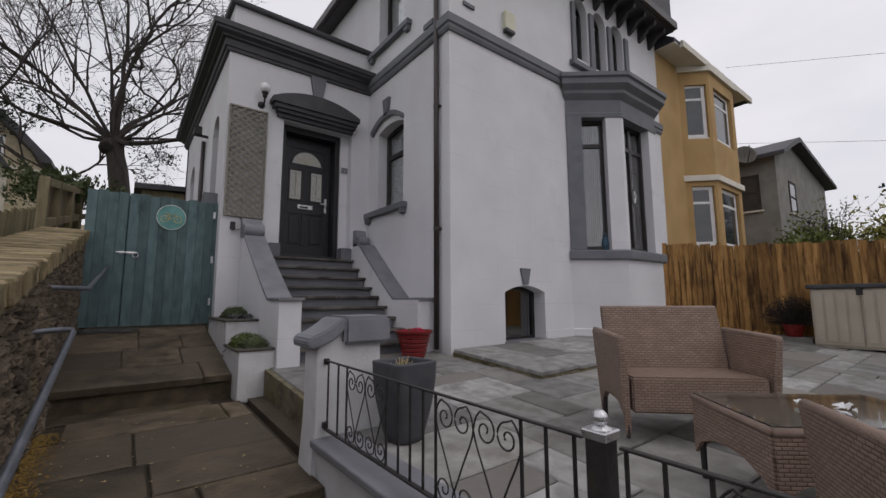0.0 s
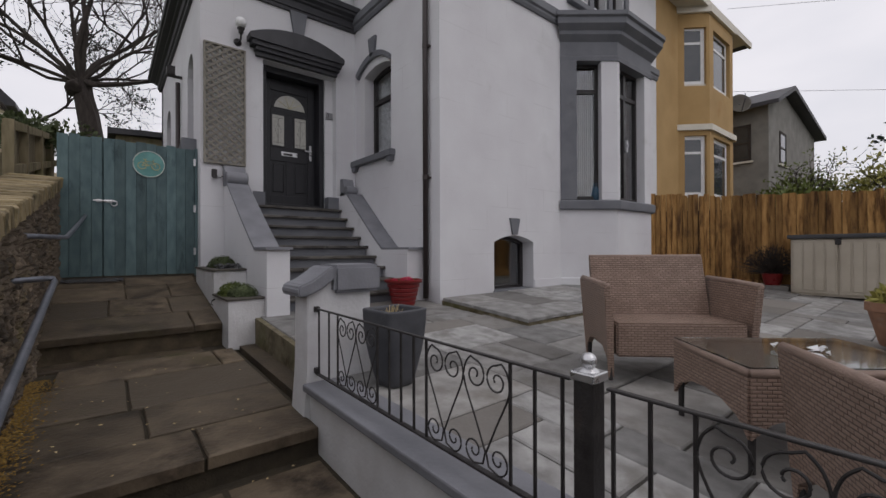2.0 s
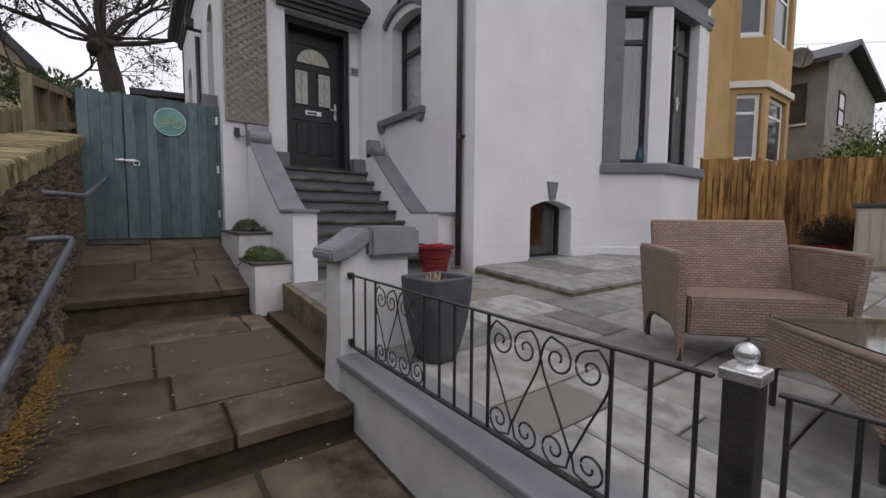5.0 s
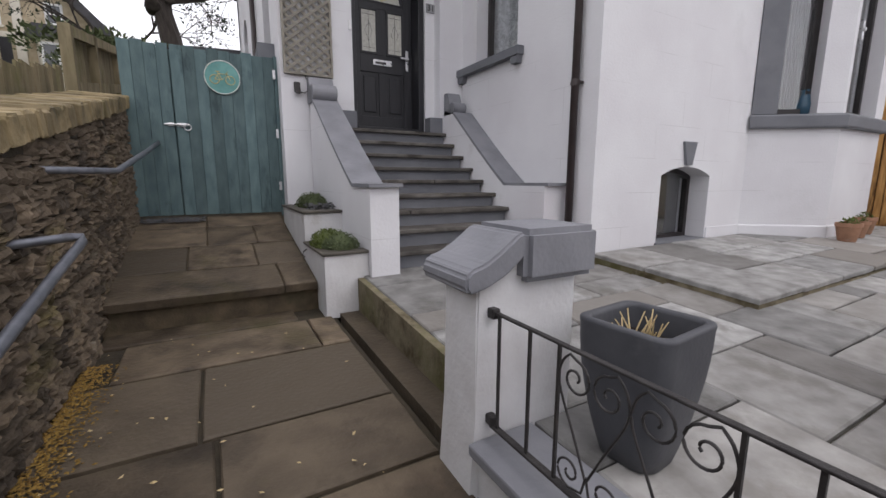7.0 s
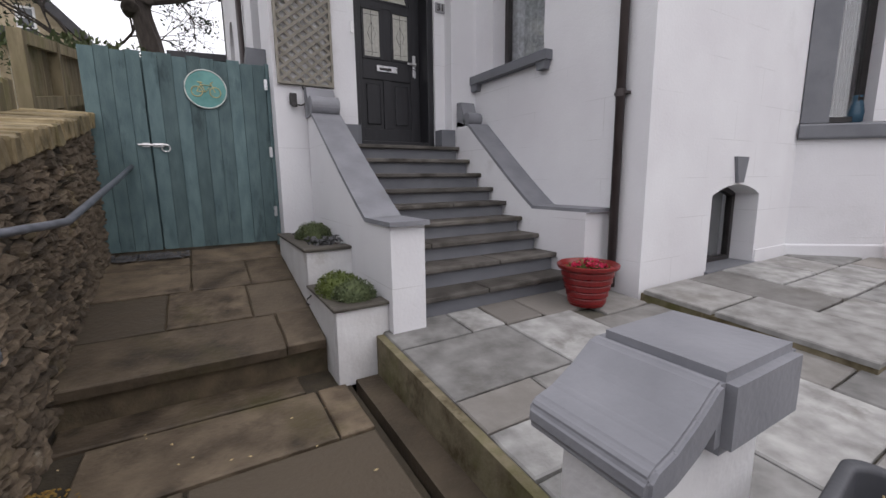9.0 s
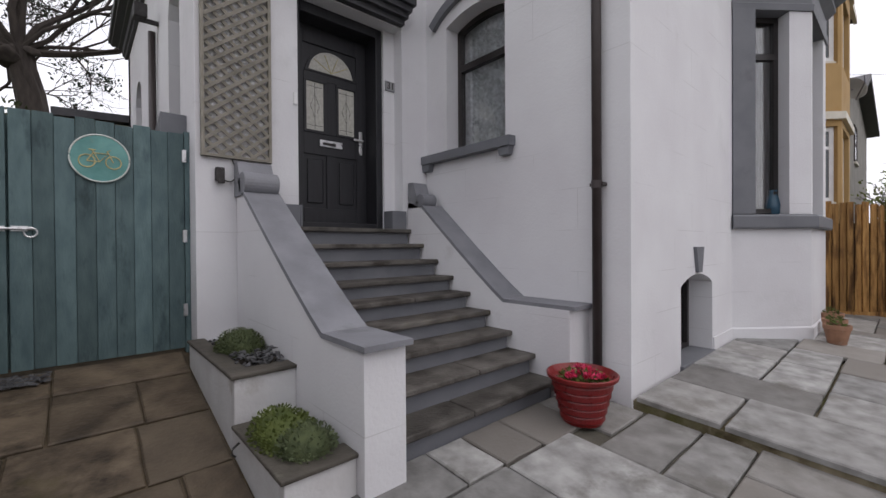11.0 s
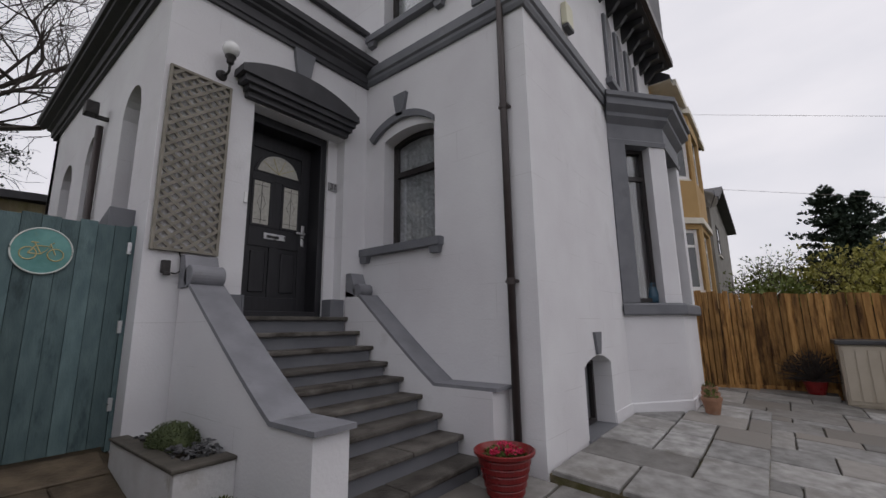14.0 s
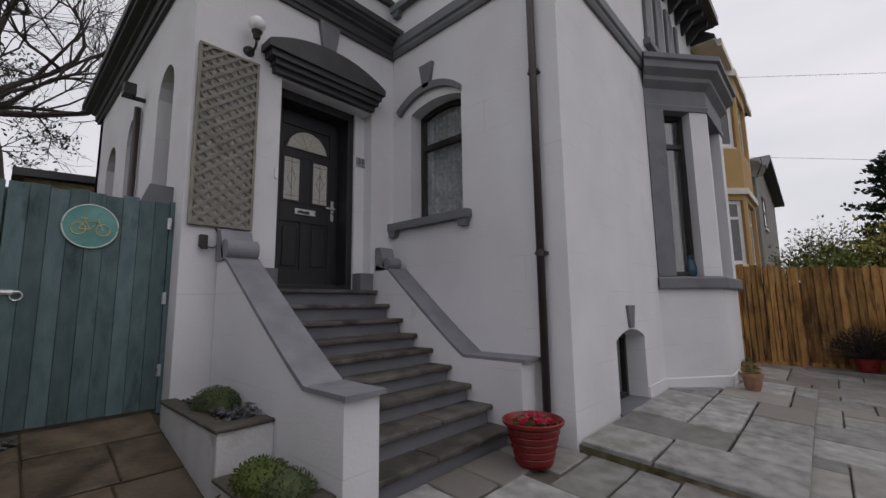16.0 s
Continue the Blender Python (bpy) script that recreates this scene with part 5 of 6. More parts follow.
# ---- pots and planting ----
def leaf_clump(bm, c, r, count, size, rnd, flat=0.7, lean=0.8):
    """Many small pointed leaves spread through a mound."""
    for _ in range(count):
        d = Vector((rnd.gauss(0, 1), rnd.gauss(0, 1), abs(rnd.gauss(0, 1)) * flat)).normalized()
        p = Vector(c) + Vector((d.x * r[0], d.y * r[1], d.z * r[2])) * (0.45 + 0.55 * rnd.random() ** 0.5)
        t = (d + Vector((rnd.uniform(-lean, lean), rnd.uniform(-lean, lean), rnd.uniform(-0.3, lean)))).normalized()
        s = t.cross(Vector((rnd.uniform(-1, 1), rnd.uniform(-1, 1), rnd.uniform(-1, 1)))).normalized()
        k = size * rnd.uniform(0.6, 1.35)
        a, b, q, e = (bm.verts.new(p - t * k * 0.5), bm.verts.new(p + s * k * 0.28), bm.verts.new(p + t * k * 0.6), bm.verts.new(p - s * k * 0.28))
        bm.faces.new((a, b, q, e))


def mound(bm, c, r, rnd):
    g = bmesh.ops.create_icosphere(bm, subdivisions=3, radius=1.0)
    for v in g["verts"]:
        n = 1 + 0.22 * noise.noise(v.co * 2.3 + Vector(c)) + 0.12 * noise.noise(v.co * 6 + Vector(c))
        v.co = Vector((c[0] + v.co.x * r[0] * n, c[1] + v.co.y * r[1] * n, c[2] + v.co.z * r[2] * n))


def cushion_plant(name, c, r, mats, label, count, size, seed):
    rnd = random.Random(seed)
    t = thing(name, c, label, "plant", group="planter plants")
    bm = bmesh.new()
    mound(bm, c, [q * 0.80 for q in r], rnd)
    part("cushion", bm, mats[0], t, smooth=True)
    bm = bmesh.new()
    leaf_clump(bm, c, r, count, size, rnd)
    part("foliage", bm, mats[1], t)
    return t


cushion_plant("saxifrage_cushion", (1.30, 5.42, 1.26), (0.17, 0.27, 0.16), (LEAF, LEAF), "mossy green cushion plant spilling over the planter", 1800, 0.022, 1)
cushion_plant("sedum_cushion", (1.33, 5.20, 1.28), (0.15, 0.15, 0.13), (LEAF_DULL, LEAF_PALE), "grey-green sedum cushion at the planter edge", 1100, 0.018, 2)
cushion_plant("thyme_cushion", (1.35, 6.36, 1.55), (0.16, 0.23, 0.15), (LEAF_DULL, LEAF_DULL), "low dull green cushion plant", 3000, 0.014, 3)
bm = bmesh.new()
rnd = random.Random(9)
for i in range(150):
    back = i >= 105
    c = Vector((1.34 + rnd.uniform(-0.11, 0.13), (6.70 if back else 5.99) + rnd.uniform(-0.13, 0.14), 1.535 + rnd.uniform(0, 0.03 if back else 0.06)))
    vs = [bm.verts.new(c + Vector((rnd.uniform(-0.024, 0.024), rnd.uniform(-0.024, 0.024), rnd.uniform(-0.012, 0.016)))) for _ in range(6)]
    bmesh.ops.convex_hull(bm, input=vs)
solid("planter_chips", bm, GRAVEL, "grey slate chips in the planter", "stone chips", kind="stuff")
bm = bmesh.new()
tube(bm, [(1.14, 5.62, 1.22 + 0.02 * math.sin(0)), (1.11, 5.62, 1.20), (1.10, 5.62, 1.17), (1.12, 5.62, 1.15)], 0.006, 6)
solid("wall_hook", bm, IRON, "small rusty hook in the planter wall", "hook")

red = thing("red_pot", (3.045, 4.735, ground_z(3.045, 4.735)), "glossy red ribbed plant pot at the foot of the steps", "plant pot")
rc = (3.06, 4.735, ground_z(3.06, 4.735))
bm = bmesh.new()
prof = [(0.13, 0.0), (0.135, 0.01)]
for i in range(5):
    h = 0.02 + i * 0.052
    prof += [(0.137 + 0.013 * i, h), (0.147 + 0.013 * i, h + 0.008), (0.148 + 0.013 * i, h + 0.040), (0.143 + 0.013 * i, h + 0.05)]
prof += [(0.215, 0.285), (0.232, 0.300), (0.236, 0.322), (0.226, 0.328), (0.20, 0.29)]
lathe(bm, prof, rc, 36)
part("body", bm, RED_POT, red, smooth=False)
bm = bmesh.new()
lathe(bm, [(0.18, 0.27), (0.185, 0.285), (0.02, 0.29)], rc, 24)
part("soil", bm, SOIL, red)
rnd = random.Random(12)
bm = bmesh.new()
leaf_clump(bm, (rc[0], rc[1], rc[2] + 0.285), (0.17, 0.17, 0.05), 420, 0.035, rnd)
part("leaves", bm, LEAF, red)
for cx, cy, r in ((-0.05, -0.08, 0.045), (0.07, -0.02, 0.05), (-0.02, 0.03, 0.035), (0.10, 0.07, 0.05), (-0.11, 0.02, 0.035), (0.02, -0.13, 0.03)):
    bm = bmesh.new()
    leaf_clump(bm, (rc[0] + cx, rc[1] + cy, rc[2] + 0.315), (r, r, r * 0.7), 90, 0.026, rnd)
    part("bloom", bm, BLOOM, red, "pink and red flower head")

# tall grey square pot by the pillar
def tapered_pot(name, c, turn, top, base, h, material, label):
    t = thing(name, c, label, "plant pot")
    m = Matrix.Translation(c) @ Matrix.Rotation(radians(turn), 4, "Z")

    def ring(bm, half, z, r):
        out = []
        for qx, qy in ((1, 1), (-1, 1), (-1, -1), (1, -1)):
            a0 = {(1, 1): 0, (-1, 1): 90, (-1, -1): 180, (1, -1): 270}[(qx, qy)]
            for k in range(6):
                a = radians(a0 + k * 18)
                out.append(bm.verts.new(m @ Vector((qx * (half - r) + r * math.cos(a), qy * (half - r) + r * math.sin(a), z))))
        return out
    bm = bmesh.new()
    prof = [(base - 0.01, 0.0, 0.06), (base, 0.004, 0.065)]
    prof += [(base + (top - base) * math.sin(q / 9 * math.pi / 2) ** 0.92, 0.004 + (h - 0.03) * q / 9, 0.065 - 0.002 * q) for q in range(1, 10)]
    prof += [(top + 0.002, h - 0.012, 0.047), (top + 0.001, h - 0.003, 0.047), (top - 0.004, h, 0.045), (top - 0.020, h, 0.040), (top - 0.026, h - 0.004, 0.038), (top - 0.028, h - 0.015, 0.036), (top - 0.034, h - 0.13, 0.034)]
    rings = [ring(bm, a, z, r) for a, z, r in prof]
    for a, b in zip(rings, rings[1:]):
        for j in range(24):
            bm.faces.new((a[j], a[(j + 1) % 24], b[(j + 1) % 24], b[j]))
    bm.faces.new(list(reversed(rings[0])))
    part("body", bm, material, t, smooth=True)
    bm = bmesh.new()
    bm.faces.new(ring(bm, top - 0.033, h - 0.09, 0.034))
    part("soil", bm, SOIL, t)
    return t


gp = tapered_pot("grey_planter_pot", (1.640, 2.695, ground_z(1.64, 2.70)), 6, 0.157, 0.10, 0.478, GREY_POT, "tall dark grey square tapered pot with dead stalks")
rnd = random.Random(5)
for i in range(22):
    bm = bmesh.new()
    x, y = 1.625 + rnd.uniform(-0.06, 0.03), 2.70 + rnd.uniform(-0.045, 0.055)
    z = ground_z(1.64, 2.70) + 0.385
    tube(bm, [(x, y, z), (x + rnd.uniform(-0.05, 0.05), y + rnd.uniform(-0.05, 0.05), z + rnd.uniform(0.05, 0.12))], 0.004, 5, 0.002)
    part("dead_stalk", bm, STRAW, gp, "dry straw-coloured cut stalk" if i == 0 else "")


def round_pot(name, c, r, h, label, group=""):
    t = thing(name, c, label, "plant pot", group)
    bm = bmesh.new()
    lathe(bm, [(r * 0.62, 0.0), (r * 0.66, 0.01), (r * 0.93, h * 0.78), (r, h * 0.80), (r, h), (r * 0.88, h), (r * 0.84, h * 0.8), (0.01, h * 0.78)], c, 28)
    part("body", bm, TERRA, t)
    bm = bmesh.new()
    lathe(bm, [(r * 0.85, h * 0.84), (0.01, h * 0.87)], c, 20)
    part("soil", bm, SOIL, t)
    return t


bigc = (5.80, 0.70, ground_z(5.80, 0.70) + 0.045)
big = round_pot("terracotta_pot", bigc, 0.28, 0.40, "large terracotta pot with yellow-green foliage on feet")
rnd = random.Random(31)
bm = bmesh.new()
leaf_clump(bm, (bigc[0], bigc[1], bigc[2] + 0.38), (0.26, 0.26, 0.22), 700, 0.055, rnd)
part("foliage", bm, LEAF_YELLOW, big, "yellow-green leaves")
for a in (0.5, 2.6, 4.7):
    bm = bmesh.new()
    box(bm, bigc[0] + 0.17 * math.cos(a) - 0.03, bigc[0] + 0.17 * math.cos(a) + 0.03, bigc[1] + 0.17 * math.sin(a) - 0.03, bigc[1] + 0.17 * math.sin(a) + 0.03, bigc[2] - 0.045, bigc[2], 0.005)
    part("foot", bm, SHED_LID, big)
for i, (x, y, r, h) in enumerate(((6.90, 3.80, 0.125, 0.22), (7.36, 3.86, 0.12, 0.21), (7.82, 3.93, 0.125, 0.22))):
    c = (x, y, ground_z(x, y) + 0.07)
    p = round_pot("terracotta_pot", c, r, h, "weathered terracotta pot beside the bay", "pots by the bay")
    rnd = random.Random(40 + i)
    bm = bmesh.new()
    leaf_clump(bm, (x, y, c[2] + h * 0.9), (r * 0.7, r * 0.7, 0.09), 90, 0.03, rnd)
    part("leaves", bm, LEAF, p)

# dark shrub by the storage box
shrub = thing("dark_shrub", (9.95, 2.62, 1.075), "dark leafless twiggy shrub in a red-brown pot against the fence", "shrub")
rnd = random.Random(77)
bm = bmesh.new()
for i in range(320):
    a, e = rnd.uniform(0, 6.28), rnd.uniform(0.0, 1.5)
    L = rnd.uniform(0.30, 0.60)
    d = Vector((0.55 * math.cos(a) * math.cos(e), math.sin(a) * math.cos(e), math.sin(e)))
    p0 = Vector((9.98, 2.60, 1.27))
    tube(bm, [p0, p0 + d * L * 0.5 + Vector((0, 0, 0.02)), p0 + d * L + Vector((rnd.uniform(-0.06, 0.06), rnd.uniform(-0.08, 0.08), 0))], 0.006, 4, 0.002)
part("twig_mass", bm, BARK, shrub)
bm = bmesh.new()
leaf_clump(bm, (9.98, 2.60, 1.42), (0.26, 0.44, 0.40), 1300, 0.032, rnd)
part("leaves", bm, RUSSET, shrub, "sparse dull russet leaves")
bm = bmesh.new()
lathe(bm, [(0.12, 0.0), (0.17, 0.20), (0.18, 0.22), (0.15, 0.22), (0.02, 0.20)], (9.98, 2.60, 1.075), 22)
part("pot", bm, RED_POT, shrub, "dark red pot")

# ---- fences above the rubble wall ----
picket = thing("picket_fence", (-0.75, 5.5, 2.2), "low weathered close-board fence above the stone wall", "fence")
i = 0
y = 7.45
rnd = random.Random(3)
while y > -3.5:
    w = rnd.uniform(0.10, 0.14)
    zc = 2.90 + 0.20 * (y - 7.45) + rnd.uniform(-0.02, 0.02)
    bm = bmesh.new()
    box(bm, -0.765, -0.745, y - w + 0.004, y - 0.002, zc - 0.55, zc, 0.004)
    part("board", bm, OLD_WOOD, picket)
    y -= w
for dz in (0.12, 0.40):
    bm = bmesh.new()
    prism(bm, [(-3.5, 2.90 + 0.2 * (-3.5 - 7.45) - dz - 0.06), (7.45, 2.90 - dz - 0.06), (7.45, 2.90 - dz), (-3.5, 2.90 + 0.2 * (-3.5 - 7.45) - dz)], on_x(-0.80), 0, 0.03)
    part("rail", bm, OLD_WOOD, picket)
panel = thing("panel_fence", (-0.75, 9.5, 2.6), "tall weathered timber panel fence with stout posts", "fence")
for y in (7.6, 8.75, 10.4, 12.0):
    bm = bmesh.new()
    zt = 3.32 + 0.18 * (y - 7.6)
    box(bm, -0.76, -0.66, y - 0.05, y + 0.05, zt - 1.2, zt + 0.03, 0.006)
    part("post", bm, OLD_WOOD, panel)
for lo, hi, x0, t in ((-0.06, 0.05, -0.74, 0.07), (-0.62, -0.50, -0.74, 0.06)):
    bm = bmesh.new()
    prism(bm, [(7.6, 3.30 + lo), (13.5, 3.30 + 0.18 * 5.9 + lo), (13.5, 3.30 + 0.18 * 5.9 + hi), (7.6, 3.30 + hi)], on_x(x0), 0, t)
    part("rail", bm, OLD_WOOD, panel)
y = 7.6
while y < 13.5:
    bm = bmesh.new()
    zt = 3.30 + 0.18 * (y - 7.6)
    box(bm, -0.775, -0.755, y, y + 0.145, zt - 1.0, zt, 0.003)
    part("board", bm, OLD_WOOD, panel)
    y += 0.15


# ---- neighbouring houses ----
def house_window(parent, place, a, b, z0, z1, split=0.72, material=None):
    bm = bmesh.new()
    f = 0.085
    zs = z0 + (z1 - z0) * split
    for p, q, r, s in ((a, b, z0, z0 + f), (a, b, z1 - f, z1), (a, a + f, z0 + f, z1 - f), (b - f, b, z0 + f, z1 - f), (a + f, b - f, zs - 0.03, zs + 0.03)):
        prism(bm, [(p, r), (q, r), (q, s), (p, s)], place, -0.03, 0.05)
    w = part("window", bm, material or UPVC_WHITE, parent)
    bm = bmesh.new()
    prism(bm, [(a + f, z0 + f), (b - f, z0 + f), (b - f, z1 - f), (a + f, z1 - f)], place, -0.018, 0.01)
    part("pane", bm, DARK_PANE, w, "dark reflecting glass")
    bm = bmesh.new()
    prism(bm, [(a - 0.06, z0 - 0.07), (b + 0.06, z0 - 0.07), (b + 0.06, z0), (a - 0.06, z0)], place, -0.07, 0.0)
    part("sill", bm, CREAM, w)


DARK_PANE = mat("dark_window_pane", (0.03, 0.035, 0.04), (0.05, 0.055, 0.06), 2.0, 0.06, 0.0, specular=0.9)
yel = thing("ochre_house", (12, 6, 1.0), "ochre rendered neighbouring house with a two-storey bay", "house")
bm = bmesh.new()
box(bm, XE + 0.004, 14.4, 4.62, 12, 0.5, 7.9)
part("wall", bm, YELLOW_WALL, yel)
A0, A1, A2, A3 = (10.95, 4.62), (11.48, 4.12), (13.15, 4.12), (13.68, 4.62)
BAY_C = Vector(((A0[0] + A3[0]) / 2, 4.9))
bm = bmesh.new()
prism(bm, [tuple(BAY_C + (Vector(p) - BAY_C) * f) for p, f in ((A0, 0.88), (A1, 0.80), (A2, 0.80), (A3, 0.88))], lambda u, v, t: (u, v, t), 0.5, 7.45)
part("bay_core", bm, YELLOW_WALL, yel)
for z0, z1 in ((0.5, 3.0), (4.5, 5.70), (7.12, 7.45)):
    bm = bmesh.new()
    prism(bm, [A0, A1, A2, A3], lambda u, v, t: (u, v, t), z0, z1)
    part("spandrel", bm, YELLOW_WALL, yel)
for z0, z1 in ((3.0, 4.5), (5.70, 7.12)):
    for pts in ([A0, (A0[0] + 0.10, 4.52), (A0[0] + 0.24, 4.62)], [(A1[0] - 0.05, A1[1] + 0.05), A1, (A1[0] + 0.26, A1[1]), (A1[0] + 0.26, A1[1] + 0.16), (A1[0] + 0.03, A1[1] + 0.16)],
                [(A2[0] - 0.22, A2[1]), A2, (A2[0] + 0.13, A2[1] + 0.12), (A2[0] + 0.02, A2[1] + 0.24), (A2[0] - 0.22, A2[1] + 0.16)]):
        bm = bmesh.new()
        prism(bm, pts, lambda u, v, t: (u, v, t), z0, z1)
        part("pier", bm, YELLOW_WALL, yel)
for z0, z1, o in ((7.45, 7.62, 0.07), (4.62, 4.76, 0.07)):
    bm = bmesh.new()
    prism(bm, [(A0[0] - o, 4.62), (A1[0] - o * 0.6, A1[1] - o), (A2[0] + o * 0.6, A2[1] - o), (A3[0] + o, 4.62)], lambda u, v, t: (u, v, t), z0, z1)
    part("fascia", bm, CREAM, yel, "cream painted fascia")
B1, B2 = on_seg((A0[0] + 0.07, A0[1] + 0.07), (A1[0] + 0.07, A1[1] + 0.07)), on_seg((A1[0], A1[1] + 0.11), (A2[0], A2[1] + 0.11))
for z0, z1 in ((5.75, 7.15), (3.05, 4.50)):
    house_window(yel, B1, 0.08, 0.64, z0, z1)
    house_window(yel, B2, 0.32, 1.42, z0, z1)
bm = bmesh.new()
prism(bm, [(4.17, 7.62), (4.17, 7.72), (8.0, 10.6), (12.0, 7.70), (12.0, 7.62)], lambda u, v, t: (t, u, v), XE + 0.01, 14.75)
part("roof", bm, SLATE, yel, "dark slate roof")
bm = bmesh.new()
box(bm, XE + 0.3, 14.75, 4.10, 4.17, 7.58, 7.74)
part("gutter", bm, CREAM, yel, "cream gutter board")
bm = bmesh.new()
box(bm, XE + 0.01, 14.4, 4.17, 4.62, 7.60, 7.62)
part("soffit", bm, CREAM, yel)
dish = thing("satellite_dish", (13.9, 4.3, 5.6), "grey satellite dish on the ochre house wall", "satellite dish")
dm = Matrix.Translation((13.72, 4.12, 5.75)) @ Matrix.Rotation(radians(-58), 4, "Z") @ Matrix.Rotation(radians(72), 4, "X")
bm = bmesh.new()
rings = []
for i in range(6):
    r = 0.26 * i / 5
    rings.append([bm.verts.new(dm @ Vector((r * math.cos(j * math.pi / 12), 1.1 * r * math.sin(j * math.pi / 12), 0.55 * r * r))) for j in range(24)] if i else [bm.verts.new(dm @ Vector((0, 0, 0)))])
for j in range(24):
    bm.faces.new((rings[0][0], rings[1][j], rings[1][(j + 1) % 24]))
for a, b in zip(rings[1:], rings[2:]):
    for j in range(24):
        bm.faces.new((a[j], b[j], b[(j + 1) % 24], a[(j + 1) % 24]))
bmesh.ops.solidify(bm, geom=bm.faces[:], thickness=0.012)
part("reflector", bm, GREY_HOUSE, dish, smooth=True)
bm = bmesh.new()
tube(bm, [dm @ Vector((0, 0, 0)), (13.75, 4.2, 5.6), (13.75, 4.62, 5.6)], 0.025, 8)
tube(bm, [dm @ Vector((0, -0.30, 0.03)), dm @ Vector((0, -0.12, 0.40)), dm @ Vector((0, 0.02, 0.42))], 0.015, 6)
part("arm", bm, GALV, dish)

gh = thing("grey_house", (22, 6, 1.0), "grey roughcast house with a low dark roof beyond the gardens", "house")
bm = bmesh.new()
prism(bm, [(18.0, 0.05), (25.5, 0.05), (25.5, 6.80), (20.0, 7.62), (18.0, 6.80)], on_y(4.45), 0, 4.15)
part("wall", bm, GREY_HOUSE, gh)
bm = bmesh.new()
prism(bm, [(17.6, 6.66), (20.0, 7.63), (25.9, 6.74), (25.9, 6.88), (20.0, 7.80), (17.6, 6.80)], lambda u, v, t: (u, t, v), 4.08, 9.0)
part("roof", bm, SLATE, gh, "low dark roof")
house_window(gh, lambda u, v, d: (18.0 + d, u, v), 4.95, 5.8, 4.9, 6.2, 0.5, BARK)
house_window(gh, on_y(4.45), 19.4, 20.3, 4.9, 6.1, 0.5, BARK)
house_window(gh, lambda u, v, d: (18.0 + d, u, v), 5.0, 5.75, 2.4, 3.6, 0.5, BARK)

bh = thing("buff_stone_house", (-6, 28, 5.0), "buff stone villa with bay and white trim up the hill", "house")
bm = bmesh.new()
prism(bm, [(-14.0, 3.0), (-3.2, 3.0), (-3.2, 7.95), (-4.8, 9.75), (-6.0, 9.55), (-14.0, 9.55)], on_y(26.0), 0, 8)
part("wall", bm, BUFF_STONE, bh)
bm = bmesh.new()
prism(bm, [(-14.3, 9.55), (-6.05, 9.57), (-4.8, 9.77), (-3.15, 7.95), (-2.85, 7.95), (-2.85, 8.12), (-4.7, 10.15), (-6.2, 9.95), (-12.0, 11.0), (-14.3, 9.8)], on_y(25.6), 0, 8.8)
part("roof", bm, SLATE, bh, "grey slate roof")
for a, b, z0, z1 in ((-6.05, -5.75, 3.0, 9.5), (-14.0, -3.2, 7.55, 7.66)):
    bm = bmesh.new()
    box(bm, a, b, 25.9, 26.0, z0, z1)
    part("trim_band", bm, CREAM, bh, "pale stone band")
for a, b, z0, z1 in ((-5.05, -4.45, 8.15, 9.0), (-7.0, -6.4, 7.9, 8.85), (-9.0, -8.2, 7.9, 8.85)):
    house_window(bh, on_y(26.0), a, b, z0, z1, 0.5)
bm = bmesh.new()
box(bm, -6.55, -6.2, 25.93, 26.0, 5.9, 7.45)
part("door", bm, DOOR, bh, "dark front door")
bm = bmesh.new()
box(bm, -6.75, -6.0, 25.88, 25.93, 7.45, 7.65)
part("door_hood", bm, CREAM, bh)
bm = bmesh.new()
prism(bm, [(-5.45, 26.0), (-5.2, 25.3), (-4.5, 25.3), (-4.25, 26.0)], lambda u, v, t: (u, v, t), 4.5, 7.45)
part("bay", bm, CREAM, bh)
house_window(bh, on_y(25.3), -5.15, -4.55, 6.1, 7.3, 0.5)
bm = bmesh.new()
prism(bm, [(-5.6, 7.45), (-4.1, 7.45), (-4.4, 7.95), (-5.3, 7.95)], lambda u, v, t: (u, t, v), 25.15, 26.0)
part("bay_roof", bm, SLATE, bh)
bm = bmesh.new()
box(bm, -8.3, -7.0, 25.75, 28, 9.75, 10.6)
part("dormer", bm, CREAM, bh)
sh = thing("small_house", (-8.6, 21, 4.0), "buff rendered low building with a dark pitched roof", "house")
bm = bmesh.new()
box(bm, -11.9, -7.5, 20.0, 25.0, 3.0, 7.9)
part("wall", bm, BUFF_STONE, sh)
bm = bmesh.new()
prism(bm, [(-12.3, 7.8), (-7.0, 7.8), (-9.6, 9.4)], lambda u, v, t: (u, t, v), 19.6, 25.4)
part("roof", bm, SLATE, sh, "dark slate roof")
house_window(sh, on_y(20.0), -8.5, -7.9, 6.5, 7.3, 0.5)
lt = thing("lean_to_shed", (0.9, 14.0, 4.0), "dark low lean-to roof beyond the gate", "shed")
bm = bmesh.new()
box(bm, 0.35, 3.4, 13.0, 16.0, 2.2, 4.55)
part("wall", bm, OLD_WOOD, lt)
bm = bmesh.new()
prism(bm, [(0.2, 4.66), (3.6, 4.82), (3.6, 4.72), (0.2, 4.52)], lambda u, v, t: (u, t, v), 12.85, 16.2)
part("roof", bm, SLATE, lt, "dark felt roof")
bm = bmesh.new()
rnd = random.Random(8)
for i in range(9):
    x = -7 + i * 2.2
    box(bm, x, x + rnd.uniform(1.2, 1.8), 60, 64, 4, 9.4 + rnd.uniform(-0.5, 0.9) + 0.15 * i)
solid("far_terrace", bm, BUFF_STONE, "distant row of houses on the hillside", "houses", kind="stuff")

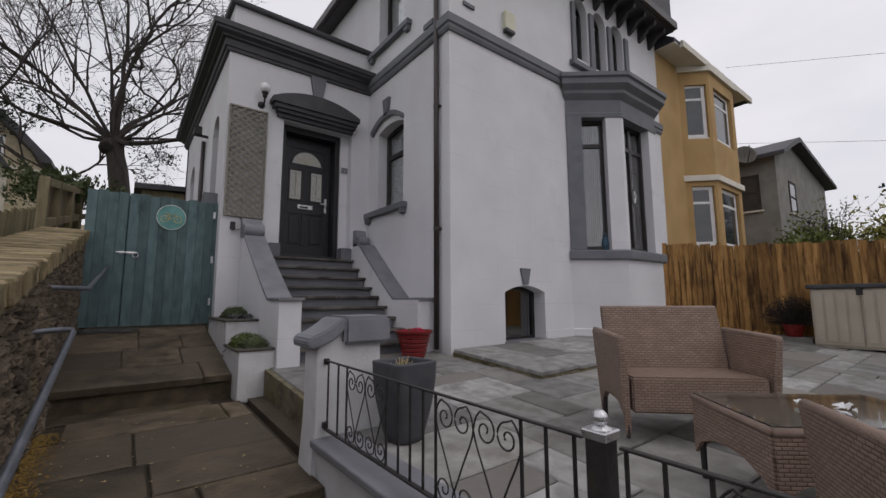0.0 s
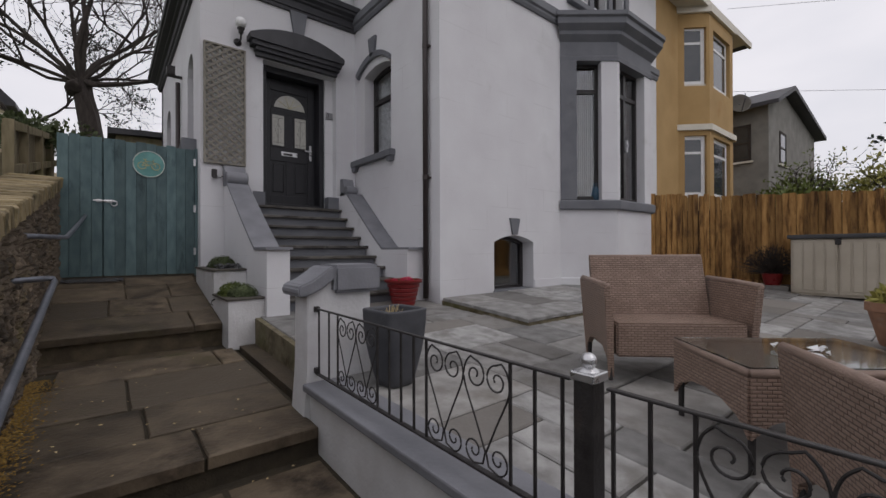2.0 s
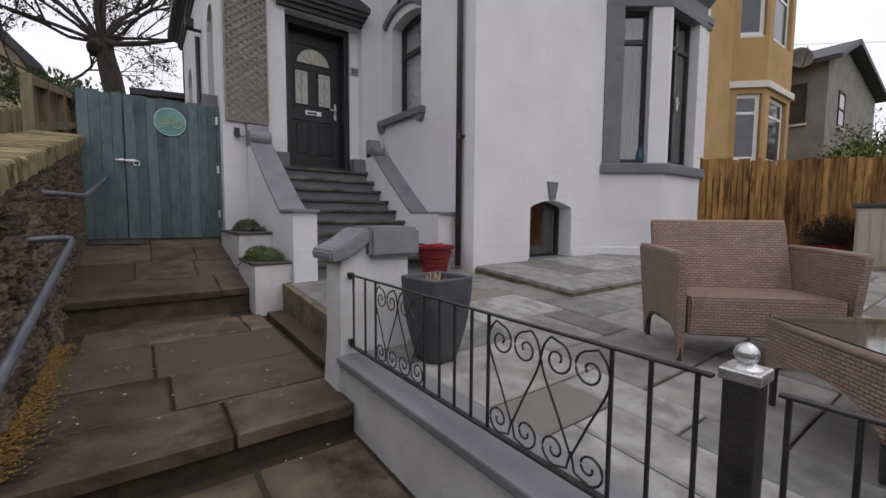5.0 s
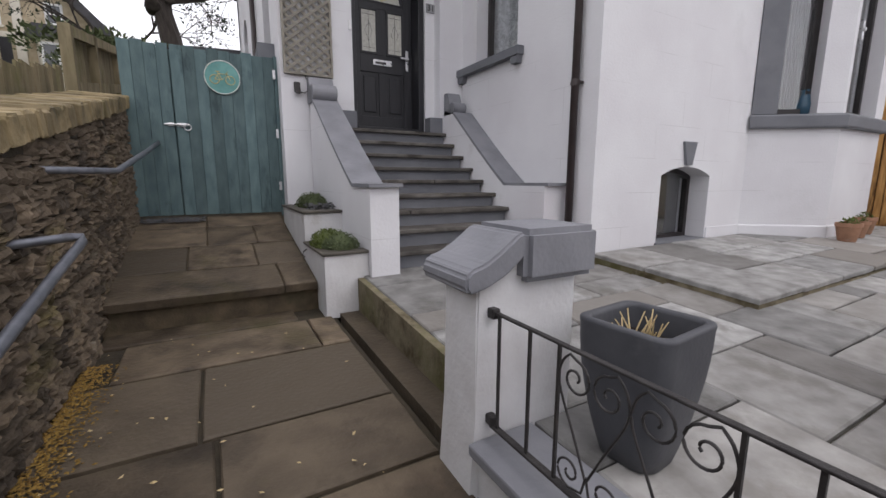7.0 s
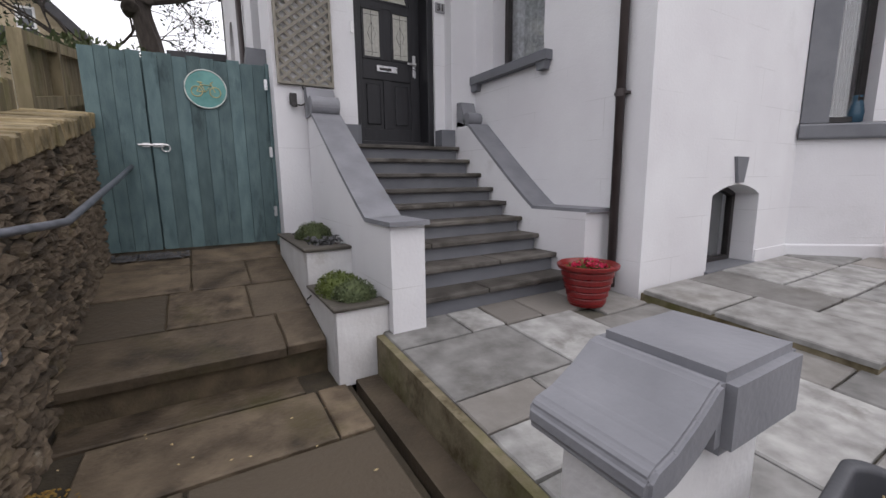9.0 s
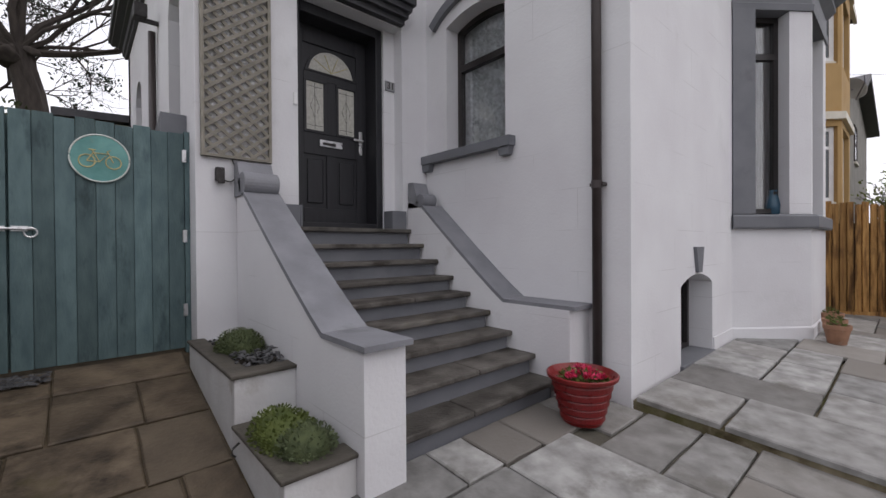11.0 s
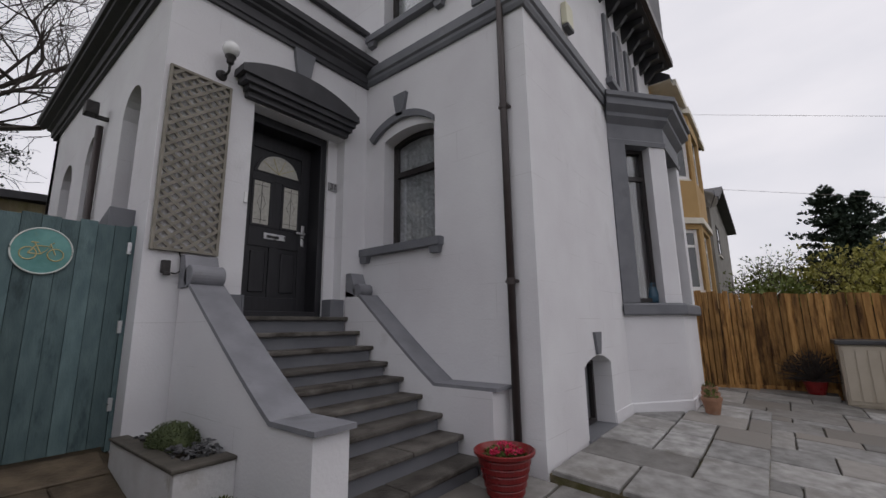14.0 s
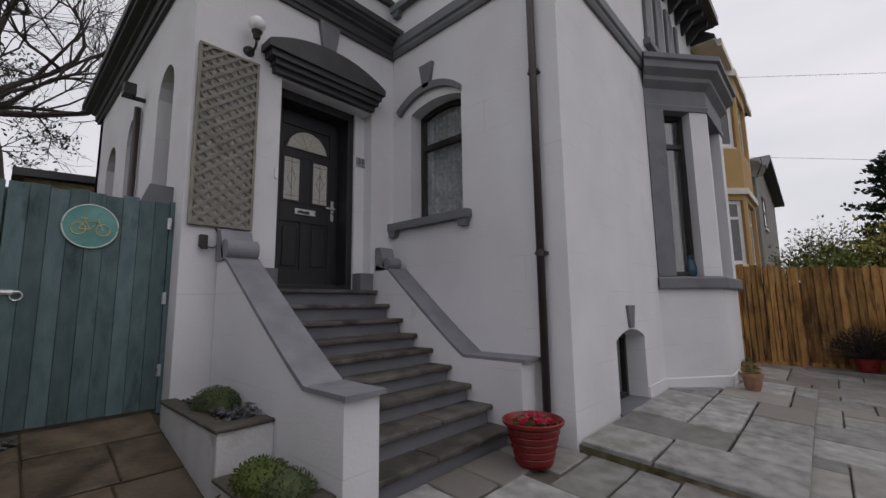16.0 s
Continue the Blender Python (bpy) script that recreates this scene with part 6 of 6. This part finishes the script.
# ---- trees ----
def grow(bm, p, d, length, r, level, rnd, spread, lift, tips=None, sides=7):
    """A limb that bends, tapers and forks."""
    k = 4 if level < 2 else 3
    pts = [p]
    q, dd = p.copy(), d.copy()
    for i in range(k):
        dd = (dd + Vector((rnd.gauss(0, 0.20), rnd.gauss(0, 0.20), rnd.gauss(0, 0.15) + lift))).normalized()
        q = q + dd * length / k
        pts.append(q.copy())
    tube(bm, pts, max(r, 0.007), max(sides - level, 3), max(r * 0.55, 0.005))
    if level >= 5:
        if tips is not None:
            tips.append(pts[-1])
        return
    n = 3 if level < 5 else 2
    for i in range(n + (1 if rnd.random() < 0.55 else 0)):
        f = rnd.uniform(0.35, 1.0) if i else 1.0
        j = min(int(f * k), k - 1)
        base = pts[j].lerp(pts[j + 1], f * k - j)
        nd = (dd + Vector((rnd.gauss(0, spread), rnd.gauss(0, spread), rnd.gauss(0.05, spread * 0.7)))).normalized()
        grow(bm, base, nd, length * rnd.uniform(0.62, 0.85), r * (0.55 if i else 0.6), level + 1, rnd, spread, lift, tips, sides)


def bare_tree(name, at, fork, height, r, limbs, seed, label, leaves=None, leaf_size=0.12, per_tip=3, spread=0.45, lean=0.0):
    rnd = random.Random(seed)
    t = thing(name, at, label, "tree")
    bm = bmesh.new()
    a = Vector(at)
    f = a + Vector((0.0, 0.0, fork))
    tube(bm, [a + Vector((lean, 0, 0)), a.lerp(f, 0.3) + Vector((lean * 0.85, 0, 0)), a.lerp(f, 0.55) + Vector((lean * 0.8, 0, 0)), a.lerp(f, 0.75) + Vector((lean * 0.55, 0, 0)), a.lerp(f, 0.9) + Vector((lean * 0.15, 0, 0)), f + Vector((0, 0, 0.1))], r * 1.2, 14, r * 0.95)
    for q in range(7):
        c = f + Vector((rnd.uniform(-1, 1), rnd.uniform(-1, 1), rnd.uniform(-1.2, 0.5))) * r
        bmesh.ops.create_icosphere(bm, subdivisions=3, radius=r * rnd.uniform(0.4, 0.75), matrix=Matrix.Translation(c))
    for v in bm.verts:
        v.co += Vector((noise.noise(v.co * 4.0), noise.noise(v.co * 4.0 + Vector((9, 0, 0))), noise.noise(v.co * 3.0 + Vector((0, 9, 0))))) * r * 0.55
    part("trunk", bm, BARK, t, "dark bark")
    tips = []
    bm = bmesh.new()
    for dx, dy, dz, L, rr in limbs:
        grow(bm, f + Vector((dx, dy, dz)) * r * 0.5, Vector((dx, dy, dz)).normalized(), L, r * rr * 0.86, 1, rnd, spread, 0.02, tips)
    part("crown", bm, BARK, t, "many fine bare branches")
    if leaves:
        bm = bmesh.new()
        for tip in tips:
            leaf_clump(bm, tip, (leaf_size * 2.4, leaf_size * 2.4, leaf_size * 2), per_tip, leaf_size, rnd)
        part("foliage", bm, leaves, t)
    return t


bare_tree("bare_street_tree", (-0.38, 16.0, 3.0), 3.5, 9, 0.22,
          [(-0.9, 0.1, 1.0, 2.6, 0.44), (-0.25, -0.1, 1.3, 2.9, 0.48), (0.15, 0.1, 1.4, 2.9, 0.46), (0.5, 0.0, 1.2, 2.4, 0.44), (0.95, 0.0, 0.22, 1.7, 0.46), (-1.2, -0.2, 0.35, 2.6, 0.30), (-0.55, 0.4, 1.1, 2.8, 0.32), (0.85, -0.1, 0.75, 1.9, 0.30), (-1.1, 0.3, 0.7, 2.6, 0.30), (-0.7, -0.5, 1.3, 2.7, 0.28), (0.3, 0.5, 1.3, 2.6, 0.28), (0.8, 0.4, 0.5, 1.8, 0.26), (-1.3, 0.1, 0.15, 2.3, 0.26), (0.7, -0.4, 1.1, 2.2, 0.26)],
          7, "large bare pollarded tree with spreading fine branches", spread=0.40, lean=0.30)
bare_tree("ivy_tree", (-2.2, 21.0, 3.5), 2.2, 6, 0.12, [(-0.2, 0, 1.2, 2.2, 0.7), (0.4, 0, 1.0, 1.9, 0.6), (-0.7, 0.1, 0.8, 1.8, 0.6)], 19, "slender evergreen-leaved tree behind the fence", LEAF_DARK, 0.11, 7, 0.5)
bare_tree("garden_tree", (16.6, 1.7, 0.1), 1.9, 4, 0.08, [(-0.2, -0.6, 0.9, 1.0, 0.6), (0.1, 0.5, 1.0, 0.95, 0.6), (0.3, -0.1, 1.2, 1.0, 0.5), (-0.3, -1.0, 0.5, 1.0, 0.5)], 23, "half-bare garden tree with sparse yellowing leaves", LEAF_YELLOW, 0.10, 5, 0.5)
bare_tree("garden_tree", (18.0, -0.5, 0.1), 1.7, 4, 0.08, [(-0.2, -0.6, 0.9, 0.95, 0.6), (0.1, 0.5, 1.0, 1.0, 0.6), (0.3, -0.1, 1.2, 0.9, 0.5), (-0.3, 1.0, 0.6, 1.0, 0.5)], 29, "bushy garden tree with yellow-green leaves", LEAF_YELLOW, 0.12, 14, 0.5)
bare_tree("garden_tree", (15.5, 3.1, 0.1), 2.0, 4, 0.06, [(-0.2, -0.4, 0.9, 0.75, 0.6), (0.1, 0.5, 1.0, 0.75, 0.6), (0.3, -0.1, 1.2, 0.8, 0.5)], 31, "thin bare garden tree with a few leaves", LEAF, 0.08, 3, 0.5)

# dark conifer in tiers of drooping sprays
con = thing("dark_conifer", (21.5, 0.7, 0.1), "tall dark evergreen conifer with layered ragged crown", "tree")
bm = bmesh.new()
for x, y, zt in ((21.5, 0.75, 6.9), (21.6, 0.15, 6.5)):
    tube(bm, [(21.5, 0.7, 0.05), (21.5, 0.7, 2.5), (x, y, zt)], 0.2, 9, 0.05)
part("trunk", bm, BARK, con)
rnd = random.Random(55)
bm = bmesh.new()
for i in range(230):
    h = rnd.uniform(0.0, 1.0)
    a = rnd.uniform(0, 6.28)
    cy, top = ((0.95, 7.15), (0.1, 6.75), (0.6, 6.4))[i % 3]
    R = (1.45 * (1 - h ** 2.2) + 0.12) * rnd.uniform(0.55, 1.12)
    z = 3.0 + (top - 3.0) * h
    for k in range(5):
        f = (k + 1) / 5
        leaf_clump(bm, (21.5 + math.cos(a) * R * f, cy + math.sin(a) * R * f, z + 0.30 * f - 0.05 * f * f), (0.20, 0.20, 0.12), 13, 0.15, rnd)
part("crown", bm, LEAF_DARK, con)

# hedges and shrubs behind fences
def hedge(name, c, r, material, label, count, size, seed):
    rnd = random.Random(seed)
    t = thing(name, c, label, "hedge")
    bm = bmesh.new()
    for i in range(10):
        cc = (c[0] + rnd.uniform(-0.7, 0.7) * r[0], c[1] + rnd.uniform(-0.7, 0.7) * r[1], c[2] + rnd.uniform(-0.1, 0.4) * r[2])
        leaf_clump(bm, cc, (r[0] * 0.5, r[1] * 0.5, r[2] * 0.75), count // 10, size, rnd)
    part("foliage", bm, material, t)
    return t


hedge("hedge", (-1.0, 12.3, 3.85), (1.1, 1.6, 0.75), LEAF_DULL, "ragged green hedge behind the panel fence", 3600, 0.09, 61)
hedge("garden_shrub", (13.2, 2.9, 2.4), (1.3, 0.9, 0.9), LEAF, "green garden shrubs behind the fence", 1800, 0.12, 63)
hedge("garden_shrub", (15.5, 0.3, 2.3), (1.6, 2.2, 1.3), LEAF_YELLOW, "yellow-green shrubs behind the fence", 3200, 0.11, 64)
hedge("garden_shrub", (24.0, -3.0, 2.0), (2.0, 6.0, 2.2), LEAF_DARK, "dark distant shrubs beyond the gardens", 2600, 0.25, 65)

for pts in (((14.23, 4.54, 8.74), (15.49, -13.16, 2.91)), ((14.16, 4.6, 6.33), (14.16, -9.74, 2.25))):
    bm = bmesh.new()
    tube(bm, pts, 0.005, 5)
    solid("overhead_wire", bm, GREY_HOUSE, "thin overhead telephone wire", "wire", group="overhead wires")

# slate chips and drift of fallen leaves on the path
def scatter(name, count, area, zf, size, material, label, category, seed, thick=0.4):
    rnd = random.Random(seed)
    verts, faces = [], []
    for _ in range(count):
        x, y = area(rnd)
        z = zf(x, y)
        a = rnd.uniform(0, 6.28)
        k = size * rnd.uniform(0.5, 1.3)
        b = len(verts)
        for q in range(4):
            aa = a + q * math.pi / 2 + rnd.uniform(-0.4, 0.4)
            verts.append((x + k * math.cos(aa) * (1 if q % 2 else 0.6), y + k * math.sin(aa) * (1 if q % 2 else 0.6), z + rnd.uniform(0, k * thick)))
        verts.append((x, y, z + k * thick * 1.2))
        for q in range(4):
            faces.append((b + q, b + (q + 1) % 4, b + 4))
    me = bpy.data.meshes.new(name)
    me.from_pydata(verts, [], faces)
    me.materials.append(material)
    return tagged(new(name, me), label, category, kind="stuff")


def path_z(y):
    return 0.53 + 0.027 * (y - 2.86) if y < 2.86 else 0.715 + 0.031 * (y - 2.86) if y < 5.24 else 0.985 + 0.204 * (y - 5.12)


scatter("fallen_leaves", 2400, lambda r: (lambda y: (-0.25 + abs(r.gauss(0, 0.07)), y))(r.uniform(2.92, 4.75)), lambda x, y: path_z(y) + 0.012, 0.0105, YELLOW_LEAVES, "drift of small fallen yellow leaves against the wall", "leaves", 71)
scatter("fallen_leaves", 1500, lambda r: (lambda y: (-0.25 + abs(r.gauss(0, 0.13)), y))(r.uniform(-1.5, 2.85)), lambda x, y: path_z(y) + 0.012, 0.0105, YELLOW_LEAVES, "thin drift of fallen yellow leaves", "leaves", 72)
scatter("path_debris", 90, lambda r: (r.uniform(-0.2, 1.15), r.uniform(0.5, 5.0)), lambda x, y: path_z(y) + 0.012, 0.012, STRAW, "scattered petals and bits on the path", "debris", 73)
scatter("slate_chips", 420, lambda r: (r.uniform(-0.22, 0.36), r.uniform(7.0, 7.17)), lambda x, y: path_z(y) + 0.008, 0.022, GRAVEL, "dark slate chips in front of the gate", "stone chips", 74)

# ---- flags, stones and bricks ----
def flag_mesh(name, w, d, t, material, seed, rough=0.004):
    """A flagstone with softened, slightly uneven edges; origin at the corner of its top."""
    rnd = random.Random(seed)
    bm = bmesh.new()
    b = 0.008
    lo, mid, hi = [], [], []
    n = 3
    edge = [(i / n, 0) for i in range(n)] + [(1, i / n) for i in range(n)] + [(1 - i / n, 1) for i in range(n)] + [(0, 1 - i / n) for i in range(n)]
    for u, v in edge:
        x, y = u * w + rnd.uniform(-rough, rough), v * d + rnd.uniform(-rough, rough)
        cx, cy = (b if u == 0 else -b if u == 1 else 0), (b if v == 0 else -b if v == 1 else 0)
        lo.append(bm.verts.new((x, y, -t)))
        mid.append(bm.verts.new((x, y, -b)))
        hi.append(bm.verts.new((x + cx, y + cy, 0)))
    k = len(edge)
    for a, c in ((lo, mid), (mid, hi)):
        for i in range(k):
            bm.faces.new((a[i], a[(i + 1) % k], c[(i + 1) % k], c[i]))
    bm.faces.new(hi)
    return mesh_of(name, bm, material)


def lay(parent, x0, x1, y0, y1, z, slope_x, slope_y, material, t, gap, seed, rnd):
    me = flag_mesh("flagstone", x1 - x0 - gap, y1 - y0 - gap, t, material, seed)
    ob = new("flagstone", me)
    ob.parent = parent
    ob.matrix_parent_inverse = parent.matrix_world.inverted()
    ob.matrix_world = Matrix.Translation((x0 + gap / 2, y0 + gap / 2, z + rnd.uniform(-0.004, 0.004))) @ Matrix.Rotation(slope_y + rnd.uniform(-0.004, 0.004), 4, "X") @ Matrix.Rotation(-slope_x + rnd.uniform(-0.004, 0.004), 4, "Y")
    return ob


def random_ashlar(u0, v0, nu, nv, cell, sizes, rnd):
    """Cuts a grid into rectangles of mixed sizes."""
    used = np.zeros((nu, nv), bool)
    out = []
    for j in range(nv):
        for i in range(nu):
            if used[i, j]:
                continue
            for a, b in rnd.sample(sizes, len(sizes)) + [(1, 1)]:
                if i + a <= nu and j + b <= nv and not used[i:i + a, j:j + b].any():
                    used[i:i + a, j:j + b] = True
                    out.append((u0 + i * cell, u0 + (i + a) * cell, v0 + j * cell, v0 + (j + b) * cell))
                    break
    return out


path_floor = thing("path", (0.5, 4.0, 0.7), "old brown flagstone path climbing in broad steps", "path", kind="structure")
rnd = random.Random(101)
ROWS_1 = [(5.24, 5.72, (-0.26, 0.89, 1.14)), (5.72, 6.28, (-0.26, 0.22, 0.75, 1.14)), (6.28, 6.83, (-0.26, 0.37, 0.80, 1.14)), (6.83, 7.22, (-0.26, 0.37, 1.14))]
for y0, y1, xs in ROWS_1:
    for a, b in zip(xs, xs[1:]):
        lay(path_floor, a, b, y0, y1, path_z(y0), 0, 0.201, FLAG, 0.07, 0.012, int(y0 * 100 + a * 10), rnd)
ROWS_2 = [(5.03, 5.29, (-0.26, 0.95)), (4.50, 5.02, (-0.11, 1.00, 1.19)), (3.77, 4.49, (-0.26, 0.32, 1.19)), (3.25, 3.76, (-0.26, 0.385, 1.19)), (2.82, 3.24, (-0.26, 0.60, 1.19))]
for y0, y1, xs in ROWS_2:
    for a, b in zip(xs, xs[1:]):
        lay(path_floor, a, b, y0, y1, path_z(max(y0, 2.87)), 0, 0.031, FLAG, 0.07, 0.016, int(y0 * 100 + a * 10), rnd)
y = 2.80
k = 0
while y > -5.5:
    d = rnd.choice((0.45, 0.55, 0.65))
    xs = [-0.26, rnd.uniform(0.2, 0.75), 1.19]
    for a, b in zip(xs, xs[1:]):
        lay(path_floor, a, b, y - d, y, path_z(y - d), 0, 0.027, FLAG, 0.07, 0.016, 500 + k, rnd)
        k += 1
    y -= d

patio = thing("patio", (5, 2, 0.9), "grey sandstone patio of mixed rectangular flags", "patio", kind="structure")
CELL = 0.29
SIZES = [(3, 2), (2, 2), (4, 2), (2, 1), (3, 1), (2, 3), (1, 2), (3, 2)]
PX0, PX1, PY0, PY1 = 3.57, 7.65, 3.19, 4.62
NEAR_FLAGS = [(1.45, 1.98, 4.74, 5.10), (1.98, 2.26, 4.74, 5.10), (2.26, 2.60, 4.73, 5.10), (2.60, 3.05, 4.70, 5.10), (3.05, 3.54, 4.52, 5.10), (1.45, 2.25, 4.13, 4.73),
              (2.25, 2.85, 3.86, 4.72), (1.45, 1.92, 3.86, 4.12), (1.92, 2.25, 3.86, 4.12), (2.85, 3.56, 4.16, 4.51), (2.85, 3.56, 3.86, 4.15)]
RAISED_FLAGS = [(3.57, 4.20, 4.06, 4.60), (3.57, 4.22, 3.19, 4.05), (4.21, 4.78, 3.69, 4.60), (4.23, 4.92, 3.19, 3.68), (4.79, 5.52, 4.10, 4.60), (4.79, 5.56, 3.69, 4.09), (4.93, 5.60, 3.19, 3.68),
                (5.53, 6.08, 4.10, 4.60), (5.57, 6.27, 3.69, 4.09), (5.61, 6.27, 3.19, 3.68), (6.09, 6.75, 4.10, 4.60), (6.28, 6.90, 3.42, 4.09), (6.28, 7.00, 3.19, 3.41), (6.91, 7.65, 3.42, 4.01), (7.01, 7.65, 3.19, 3.41)]
k = 0
for x0, x1, y0, y1 in random_ashlar(1.45, -3.1, 30, 28, CELL, SIZES, random.Random(11)):
    x1, y1 = min(x1, 10.26), min(y1, 5.10)
    if x0 < 3.56:
        y1 = min(y1, 3.86)
    if y1 - y0 < 0.06 or x1 - x0 < 0.06 or (x0 > 3.2 and y0 > 4.6) or (x0 > PX0 - 0.05 and x1 < PX1 and y0 > PY0):
        continue
    k += 1
    lay(patio, x0, x1, y0, y1, ground_z(x0, y0), 0.012, 0.07, PATIO, 0.05, 0.012, 1000 + k, rnd)
bm = bmesh.new()
prism(bm, [(PY0 + 0.012, 0.6), (PY0 + 0.012, ground_z(PX0, PY0) + 0.035), (4.62, ground_z(PX0, 4.62) + 0.035), (4.62, 0.6)], on_x(PX0 + 0.012), 0, PX1 - PX0)
structure("patio_step_bed", bm, PATIO_EDGE, "mossy bed of the raised strip of paving", "step")
for x0, x1, y0, y1 in NEAR_FLAGS:
    k += 1
    lay(patio, x0, x1, y0, y1, ground_z(x0, y0), 0.012, 0.07, PATIO, 0.05, 0.012, 1000 + k, rnd)
for x0, x1, y0, y1 in RAISED_FLAGS:
    k += 1
    lay(patio, x0, x1, y0, y1, ground_z(x0, y0) + 0.075, 0.012, 0.07, PATIO, 0.04, 0.012, 1000 + k, rnd)

rubble = bpy.data.objects["wall_rubble"]


def stone_mesh(seed):
    rnd = random.Random(seed)
    bm = bmesh.new()
    n = 5
    grid = [[None] * (n + 1) for _ in range(n + 1)]
    for i in range(n + 1):
        for j in range(n + 1):
            u, v = i / n - 0.5, j / n - 0.5
            edge = max(abs(u), abs(v)) * 2
            out = 0.55 if edge < 0.9 else 0.05
            r = 1 - 0.22 * max(0, abs(u) + abs(v) - 0.60)
            grid[i][j] = bm.verts.new((out + rnd.uniform(-0.20, 0.20), u * r + rnd.uniform(-0.06, 0.06), v * r + rnd.uniform(-0.06, 0.06)))
    for i in range(n):
        for j in range(n):
            bm.faces.new((grid[i][j], grid[i + 1][j], grid[i + 1][j + 1], grid[i][j + 1]))
    return mesh_of("stone", bm, RUBBLE)


STONES = [stone_mesh(200 + i) for i in range(12)]
rnd = random.Random(33)
count = 0
rest_verts, rest_faces = [], []
h0 = -0.05
while h0 < 1.95:
    h = rnd.uniform(0.035, 0.10)
    y = 7.5
    while y > -3.0:
        L = rnd.uniform(0.08, 0.27)
        base = path_z(y) - 0.12
        z = base + h0 + rnd.uniform(-0.015, 0.015)
        if z + h < cop_z(y) - 0.09:
            near = 3.4 < y < 6.4
            src = STONES[rnd.randrange(12)]
            m = Matrix.Translation((-0.275, y - L / 2, z + h / 2)) @ Matrix.Rotation(0.19 + rnd.uniform(-0.05, 0.05), 4, "X") @ Matrix.Diagonal((0.075, L * 1.02, h * 1.05, 1))
            if near and count < 300:
                ob = new("stone", src)
                ob.parent = rubble
                ob.matrix_parent_inverse = rubble.matrix_world.inverted()
                ob.matrix_world = m
                count += 1
            else:
                b = len(rest_verts)
                rest_verts += [tuple(m @ v.co) for v in src.vertices]
                rest_faces += [tuple(b + q for q in p.vertices) for p in src.polygons]
        y -= L
    h0 += h
me = bpy.data.meshes.new("far_stones")
me.from_pydata(rest_verts, [], rest_faces)
me.materials.append(RUBBLE)
far = new("far_stones", me)
far.parent = rubble
far["kind"] = "stuff"

cop = thing("wall_coping", (-0.42, 4.0, 2.0), "buff brick-on-edge coping of the rubble wall", "coping", kind="structure")
BR = []
for i in range(6):
    bm = bmesh.new()
    box(bm, -0.66, -0.205, -0.05, 0.05, -0.125, 0.0, 0.012)
    r2 = random.Random(300 + i)
    for v in bm.verts:
        v.co += Vector((r2.uniform(-0.008, 0.008), r2.uniform(-0.002, 0.002), r2.uniform(-0.006, 0.006)))
    BR.append(mesh_of("brick", bm, COPING))
y = 7.15
i = 0
while y > -4.0:
    ob = new("brick", BR[i % 6])
    ob.parent = cop
    ob.matrix_parent_inverse = cop.matrix_world.inverted()
    ob.matrix_world = Matrix.Translation((rnd.uniform(-0.012, 0.012), y, cop_z(y) + 0.035 + rnd.uniform(-0.006, 0.006))) @ Matrix.Rotation(0.188, 4, "X")
    y -= 0.107
    i += 1
